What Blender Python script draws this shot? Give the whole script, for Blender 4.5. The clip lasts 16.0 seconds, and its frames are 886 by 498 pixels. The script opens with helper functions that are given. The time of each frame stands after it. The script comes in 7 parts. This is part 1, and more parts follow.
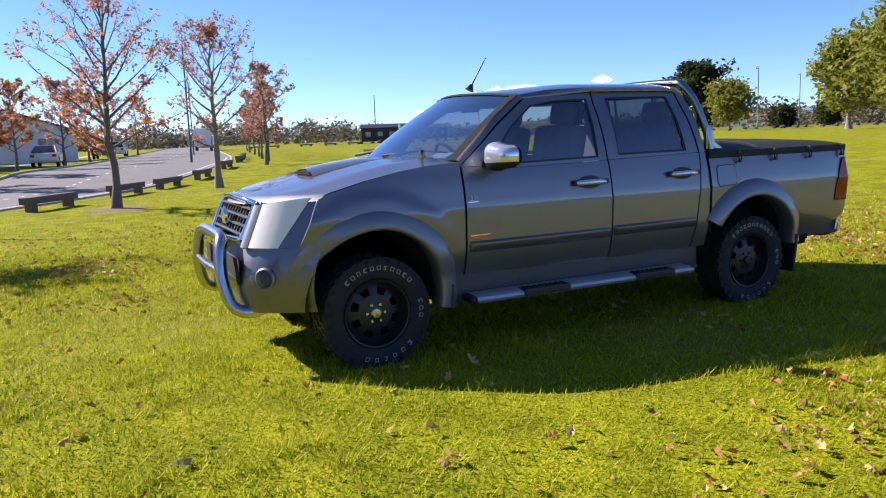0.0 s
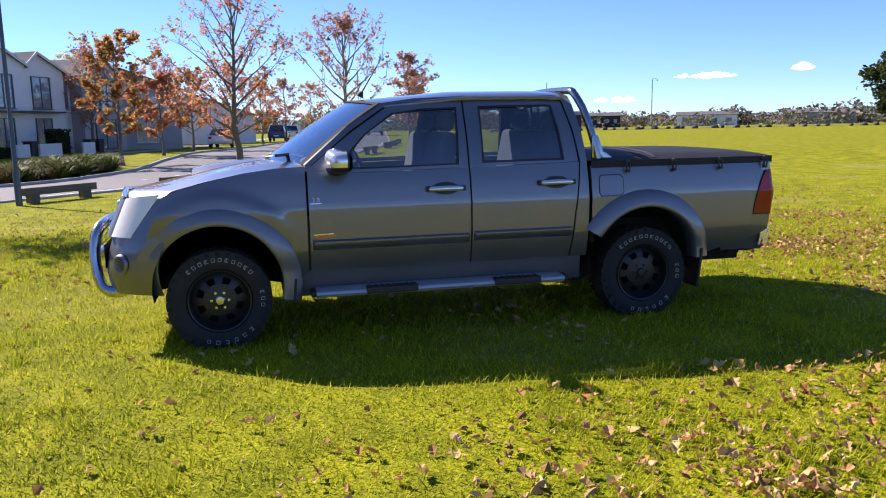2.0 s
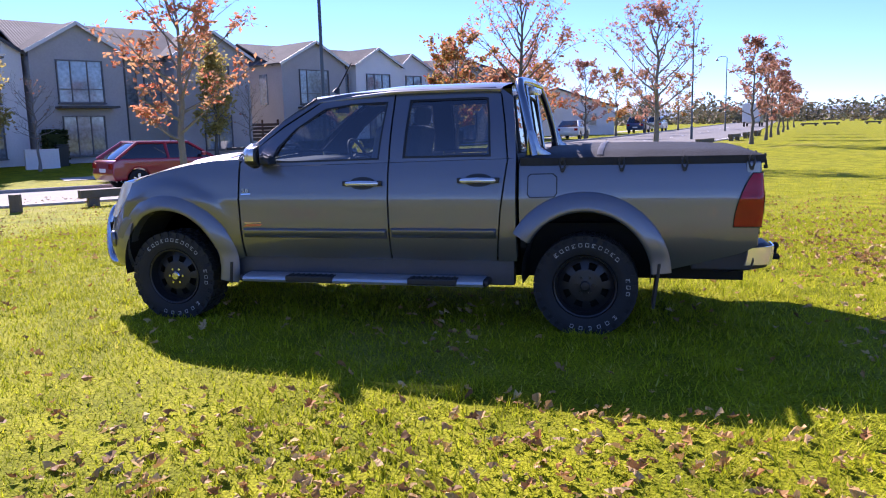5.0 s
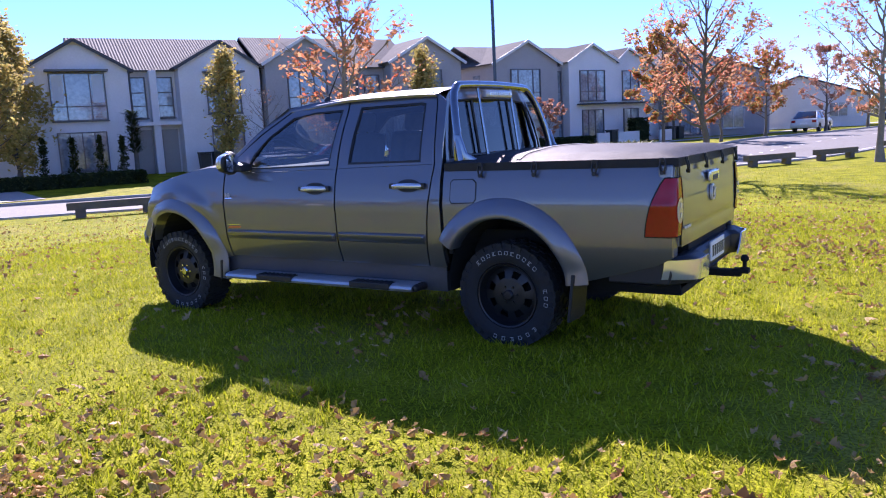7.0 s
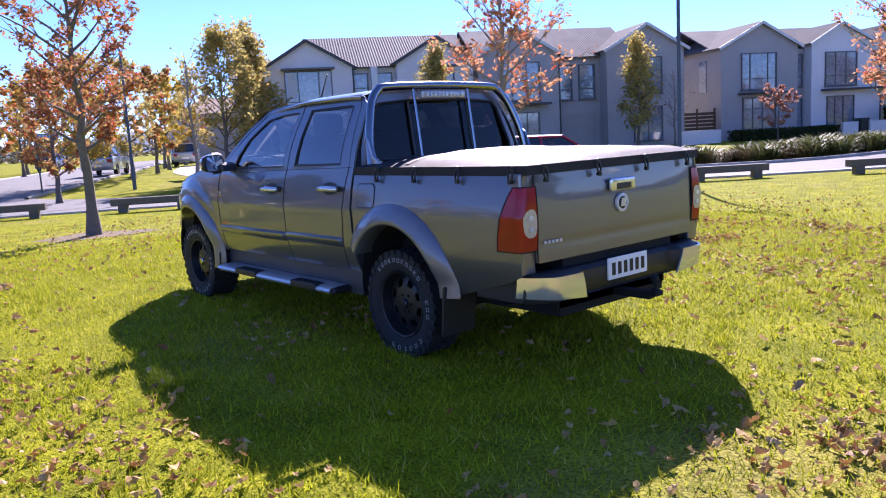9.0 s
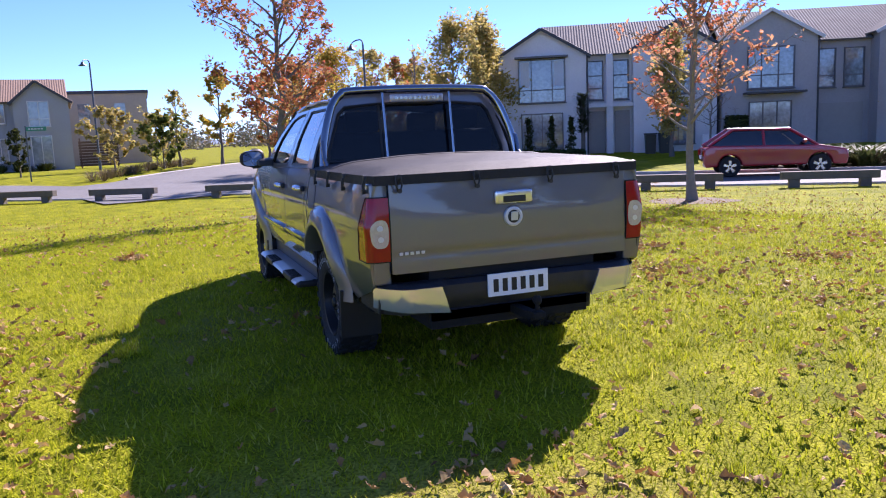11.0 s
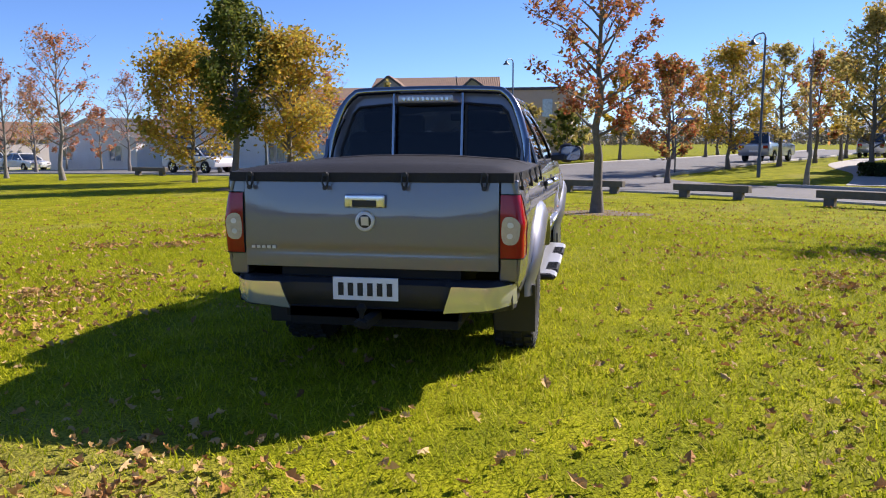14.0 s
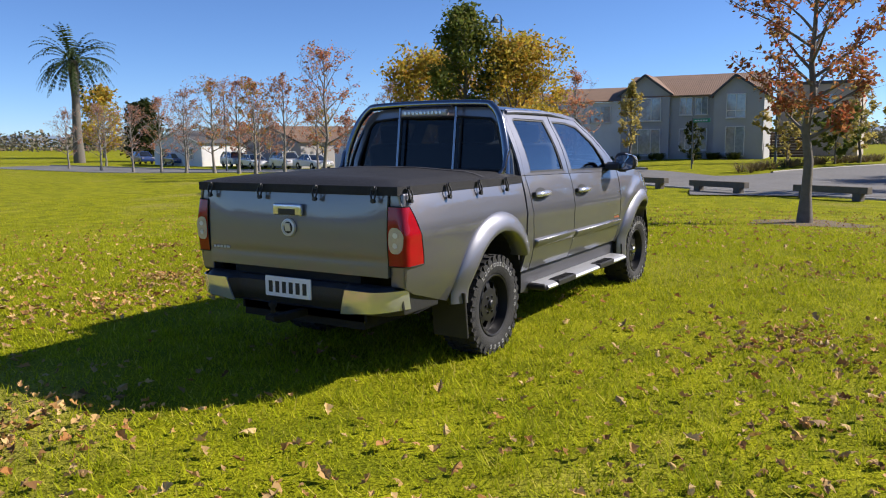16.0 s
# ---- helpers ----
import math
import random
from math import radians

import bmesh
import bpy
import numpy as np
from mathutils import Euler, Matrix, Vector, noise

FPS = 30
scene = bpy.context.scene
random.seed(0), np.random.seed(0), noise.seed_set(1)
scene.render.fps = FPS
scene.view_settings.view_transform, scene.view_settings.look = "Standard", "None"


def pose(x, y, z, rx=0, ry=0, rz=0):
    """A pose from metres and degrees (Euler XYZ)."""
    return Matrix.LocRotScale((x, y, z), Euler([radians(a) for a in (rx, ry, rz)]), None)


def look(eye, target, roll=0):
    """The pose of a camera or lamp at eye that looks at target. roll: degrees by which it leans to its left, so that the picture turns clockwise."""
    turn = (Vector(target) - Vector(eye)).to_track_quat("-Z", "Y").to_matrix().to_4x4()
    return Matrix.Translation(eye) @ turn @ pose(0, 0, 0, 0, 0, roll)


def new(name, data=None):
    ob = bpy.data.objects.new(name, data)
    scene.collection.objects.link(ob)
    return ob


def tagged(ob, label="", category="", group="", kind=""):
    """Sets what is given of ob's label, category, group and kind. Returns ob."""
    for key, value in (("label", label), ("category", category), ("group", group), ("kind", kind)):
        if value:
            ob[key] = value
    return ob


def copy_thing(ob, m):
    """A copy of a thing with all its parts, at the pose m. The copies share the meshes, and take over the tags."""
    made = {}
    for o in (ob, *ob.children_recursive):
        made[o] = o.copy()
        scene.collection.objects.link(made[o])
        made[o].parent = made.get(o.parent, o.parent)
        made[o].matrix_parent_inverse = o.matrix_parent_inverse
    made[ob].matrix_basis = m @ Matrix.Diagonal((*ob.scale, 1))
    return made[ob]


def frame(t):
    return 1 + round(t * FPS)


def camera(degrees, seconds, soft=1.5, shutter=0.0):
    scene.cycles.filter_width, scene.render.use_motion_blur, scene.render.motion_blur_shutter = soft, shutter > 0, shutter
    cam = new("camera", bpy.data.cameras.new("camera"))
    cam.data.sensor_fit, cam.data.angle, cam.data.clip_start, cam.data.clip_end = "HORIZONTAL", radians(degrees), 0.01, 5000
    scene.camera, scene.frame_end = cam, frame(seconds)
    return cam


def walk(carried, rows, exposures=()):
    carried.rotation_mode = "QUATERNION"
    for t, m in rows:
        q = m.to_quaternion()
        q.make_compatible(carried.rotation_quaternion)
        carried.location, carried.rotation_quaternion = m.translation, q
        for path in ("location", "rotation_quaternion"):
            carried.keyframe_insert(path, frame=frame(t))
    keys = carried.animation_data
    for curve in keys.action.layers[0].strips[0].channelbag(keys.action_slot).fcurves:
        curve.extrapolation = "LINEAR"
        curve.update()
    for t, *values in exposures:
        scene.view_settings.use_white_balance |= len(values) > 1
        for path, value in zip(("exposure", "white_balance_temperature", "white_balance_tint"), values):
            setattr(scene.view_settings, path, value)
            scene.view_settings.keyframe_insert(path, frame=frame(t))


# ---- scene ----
cam = camera(59.2, 16.0, soft=1.1)
PATH = [
    (0, (-3.2, -5.084, 1.37), (-2.328, -3.308, 1.077), -2.1),
    (0.5, (-2.714, -5.404, 1.356), (-1.887, -3.608, 1.053), -1.7),
    (1, (-2.282, -5.684, 1.4), (-1.518, -3.861, 1.096), -1.8),
    (1.5, (-1.827, -5.959, 1.446), (-1.167, -4.095, 1.146), -0.6),
    (2, (-1.272, -6.093, 1.444), (-0.816, -4.171, 1.131), -1.1),
    (2.5, (-0.755, -6.217, 1.433), (-0.429, -4.269, 1.119), -0.8),
    (3, (-0.233, -6.28, 1.438), (-0.078, -4.313, 1.115), -0.1),
    (3.5, (0.339, -6.22, 1.462), (0.361, -4.247, 1.135), -0.6),
    (6, (2.86, -5.64, 1.35), (2.053, -3.834, 1.059), -1.9),
    (6.5, (3.349, -5.427, 1.348), (2.428, -3.675, 1.064), -2.4),
    (7, (3.805, -5.16, 1.373), (2.752, -3.486, 1.077), -2.9),
    (7.5, (4.225, -4.791, 1.402), (3.075, -3.18, 1.112), -3.3),
    (8, (4.664, -4.442, 1.4), (3.41, -2.91, 1.116), -3.5),
    (8.5, (5.022, -4.031, 1.365), (3.637, -2.617, 1.075), -2.4),
    (9, (5.372, -3.643, 1.345), (3.851, -2.376, 1.056), -3.2),
    (11.5, (6.625, -1.36, 1.367), (4.719, -0.826, 1.078), -1.1),
    (12, (6.754, -0.871, 1.368), (4.803, -0.534, 1.083), 0.0),
    (12.5, (6.745, -0.381, 1.325), (4.767, -0.305, 1.039), -0.5),
    (13, (6.732, 0.123, 1.336), (4.757, -0.002, 1.051), -0.9),
    (13.5, (6.712, 0.656, 1.356), (4.749, 0.398, 1.078), -0.6),
    (14, (6.602, 1.196, 1.331), (4.658, 0.812, 1.057), -0.2),
    (14.5, (6.554, 1.716, 1.325), (4.649, 1.169, 1.054), -0.5),
    (15, (6.468, 2.235, 1.348), (4.594, 1.587, 1.085), -0.9),
    (15.5, (6.305, 2.732, 1.392), (4.483, 1.951, 1.126), -0.8),
    (16, (6.123, 3.2, 1.405), (4.43, 2.169, 1.135), -0.5),
]
walk(cam, [(t, look(eye, target, roll)) for t, eye, target, roll in PATH],
     [(0, 1.08, 6400, 18), (2, 1.14, 6350, 22), (3.5, 1.29, 6150, 26), (6, 1.46, 5900, 33), (8, 1.52, 5850, 34), (9, 1.5, 5850, 34), (11.5, 1.32, 6000, 30), (12.5, 1.29, 6100, 26), (13.2, 1.18, 6200, 23), (14, 0.92, 6400, 18), (15, 0.70, 6450, 15), (16, 0.645, 6450, 12)])

# ---- light ----
SUN_WAY = Vector((-0.93, 1.05, 1.0)).normalized()
sky_world = bpy.data.worlds.new("sky")
scene.world = sky_world
sky_world.use_nodes = True
wn = sky_world.node_tree.nodes
sky_tex = wn.new("ShaderNodeTexSky")
sky_tex.sky_type = "NISHITA"
sky_tex.sun_disc = False
sky_tex.sun_elevation = math.asin(SUN_WAY.z)
sky_tex.sun_rotation = math.atan2(SUN_WAY.x, SUN_WAY.y) % (2 * math.pi)
sky_tex.altitude = 3200
sky_tex.air_density, sky_tex.dust_density, sky_tex.ozone_density = 1.0, 0.0, 4.3
wn["Background"].inputs["Strength"].default_value = 0.094
sky_tint = wn.new("ShaderNodeMix")
sky_tint.data_type, sky_tint.blend_type = "RGBA", "MULTIPLY"
sky_tint.inputs[0].default_value = 1.0
sky_tint.inputs[7].default_value = (0.69, 0.81, 0.99, 1)
sky_world.node_tree.links.new(sky_tex.outputs[0], sky_tint.inputs[6])
sky_world.node_tree.links.new(sky_tint.outputs[2], wn["Background"].inputs["Color"])
sun_data = bpy.data.lights.new("sun", "SUN")
sun_data.energy, sun_data.angle, sun_data.color = 5.0, radians(0.5), (1.0, 0.925, 0.83)
sun = new("sun", sun_data)
sun.matrix_world = look(SUN_WAY * 60, (0, 0, 0))
scene.view_settings.exposure = 0.5


# ---- geometry helpers ----
class Geo:
    """Collects vertices and faces of one mesh."""

    def __init__(self):
        self.v, self.f, self.m = [], [], []

    def add(self, verts, faces, mat=0):
        k = len(self.v)
        self.v += [tuple(p) for p in verts]
        self.f += [tuple(i + k for i in f) for f in faces]
        self.m += [mat] * len(faces)

    def box(self, c, s, yaw=0.0, mat=0, pitch=0.0):
        m = Matrix.Translation(c) @ Euler((0, pitch, yaw)).to_matrix().to_4x4()
        h = [d / 2 for d in s]
        vs = [m @ Vector((h[0] * a, h[1] * b, h[2] * e)) for a in (-1, 1) for b in (-1, 1) for e in (-1, 1)]
        self.add(vs, [(0, 1, 3, 2), (4, 6, 7, 5), (0, 4, 5, 1), (2, 3, 7, 6), (0, 2, 6, 4), (1, 5, 7, 3)], mat)

    def tube(self, pts, radii, sides=8, mat=0, flat=1.0, cap=True):
        pts = [Vector(p) for p in pts]
        if not isinstance(radii, (list, tuple)):
            radii = [radii] * len(pts)
        k, side = len(self.v), None
        for i, p in enumerate(pts):
            way = (pts[min(i + 1, len(pts) - 1)] - pts[max(i - 1, 0)]).normalized()
            if side is None:
                side = way.orthogonal().normalized()
            side = (side - way * side.dot(way)).normalized()
            up = way.cross(side)
            for j in range(sides):
                a = 2 * math.pi * j / sides
                self.v.append(tuple(p + radii[i] * (math.cos(a) * side + flat * math.sin(a) * up)))
        for i in range(len(pts) - 1):
            for j in range(sides):
                a, b = k + i * sides + j, k + i * sides + (j + 1) % sides
                self.f.append((a, b, b + sides, a + sides))
                self.m.append(mat)
        if cap:
            self.f += [tuple(k + j for j in reversed(range(sides))), tuple(k + (len(pts) - 1) * sides + j for j in range(sides))]
            self.m += [mat, mat]

    def lathe(self, prof, sides=32, mat=0, m=None):
        """Turns (radius, y) pairs about the y axis."""
        k = len(self.v)
        m = m or Matrix.Identity(4)
        for r, y in prof:
            for j in range(sides):
                a = 2 * math.pi * j / sides
                self.v.append(tuple(m @ Vector((r * math.cos(a), y, r * math.sin(a)))))
        for i in range(len(prof) - 1):
            for j in range(sides):
                a, b = k + i * sides + j, k + i * sides + (j + 1) % sides
                self.f.append((a, a + sides, b + sides, b))
                self.m.append(mat)

    def grid(self, fn, nu, nv, mat=0, flip=False):
        k = len(self.v)
        for i in range(nu + 1):
            for j in range(nv + 1):
                self.v.append(tuple(fn(i / nu, j / nv)))
        for i in range(nu):
            for j in range(nv):
                a = k + i * (nv + 1) + j
                q = (a, a + 1, a + nv + 2, a + nv + 1)
                self.f.append(q[::-1] if flip else q)
                self.m.append(mat)

    def prism(self, poly, y0, y1, mat=0, m=None):
        """Extrudes an (x, z) outline from y0 to y1."""
        m = m or Matrix.Identity(4)
        n = len(poly)
        vs = [m @ Vector((x, y, z)) for y in (y0, y1) for x, z in poly]
        fs = [tuple(range(n)), tuple(range(2 * n - 1, n - 1, -1))]
        fs += [(i, i + n, (i + 1) % n + n, (i + 1) % n) for i in range(n)]
        self.add(vs, fs, mat)

    def make(self, name, mats, parent=None, label="", smooth=0.0, bevel=0.0, seg=2, solid=0.0, weld=False):
        me = bpy.data.meshes.new(name)
        me.from_pydata(self.v, [], self.f)
        mats = mats if isinstance(mats, (list, tuple)) else [mats]
        for mt in mats:
            me.materials.append(mt)
        if len(mats) > 1:
            me.polygons.foreach_set("material_index", self.m)
        if weld or bevel or solid or not smooth < 0:
            bm = bmesh.new()
            bm.from_mesh(me)
            if weld:
                bmesh.ops.remove_doubles(bm, verts=bm.verts, dist=1e-4)
            if solid:
                bmesh.ops.recalc_face_normals(bm, faces=bm.faces)
                bmesh.ops.solidify(bm, geom=bm.faces[:], thickness=solid)
            bmesh.ops.recalc_face_normals(bm, faces=bm.faces)
            if bevel:
                sharp = [e for e in bm.edges if len(e.link_faces) == 2 and e.calc_face_angle(0) > radians(28)]
                bmesh.ops.bevel(bm, geom=sharp, offset=bevel, segments=seg, profile=0.6, affect="EDGES", clamp_overlap=True)
            if smooth:
                for fc in bm.faces:
                    fc.smooth = True
                for e in bm.edges:
                    if len(e.link_faces) == 2 and e.calc_face_angle(0) > radians(smooth):
                        e.smooth = False
            bm.to_mesh(me)
            bm.free()
        ob = new(name, me)
        if parent:
            ob.parent = parent
        if label:
            tagged(ob, label)
        return ob


def thing(name, label, category, group="", m=None, kind=""):
    ob = new(name)
    ob.empty_display_size = 0.2
    if m:
        ob.matrix_basis = m
    return tagged(ob, label, category, group, kind)


# ---- materials ----
def material(name, color, rough=0.6, metal=0.0, vary=0.0, scale=4.0, bump=0.0, bump_scale=40.0, coat=0.0, second=None, spec=0.5, island=0.0, obj_random=0.0):
    """A surface whose colour drifts at two scales, with fine relief."""
    mt = bpy.data.materials.new(name)
    mt.use_nodes = True
    nt = mt.node_tree
    nd, ln = nt.nodes, nt.links
    bs = nd["Principled BSDF"]
    bs.inputs["Roughness"].default_value = rough
    bs.inputs["Metallic"].default_value = metal
    bs.inputs["Specular IOR Level"].default_value = spec
    bs.inputs["Coat Weight"].default_value = coat
    bs.inputs["Coat Roughness"].default_value = 0.03
    bs.inputs["Base Color"].default_value = (*color, 1)
    co = nd.new("ShaderNodeTexCoord").outputs["Object"]
    if vary or second:
        second = second or tuple(c * (1 - vary) for c in color)
        big, small = nd.new("ShaderNodeTexNoise"), nd.new("ShaderNodeTexNoise")
        big.inputs["Scale"].default_value, small.inputs["Scale"].default_value = scale, scale * 9
        big.inputs["Detail"].default_value = 4
        ln.new(co, big.inputs["Vector"])
        ln.new(co, small.inputs["Vector"])
        add = nd.new("ShaderNodeMath")
        add.operation = "ADD"
        ln.new(big.outputs["Fac"], add.inputs[0])
        ln.new(small.outputs["Fac"], add.inputs[1])
        last = add.outputs[0]
        if island or obj_random:
            rnd = nd.new("ShaderNodeNewGeometry").outputs["Random Per Island"] if island else nd.new("ShaderNodeObjectInfo").outputs["Random"]
            mul = nd.new("ShaderNodeMath")
            mul.operation = "MULTIPLY_ADD"
            ln.new(rnd, mul.inputs[0])
            mul.inputs[1].default_value = island or obj_random
            ln.new(last, mul.inputs[2])
            last = mul.outputs[0]
        ramp = nd.new("ShaderNodeValToRGB")
        top = (island or obj_random)
        half = nd.new("ShaderNodeMath")
        half.operation = "DIVIDE"
        ln.new(last, half.inputs[0])
        half.inputs[1].default_value = 2.0 + top
        ln.new(half.outputs[0], ramp.inputs[0])
        lo, hi = (0.3, 0.7) if not top else (0.2, 0.8)
        ramp.color_ramp.elements[0].position, ramp.color_ramp.elements[1].position = lo, hi
        ramp.color_ramp.elements[0].color, ramp.color_ramp.elements[1].color = (*second, 1), (*color, 1)
        ln.new(ramp.outputs[0], bs.inputs["Base Color"])
    if bump:
        tx, bp = nd.new("ShaderNodeTexNoise"), nd.new("ShaderNodeBump")
        tx.inputs["Scale"].default_value = bump_scale
        tx.inputs["Detail"].default_value = 6
        ln.new(co, tx.inputs["Vector"])
        bp.inputs["Strength"].default_value = min(1.0, bump)
        bp.inputs["Distance"].default_value = 0.02
        ln.new(tx.outputs["Fac"], bp.inputs["Height"])
        ln.new(bp.outputs["Normal"], bs.inputs["Normal"])
    return mt


def leaf_material(name, colors, through_light=0.5, spec=0.2):
    """Leaves of several colours, one for each, with light passing through."""
    mt = bpy.data.materials.new(name)
    mt.use_nodes = True
    nd, ln = mt.node_tree.nodes, mt.node_tree.links
    bs = nd["Principled BSDF"]
    bs.inputs["Roughness"].default_value = 0.6
    bs.inputs["Specular IOR Level"].default_value = spec
    ramp = nd.new("ShaderNodeValToRGB")
    rnd = nd.new("ShaderNodeNewGeometry")
    ln.new(rnd.outputs["Random Per Island"], ramp.inputs[0])
    els = ramp.color_ramp.elements
    while len(els) < len(colors):
        els.new(0.5)
    for i, c in enumerate(colors):
        els[i].position = i / (len(colors) - 1)
        els[i].color = (*c, 1)
    ln.new(ramp.outputs[0], bs.inputs["Base Color"])
    tr, mix = nd.new("ShaderNodeBsdfTranslucent"), nd.new("ShaderNodeMixShader")
    ln.new(ramp.outputs[0], tr.inputs["Color"])
    mix.inputs[0].default_value = through_light
    ln.new(bs.outputs[0], mix.inputs[1])
    ln.new(tr.outputs[0], mix.inputs[2])
    ln.new(mix.outputs[0], nd["Material Output"].inputs["Surface"])
    return mt


def lawn_material():
    """Mown grass: yellow-green with worn straw patches, darker clover and shade painted between blades."""
    mt = bpy.data.materials.new("lawn")
    mt.use_nodes = True
    nd, ln = mt.node_tree.nodes, mt.node_tree.links
    bs = nd["Principled BSDF"]
    bs.inputs["Roughness"].default_value = 0.85
    bs.inputs["Specular IOR Level"].default_value = 0.05
    co = nd.new("ShaderNodeTexCoord").outputs["Object"]
    tex = []
    for sc in (0.35, 2.2, 55.0):
        n = nd.new("ShaderNodeTexNoise")
        n.inputs["Scale"].default_value, n.inputs["Detail"].default_value = sc, 6
        ln.new(co, n.inputs["Vector"])
        tex.append(n.outputs["Fac"])
    ramps = []
    for t, a, b, p in ((tex[1], (0.20, 0.22, 0.008), (0.37, 0.37, 0.012), (0.35, 0.65)), (tex[2], (0.22, 0.22, 0.22), (1.0, 1.0, 1.0), (0.28, 0.64))):
        r = nd.new("ShaderNodeValToRGB")
        r.color_ramp.elements[0].position, r.color_ramp.elements[1].position = p
        r.color_ramp.elements[0].color, r.color_ramp.elements[1].color = (*a, 1), (*b, 1)
        ln.new(t, r.inputs[0])
        ramps.append(r.outputs[0])
    straw = nd.new("ShaderNodeMix")
    straw.data_type = "RGBA"
    fac = nd.new("ShaderNodeMapRange")
    fac.inputs["From Min"].default_value, fac.inputs["From Max"].default_value = 0.56, 0.72
    fac.inputs["To Max"].default_value = 0.45
    ln.new(tex[0], fac.inputs["Value"])
    ln.new(fac.outputs[0], straw.inputs[0])
    ln.new(ramps[0], straw.inputs[6])
    straw.inputs[7].default_value = (0.42, 0.34, 0.12, 1)
    # fine noise darkens the hollows, putting the shade between blades into the colour
    mul = nd.new("ShaderNodeMix")
    mul.data_type, mul.blend_type = "RGBA", "MULTIPLY"
    mul.inputs[0].default_value = 0.9
    ln.new(straw.outputs[2], mul.inputs[6])
    ln.new(ramps[1], mul.inputs[7])
    ln.new(mul.outputs[2], bs.inputs["Base Color"])
    bp = nd.new("ShaderNodeBump")
    bp.inputs["Strength"].default_value, bp.inputs["Distance"].default_value = 0.7, 0.02
    ln.new(tex[2], bp.inputs["Height"])
    ln.new(bp.outputs["Normal"], bs.inputs["Normal"])
    return mt


def glass(name, tint, rough=0.0, mirror=0.09):
    """Thin window glass: part clear and tinted, part mirror by the angle of view."""
    mt = bpy.data.materials.new(name)
    mt.use_nodes = True
    nd, ln = mt.node_tree.nodes, mt.node_tree.links
    tr, gl, mix, lw = nd.new("ShaderNodeBsdfTransparent"), nd.new("ShaderNodeBsdfGlossy"), nd.new("ShaderNodeMixShader"), nd.new("ShaderNodeLayerWeight")
    tr.inputs["Color"].default_value = (*tint, 1)
    gl.inputs["Roughness"].default_value = rough
    power, fac = nd.new("ShaderNodeMath"), nd.new("ShaderNodeMath")
    power.operation, fac.operation = "POWER", "MULTIPLY_ADD"
    lw.inputs["Blend"].default_value = 0.5
    ln.new(lw.outputs["Facing"], power.inputs[0])
    power.inputs[1].default_value = 3.0
    ln.new(power.outputs[0], fac.inputs[0])
    fac.inputs[1].default_value, fac.inputs[2].default_value = 0.85, mirror
    ln.new(fac.outputs[0], mix.inputs[0])
    ln.new(tr.outputs[0], mix.inputs[1])
    ln.new(gl.outputs[0], mix.inputs[2])
    ln.new(mix.outputs[0], nd["Material Output"].inputs["Surface"])
    return mt


LAWN = lawn_material()
ASPHALT = material("asphalt", (0.17, 0.165, 0.16), 0.85, vary=0.3, scale=0.6, bump=0.4, bump_scale=60)
CONCRETE = material("concrete", (0.42, 0.40, 0.36), 0.85, vary=0.25, scale=1.5, bump=0.3)
PAINT_WHITE = material("road_paint", (0.7, 0.7, 0.68), 0.7, vary=0.3, scale=5)
MULCH = material("mulch", (0.07, 0.05, 0.03), 0.95, vary=0.5, scale=6, bump=1.0)
TIMBER = material("weathered_timber", (0.17, 0.145, 0.115), 0.85, vary=0.45, scale=6, bump=0.6)
BARK = material("bark", (0.185, 0.162, 0.135), 0.9, vary=0.5, scale=9, bump=0.8)
BARK_PALE = material("pale_bark", (0.26, 0.235, 0.205), 0.9, vary=0.4, scale=9, bump=0.7)


def ground_height(x, y):
    r = math.hypot(x, y)

    def step(a, b):
        u = min(1.0, max(0.0, (r - a) / (b - a)))
        return u * u * (3 - 2 * u)
    turn = abs((math.degrees(math.atan2(y, x)) - 226 + 180) % 360 - 180)
    low = min(1.0, max(0.0, (34 - turn) / 15))
    low = low * low * (3 - 2 * low)
    return -0.37 * step(4, 13) + 0.42 * step(26, 42) - low * (0.42 * step(26, 42) + 0.75 * step(36, 78)) * (1 - step(110, 190))


# ---- ground ----
g = Geo()
rings = [0.6 * i for i in range(1, 76)] + [46, 50, 56, 64, 75, 90, 110, 140, 180, 240, 330, 480, 800, 1500, 3000]
SECT = 180
g.v.append((0, 0, 0))
for r in rings:
    for j in range(SECT):
        a = 2 * math.pi * j / SECT
        x, y = r * math.cos(a), r * math.sin(a)
        z = ground_height(x, y) + (0.012 * noise.noise((x * 0.7, y * 0.7, 0)) if r < 40 else 0)
        g.v.append((x, y, z))
for j in range(SECT):
    g.f.append((0, 1 + j, 1 + (j + 1) % SECT))
for i in range(len(rings) - 1):
    for j in range(SECT):
        a, b = 1 + i * SECT + j, 1 + i * SECT + (j + 1) % SECT
        g.f.append((a, a + SECT, b + SECT, b))
tagged(g.make("ground", LAWN, smooth=60), "wide mown park lawn with worn straw-coloured patches", "lawn", kind="structure")


def smooth_line(pts, per=8):
    out = []
    n = len(pts)
    for i in range(n - 1):
        p0, p1, p2, p3 = (Vector(pts[max(0, min(n - 1, k))]) for k in (i - 1, i, i + 1, i + 2))
        for s in range(per):
            t = s / per
            out.append(0.5 * (2 * p1 + (p2 - p0) * t + (2 * p0 - 5 * p1 + 4 * p2 - p3) * t * t + (3 * p1 - p0 - 3 * p2 + p3) * t ** 3))
    out.append(Vector(pts[-1]))
    return out


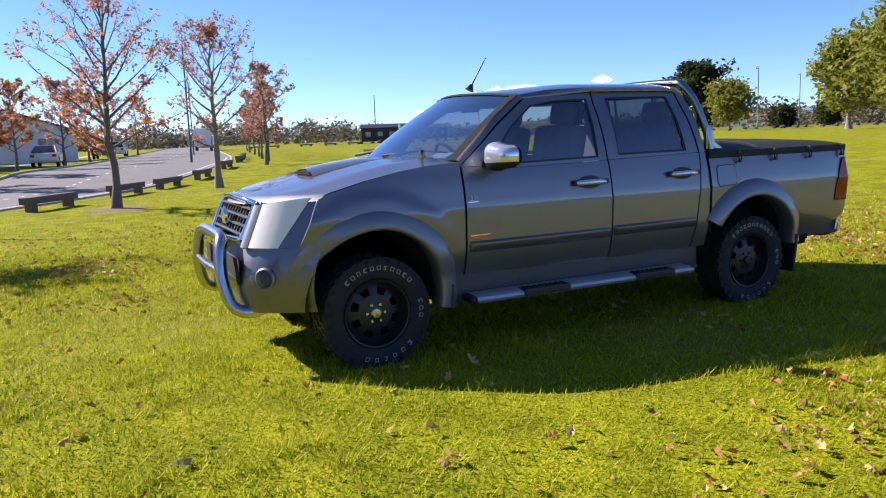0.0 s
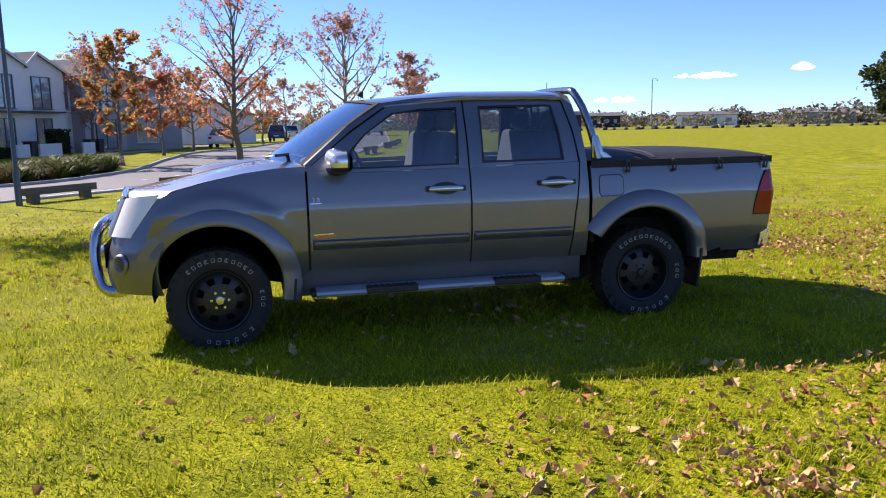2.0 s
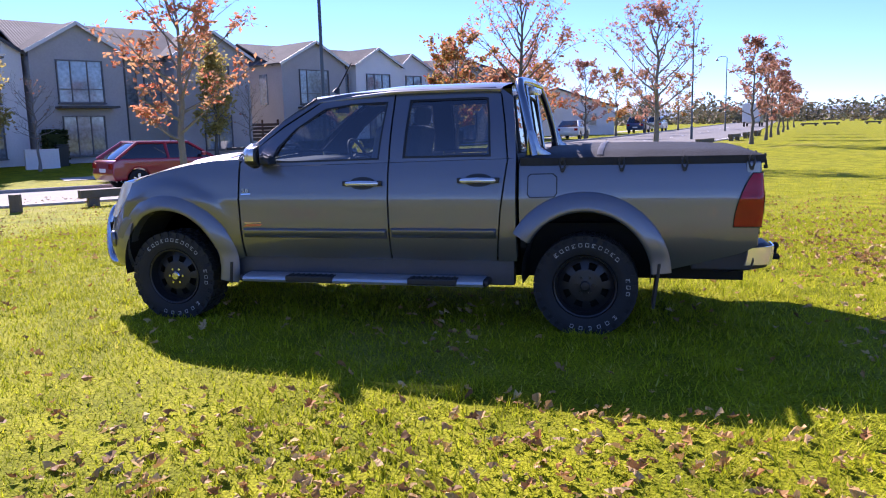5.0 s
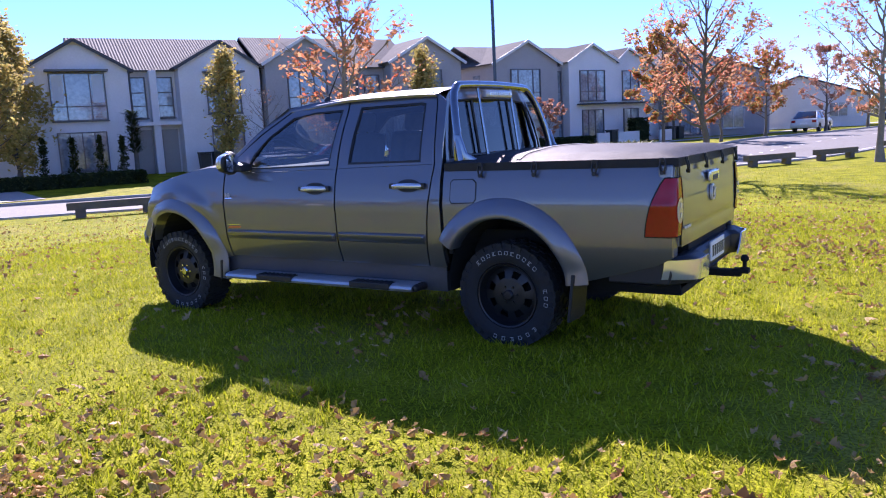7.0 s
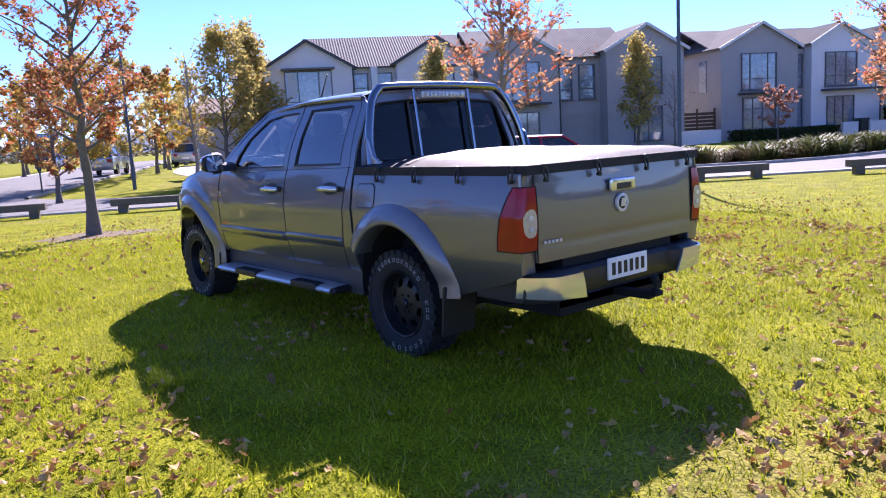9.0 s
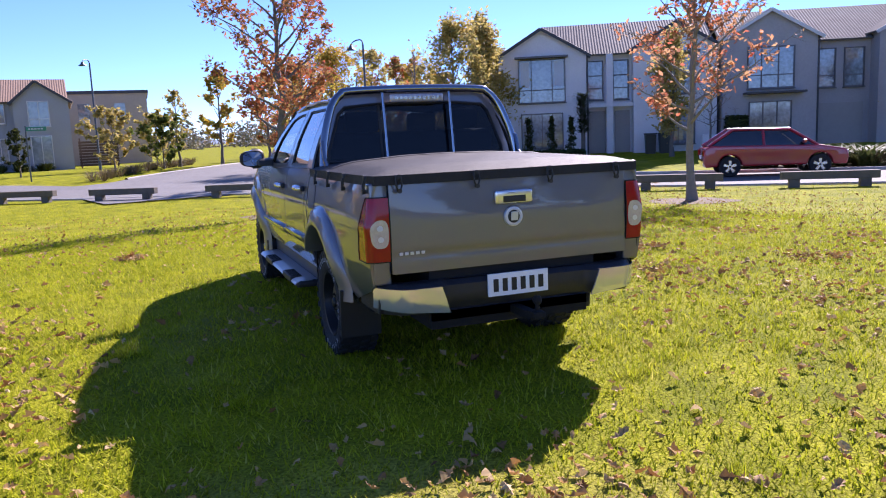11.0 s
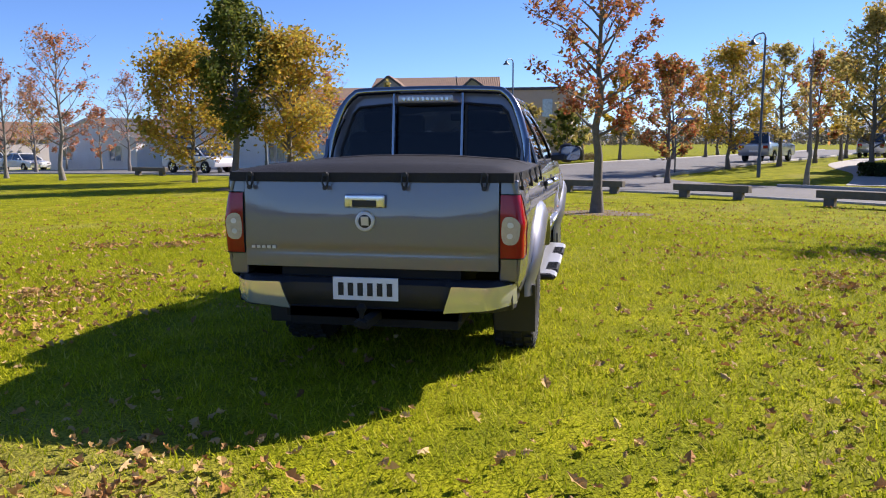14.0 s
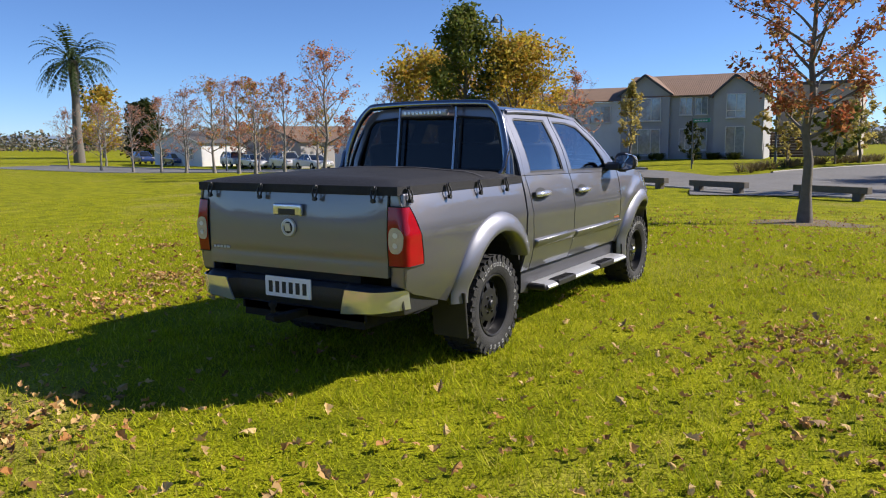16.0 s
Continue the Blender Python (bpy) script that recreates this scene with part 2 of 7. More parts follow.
def offset(line, d):
    """The line moved to its left by d, a number or a function of the point."""
    out = []
    for i, p in enumerate(line):
        way = (line[min(i + 1, len(line) - 1)] - line[max(i - 1, 0)]).normalized()
        k = d(p) if callable(d) else d
        out.append(p + Vector((-way.y, way.x)) * k)
    return out


def ribbon(name, left, right, dz, mat, label, category, cross=8, kind="structure", parent=None):
    g = Geo()
    n = len(left)

    def at(u, v):
        i = round(u * (n - 1))
        p = left[i].lerp(right[i], v)
        return (p.x, p.y, ground_height(p.x, p.y) + dz)
    g.grid(at, n - 1, cross)
    ob = g.make(name, mat, parent, smooth=60)
    return tagged(ob, label, category, kind=kind)


def kerb(name, line, label, height=0.13, width=0.16, low=0.05):
    g = Geo()
    left, right = offset(line, width / 2), offset(line, -width / 2)
    n = len(line)
    prof = [(0, -low), (0, height - 0.03), (0.2, height), (0.8, height), (1, height - 0.03), (1, -low)]

    def at(u, v):
        i, (k, z) = round(u * (n - 1)), prof[round(v * (len(prof) - 1))]
        p = left[i].lerp(right[i], k)
        return (p.x, p.y, ground_height(p.x, p.y) + z)
    g.grid(at, n - 1, len(prof) - 1)
    return tagged(g.make(name, CONCRETE, smooth=40), label, "kerb", kind="structure")


EDGE = [(-45, -95), (-39, -62), (-34.5, -40), (-30.5, -22), (-27.2, -10.5), (-23.6, -5.6), (-21.5, -2.5), (-19.7, 1.1), (-17.7, 4.6), (-14.9, 7.9), (-11.2, 11.6), (-8.6, 14.6), (-6.6, 17.0), (-3.6, 20.6), (-1.1, 24.6), (0.7, 27.7), (2.6, 31.9), (5.6, 39.5), (9.4, 54), (14, 80), (22, 130), (48, 290)]
edge = smooth_line(EDGE)


def road_width(p):
    u = min(1.0, max(0.0, (p.y - 19) / 22))
    w = 5.4 + 4.6 * u * u * (3 - 2 * u)
    s = min(1.0, max(0.0, (-8 - p.y) / 10))
    return w + 3.5 * s


near_kerb = offset(edge, 0.75)
far_kerb = offset(edge, lambda p: 0.75 + road_width(p))
ribbon("road", near_kerb, far_kerb, 0.035, ASPHALT, "grey asphalt street curving past the lawn", "road", 10)
kerb("kerb_near", near_kerb, "low pale concrete kerb at the lawn's edge", 0.06)
north = [p for p in far_kerb if p.y > 7.5]
south = [p for p in far_kerb if p.y < -9]
kerb("kerb_far_north", north, "pale concrete kerb in front of the terraced houses", 0.14)
kerb("kerb_far_south", south, "pale concrete kerb across the street", 0.14)
side_mid = smooth_line([(-20.5, 0.5), (-25, -0.4), (-31, 0.2), (-37, 4.3), (-44, 8.2), (-60, 15.5), (-100, 33)])
ribbon("side_road", offset(side_mid, 3.7), offset(side_mid, -3.9), 0.045, ASPHALT, "grey asphalt side street leaving the bend", "road", 8)
kerb("kerb_side_south", [p for p in offset(side_mid, 3.7) if p.x < -33], "pale concrete kerb of the side street", 0.12)
kerb("kerb_side_north", [p for p in offset(side_mid, -3.9) if p.x < -29], "pale concrete kerb of the side street", 0.12)
corner_s = smooth_line([(-34.5, -2.3), (-31.5, -4.2), (-30.6, -8.5)], 6)
ribbon("side_corner", corner_s, [Vector((-28.5, -1.5))] * len(corner_s), 0.04, ASPHALT, "asphalt mouth of the side street", "road", 4)
corner_n = smooth_line([(-29.5, 3.9), (-26.5, 5.0), (-22.0, 9.0)], 6)
ribbon("side_corner_north", corner_n, [Vector((-24.0, 1.5))] * len(corner_n), 0.04, ASPHALT, "asphalt mouth of the side street", "road", 4)
path_mid = smooth_line([(-24.5, 11.0), (-30.5, 13.0), (-38.0, 14.0), (-52, 20)])
ribbon("footpath", offset(path_mid, 0.8), offset(path_mid, -0.8), 0.025, CONCRETE, "pale concrete footpath across the verge", "path", 3)
walk_mid = offset(edge, lambda p: 0.75 + road_width(p) + 6.4)
walk_n = [p for p in walk_mid if 20 < p.y < 130]
ribbon("footpath_north", offset(walk_n, 0.8), offset(walk_n, -0.8), 0.025, CONCRETE, "pale concrete footpath beyond the street", "path", 3)
# dashes of the centre line
mid_line = offset(edge, lambda p: 0.75 + road_width(p) * 0.5)
mid_line = [p for p in mid_line if 24 < p.y < 140]
for i in range(1, len(mid_line) - 1, 2):
    a, b = mid_line[i], mid_line[i].lerp(mid_line[i + 1], 0.6)
    line = [a.lerp(b, k / 3) for k in range(4)]
    ribbon("lane_dash", offset(line, 0.06), offset(line, -0.06), 0.041, PAINT_WHITE, "worn white lane dash on the asphalt", "road marking", 1, "")
edge_n = [p for p in offset(edge, 1.15) if 18 < p.y < 60]
ribbon("edge_line", offset(edge_n, 0.06), offset(edge_n, -0.06), 0.041, PAINT_WHITE, "worn white edge line on the asphalt", "road marking", 1, "")


# ---- low timber barriers ----
def barrier(x, y, yaw, length=2.3):
    z = ground_height(x, y)
    ob = thing("timber_barrier", "low weathered timber barrier on two stubby posts", "barrier", "barriers along the lawn", pose(x, y, z, 0, 0, yaw))
    g = Geo()
    g.box((0, 0, 0.31), (length, 0.26, 0.2))
    g.make("beam", TIMBER, ob, bevel=0.015)
    for k in (-1, 1):
        g = Geo()
        g.box((k * (length / 2 - 0.32), 0, 0.1), (0.26, 0.22, 0.28))
        g.make("post", TIMBER, ob, bevel=0.01)
    return ob


first = barrier(-26.6, -9.6, 58)
for x, y, a in ((-23.5, -5.8, 62), (-21.4, -2.6, 62), (-19.7, 1.0, 65), (-17.5, 4.5, 58), (-14.6, 7.8, 56), (-11.0, 11.5, 54), (-8.7, 14.4, 54), (-6.5, 17.0, 52), (-3.4, 20.0, 55), (-1.0, 24.4, 58), (0.8, 27.5, 60), (2.8, 31.6, 65), (5.0, 37.2, 68), (7.2, 44.5, 72), (8.6, 50, 74), (10, 56, 75), (-28.6, -15.2, 72), (-30.2, -21.5, 76)):
    copy_thing(first, pose(x, y, ground_height(x, y), 0, 0, a))
g = Geo()
g.tube([(0, 0, -0.1), (0, 0, 0.42)], 0.14, 12)
ob = g.make("bollard", TIMBER, bevel=0.02, smooth=40)
ob.location = (-12.5, 9.4, ground_height(-12.5, 9.4))
tagged(ob, "short round weathered timber bollard in the grass", "bollard")

# ---- houses ----
PLASTER = material("pale_plaster", (0.80, 0.785, 0.77), 0.9, vary=0.12, scale=1.2, bump=0.15, bump_scale=80)
TAUPE = material("taupe_plaster", (0.432, 0.408, 0.396), 0.9, vary=0.15, scale=1.2, bump=0.15, bump_scale=80)
GREY_WALL = material("grey_weatherboard", (0.38, 0.38, 0.39), 0.85, vary=0.12, scale=1.5)
ROOF_STEEL = material("corrugated_steel", (0.165, 0.158, 0.155), 0.75, 0.0, vary=0.3, scale=1.0, spec=0.08)
ROOF_BROWN = material("brown_roof_tile", (0.27, 0.17, 0.11), 0.8, vary=0.3, scale=2.0)
TRIM_DARK = material("dark_trim", (0.05, 0.05, 0.055), 0.5, vary=0.2)
TRIM_WHITE = material("white_trim", (0.7, 0.69, 0.67), 0.6, vary=0.1)
WINDOW_GREY = material("grey_window_frame", (0.13, 0.13, 0.135), 0.5, vary=0.15)
# pale blue base paints the reflected sky and curtains into the pane
PANE = material("sky_blue_house_glass", (0.34, 0.40, 0.45), 0.06, vary=0.7, scale=0.6, spec=1.0, coat=0.6)
BLIND = material("window_blind", (0.60, 0.66, 0.72), 0.6, vary=0.1)
DOOR_PALE = material("garage_door", (0.38, 0.36, 0.33), 0.7, vary=0.1)
FENCE_BROWN = material("brown_fence", (0.13, 0.08, 0.05), 0.85, vary=0.4, scale=3)
HEDGE = leaf_material("hedge_leaf", [(0.02, 0.035, 0.012), (0.05, 0.07, 0.02), (0.08, 0.10, 0.03)])
BIN = material("bin_plastic", (0.03, 0.035, 0.03), 0.5, vary=0.2)


def window_unit(parent, x0, x1, z0, z1, y=0.0, bars=(0.5,), cross=(0.3,), blind=False, trim=None, hood=False):
    """A window's outer frame, with its bars, panes and sill as parts of it."""
    trim = trim or WINDOW_GREY
    g = Geo()
    t = 0.055
    out, inn = [(x0, z0), (x1, z0), (x1, z1), (x0, z1)], [(x0 + t, z0 + t), (x1 - t, z0 + t), (x1 - t, z1 - t), (x0 + t, z1 - t)]
    vs = [(px, yy, pz) for yy in (y - 0.1, y + 0.04) for ring in (out, inn) for px, pz in ring]
    fs = []
    for i in range(4):
        j = (i + 1) % 4
        fs += [(i, j, j + 4, i + 4), (i + 8, i + 12, j + 12, j + 8), (i, i + 8, j + 8, j), (i + 4, j + 4, j + 12, i + 12)]
    g.add(vs, fs)
    fr = g.make("window", trim, parent)
    for b in bars:
        g = Geo()
        g.box((x0 + (x1 - x0) * b, y - 0.02, (z0 + z1) / 2), (0.05, 0.1, z1 - z0 - 2 * t))
        g.make("mullion", trim, fr)
    for c in cross:
        g = Geo()
        g.box(((x0 + x1) / 2, y - 0.022, z0 + (z1 - z0) * c), (x1 - x0 - 2 * t, 0.09, 0.05))
        g.make("transom", trim, fr)
    if hood:
        g = Geo()
        g.box(((x0 + x1) / 2, y - 0.3, z1 + 0.08), (x1 - x0 + 0.3, 0.6, 0.09))
        g.make("window_hood", trim, fr)
    g = Geo()
    g.box(((x0 + x1) / 2, y + 0.0, (z0 + z1) / 2), (x1 - x0 - 0.02, 0.05, z1 - z0 - 0.02))
    g.make("pane", PANE, fr)
    g = Geo()
    g.box(((x0 + x1) / 2, y - 0.08, z0 - 0.03), (x1 - x0 + 0.08, 0.18, 0.05))
    g.make("sill", trim, fr)
    if blind:
        for k in (0.14, 0.86):
            g = Geo()
            g.box((x0 + (x1 - x0) * k, y - 0.028, z0 + (z1 - z0) * 0.66), ((x1 - x0) * 0.2, 0.012, (z1 - z0) * 0.58))
            g.make("blind", BLIND, fr)
    return fr


def corrugated(parent, a, b, c, d, mat, pitch=0.15, depth=0.022, thick=0.08):
    """A roof slope a b c d with ribs running from the eave a-b to the ridge d-c."""
    a, b, c, d = map(Vector, (a, b, c, d))
    up = (b - a).cross(d - a).normalized()
    if up.z < 0:
        up = -up
    n = max(2, int((b - a).length / pitch) * 2)
    g = Geo()

    def at(u, v):
        i = round(u * n)
        p = a.lerp(b, u).lerp(d.lerp(c, u), v)
        return p + up * (thick + (depth if i % 2 else 0))
    g.grid(at, n, 1)
    g.add([a, b, c, d], [(0, 1, 2, 3)])
    g.add([a, b, b + up * thick, a + up * thick], [(0, 1, 2, 3)])
    g.add([a, d, d + up * thick, a + up * thick], [(0, 1, 2, 3)])
    g.add([b, c, c + up * thick, b + up * thick], [(0, 1, 2, 3)])
    return g.make("roof", mat, parent)


def gable_block(parent, x0, x1, apex_x, apex_z, eave, depth, front, wall, roof, base=-0.4, over=0.25, barge=None):
    g = Geo()
    poly = [(x0, base), (x1, base), (x1, eave), (apex_x, apex_z), (x0, eave)]
    g.prism(poly, front, front + depth)
    g.make("wall", wall, parent)
    for xe, sgn in ((x0, -1), (x1, 1)):
        k = (apex_z - eave) / abs(apex_x - xe)
        ex, ez = xe + sgn * over, eave - over * k
        corrugated(parent, (ex, front - over, ez), (ex, front + depth, ez), (apex_x, front + depth, apex_z), (apex_x, front - over, apex_z), roof)
        g = Geo()
        run = Vector((apex_x - ex, 0, apex_z - ez))
        mid = Vector((ex, front - over - 0.02, ez)) + run / 2
        g.box(mid, (run.length, 0.04, 0.16), 0, 0, -math.atan2(run.z, run.x))
        g.make("fascia", barge or (TRIM_WHITE if roof is ROOF_STEEL else TRIM_DARK), parent)


def row_roof(parent, x0, x1, y0, eave, ymid, ridge, y1, roof):
    corrugated(parent, (x0, y0, eave), (x1, y0, eave), (x1, ymid, ridge), (x0, ymid, ridge), roof)
    corrugated(parent, (x0, y1, eave), (x1, y1, eave), (x1, ymid, ridge), (x0, ymid, ridge), roof)


def box_wall(parent, x0, x1, y0, y1, z0, z1, wall):
    g = Geo()
    g.box(((x0 + x1) / 2, (y0 + y1) / 2, (z0 + z1) / 2), (x1 - x0, y1 - y0, z1 - z0))
    return g.make("wall", wall, parent)


def drainpipe(parent, x, y, z1):
    g = Geo()
    g.tube([(x, y, -0.3), (x, y, z1)], 0.045, 6)
    g.make("drainpipe", TRIM_DARK, parent)


def step(parent, x0, x1, y):
    g = Geo()
    g.box(((x0 + x1) / 2, y, 2.72), (x1 - x0, 0.9, 0.1))
    g.make("canopy", TRIM_DARK, parent)


U = Vector((0.4795, 0.8775, 0))
N = Vector((-0.8775, 0.4795, 0))
ROW = Matrix(((U.x, N.x, 0, N.x * 36.48), (U.y, N.y, 0, N.y * 36.48), (0, 0, 1, 0.05), (0, 0, 0, 1)))

h1 = thing("terraced_house", "pale plastered two-storey terraced house with steep front gables", "house", "terraced houses", ROW)
gable_block(h1, -1.25, 3.4, 1.05, 6.6, 5.22, 9, 0, PLASTER, ROOF_STEEL, barge=TRIM_DARK)
box_wall(h1, -3.0, -1.25, 3.0, 8.5, -0.4, 5.0, PLASTER)
corrugated(h1, (-3.2, 2.8, 4.95), (-1.0, 2.8, 4.95), (-1.0, 5.6, 6.1), (-3.2, 5.6, 6.1), ROOF_STEEL)
box_wall(h1, 3.4, 5.85, 1.1, 9, -0.4, 5.2, PLASTER)
gable_block(h1, 5.85, 10.1, 8.05, 6.6, 5.35, 9, 0, PLASTER, ROOF_STEEL, barge=TRIM_DARK)
row_roof(h1, 1.05, 10.25, 0.75, 5.15, 4.6, 7.2, 9, ROOF_STEEL)
window_unit(h1, -0.2, 2.3, 2.75, 5.05, 0, (0.28, 0.72), (0.3,), True, hood=True)
window_unit(h1, -0.1, 2.15, 0.3, 2.2, 0, (0.25, 0.5, 0.75), ())
window_unit(h1, 3.5, 4.35, 2.8, 4.9, 1.1, (), (0.3, 0.62))
window_unit(h1, 4.85, 5.7, 2.8, 4.9, 1.1, (), (0.3, 0.62))
window_unit(h1, 7.2, 9.0, 2.9, 4.95, 0, (0.33, 0.66), (0.3,), hood=True)
window_unit(h1, 7.3, 9.0, 0.3, 2.25, 0, (0.5,), ())
for x0, x1 in ((3.55, 4.45), (4.95, 5.75)):
    g = Geo()
    g.box(((x0 + x1) / 2, 1.05, 1.05), (x1 - x0, 0.08, 2.3))
    for k in range(5):
        g.box(((x0 + x1) / 2, 1.0, 0.2 + 0.45 * k), (x1 - x0 - 0.08, 0.03, 0.4))
    g.make("garage_door", DOOR_PALE, h1)
g = Geo()
g.box((4.65, 0.7, 2.4), (0.36, 0.5, 5.6))
g.make("column", PLASTER, h1, bevel=0.02)
g = Geo()
g.box((4.6, 0.75, 2.5), (2.5, 0.8, 0.2))
g.make("canopy", PLASTER, h1)
drainpipe(h1, 3.45, -0.06, 5.2)

h2 = thing("terraced_house", "taupe plastered two-storey terraced house with a grey steel roof", "house", "terraced houses", ROW)
gable_block(h2, 10.3, 14.9, 12.6, 6.85, 5.5, 9, -0.4, TAUPE, ROOF_STEEL)
box_wall(h2, 14.9, 17.9, 0.9, 9, -0.4, 5.3, TAUPE)
row_roof(h2, 10.4, 20.3, 0.6, 5.25, 4.6, 7.35, 9, ROOF_STEEL)
window_unit(h2, 11.5, 13.8, 2.95, 5.05, -0.4, (0.3, 0.66), (0.32,))
window_unit(h2, 11.6, 13.7, 0.3, 2.3, -0.4, (0.33, 0.66), ())
step(h2, 11.3, 14.2, -0.8)
window_unit(h2, 15.2, 16.2, 2.9, 4.9, 0.9, (), (0.3,))
window_unit(h2, 16.6, 17.6, 2.9, 4.9, 0.9, (), (0.3,))
g = Geo()
g.box((16.4, 0.86, 1.0), (2.4, 0.08, 2.2))
g.make("garage_door", DOOR_PALE, h2)
gable_block(h2, 17.9, 22.7, 20.3, 6.95, 5.6, 9, -0.2, TAUPE, ROOF_STEEL)
window_unit(h2, 19.5, 21.3, 3.0, 5.1, -0.2, (0.5,), (0.3,))
window_unit(h2, 19.5, 21.3, 0.3, 2.3, -0.2, (0.5,), ())
drainpipe(h2, 14.95, -0.44, 5.3)

h3 = thing("terraced_house", "taupe plastered terraced house with a wide upper window and dark canopy", "house", "terraced houses", ROW)
gable_block(h3, 25.2, 30.3, 27.8, 6.85, 5.5, 10, 0, TAUPE, ROOF_STEEL)
box_wall(h3, 30.3, 31.25, 0.7, 9, -0.4, 5.3, TAUPE)
row_roof(h3, 25.2, 37, 0.9, 5.3, 4.8, 6.95, 9, ROOF_STEEL)
window_unit(h3, 26.5, 28.85, 2.95, 5.1, 0, (0.25, 0.75), (0.3,))
window_unit(h3, 26.6, 28.8, 0.2, 2.5, 0, (0.3, 0.6), (0.7,))
window_unit(h3, 30.45, 31.1, 3.0, 5.0, 0.7, (), (0.3, 0.6))
window_unit(h3, 30.45, 31.1, 0.1, 2.3, 0.7, (), ())
step(h3, 26.3, 29.2, -0.35)
g = Geo()
g.box((25.17, 2.0, 3.9), (0.06, 0.8, 1.9))
g.make("window", PANE, h3)
g = Geo()
g.box((25.17, 5.0, 3.9), (0.06, 0.8, 1.2))
g.make("window", PANE, h3)

h4 = thing("terraced_house", "white plastered terraced house with twin narrow gables", "house", "terraced houses", ROW)
gable_block(h4, 31.25, 35.45, 33.2, 6.7, 5.6, 10, 0, PLASTER, ROOF_STEEL)
gable_block(h4, 35.5, 39.2, 36.8, 6.5, 5.4, 10, 0.4, PLASTER, ROOF_STEEL)
window_unit(h4, 32.15, 34.35, 2.95, 5.0, 0, (0.33, 0.66), (0.3,))
window_unit(h4, 32.3, 34.2, 0.1, 2.35, 0, (0.3, 0.6), ())
step(h4, 31.9, 35.6, -0.35)
window_unit(h4, 36.3, 37.9, 2.95, 5.0, 0.4, (0.5,), (0.3,))
window_unit(h4, 36.4, 37.8, 0.1, 2.35, 0.4, (0.5,), ())
step(h4, 36.0, 38.4, 0.1)
h5 = thing("terraced_house", "taupe end house of the terrace with a grey gable", "house", "terraced houses", ROW)
box_wall(h5, 39.2, 40.4, 1.0, 9, -0.4, 5.2, PLASTER)
row_roof(h5, 37, 42.5, 0.9, 5.2, 4.8, 6.6, 9, ROOF_STEEL)
gable_block(h5, 40.4, 44.8, 42.6, 6.5, 5.3, 10, 0, TAUPE, ROOF_STEEL)
window_unit(h5, 41.5, 43.7, 2.95, 5.0, 0, (0.33, 0.66), (0.3,))
window_unit(h5, 41.5, 43.7, 0.2, 2.3, 0, (0.5,), ())
g = Geo()
g.box((39.8, 0.97, 3.9), (0.7, 0.06, 1.9))
g.make("window", PANE, h5)

# garden walls, fence and bins before the terrace
for x0, x1 in ((8.9, 10.4), (21.2, 23.6), (31.4, 32.4), (33.2, 35.0), (36.9, 38.0)):
    g = Geo()
    g.box(((x0 + x1) / 2, -2.6, 0.2), (x1 - x0, 0.16, 1.1))
    ob = g.make("garden_wall", PLASTER, bevel=0.01)
    ob.matrix_basis = ROW
    tagged(ob, "low white plastered garden wall before the terrace", "wall", "garden walls")
fence = thing("slat_fence", "brown horizontal slat fence between two houses", "fence", m=ROW)
for k in range(8):
    g = Geo()
    g.box((24.0, 0.6, 0.15 + 0.22 * k), (2.4, 0.03, 0.16))
    g.make("slat", FENCE_BROWN, fence)
for k in range(3):
    g = Geo()
    g.box((22.85 + 1.15 * k, 0.66, 0.9), (0.09, 0.09, 2.2))
    g.make("post", FENCE_BROWN, fence)


def wheelie_bin(s, d):
    ob = thing("wheelie_bin", "dark plastic wheelie bin standing before a house", "bin", "wheelie bins", ROW @ pose(s, d, 0))
    g = Geo()
    g.add([(-0.22, -0.25, -0.3), (0.22, -0.25, -0.3), (0.22, 0.25, -0.3), (-0.22, 0.25, -0.3), (-0.28, -0.32, 0.85), (0.28, -0.32, 0.85), (0.28, 0.32, 0.85), (-0.28, 0.32, 0.85)], [(3, 2, 1, 0), (4, 5, 6, 7), (0, 1, 5, 4), (1, 2, 6, 5), (2, 3, 7, 6), (3, 0, 4, 7)])
    g.make("body", BIN, ob, bevel=0.03)
    g = Geo()
    g.box((0, 0.02, 0.89), (0.6, 0.7, 0.07))
    g.make("lid", BIN, ob, bevel=0.02)


for s, d in ((6.6, -0.9), (7.3, -0.9), (10.9, -1.6), (33.0, -2.2), (39.8, -0.8), (40.5, -0.9)):
    wheelie_bin(s, d)

# the grey house at the corner
W2 = Matrix(((0.09, -1, 0, -53.6), (-1, -0.09, 0, -6.4), (0, 0, 1, 0.1), (0, 0, 0, 1)))
hw = thing("corner_house", "grey two-storey house with a brown tiled roof", "house", m=W2)
gable_block(hw, 0.0, 3.35, 1.9, 5.9, 4.6, 9, -0.6, GREY_WALL, ROOF_BROWN)
box_wall(hw, 3.35, 6.8, 0.5, 9, -0.4, 4.7, GREY_WALL)
gable_block(hw, 6.6, 10.2, 8.4, 6.2, 4.85, 9, 0.2, GREY_WALL, ROOF_BROWN)
row_roof(hw, 0.0, 10.2, 0.2, 4.55, 4.6, 6.35, 9, ROOF_BROWN)
window_unit(hw, 1.2, 2.5, 2.9, 4.6, -0.6, (0.5,), (0.3,), trim=TRIM_WHITE)
window_unit(hw, 1.2, 2.5, 0.2, 2.3, -0.6, (0.5,), (), trim=TRIM_WHITE)
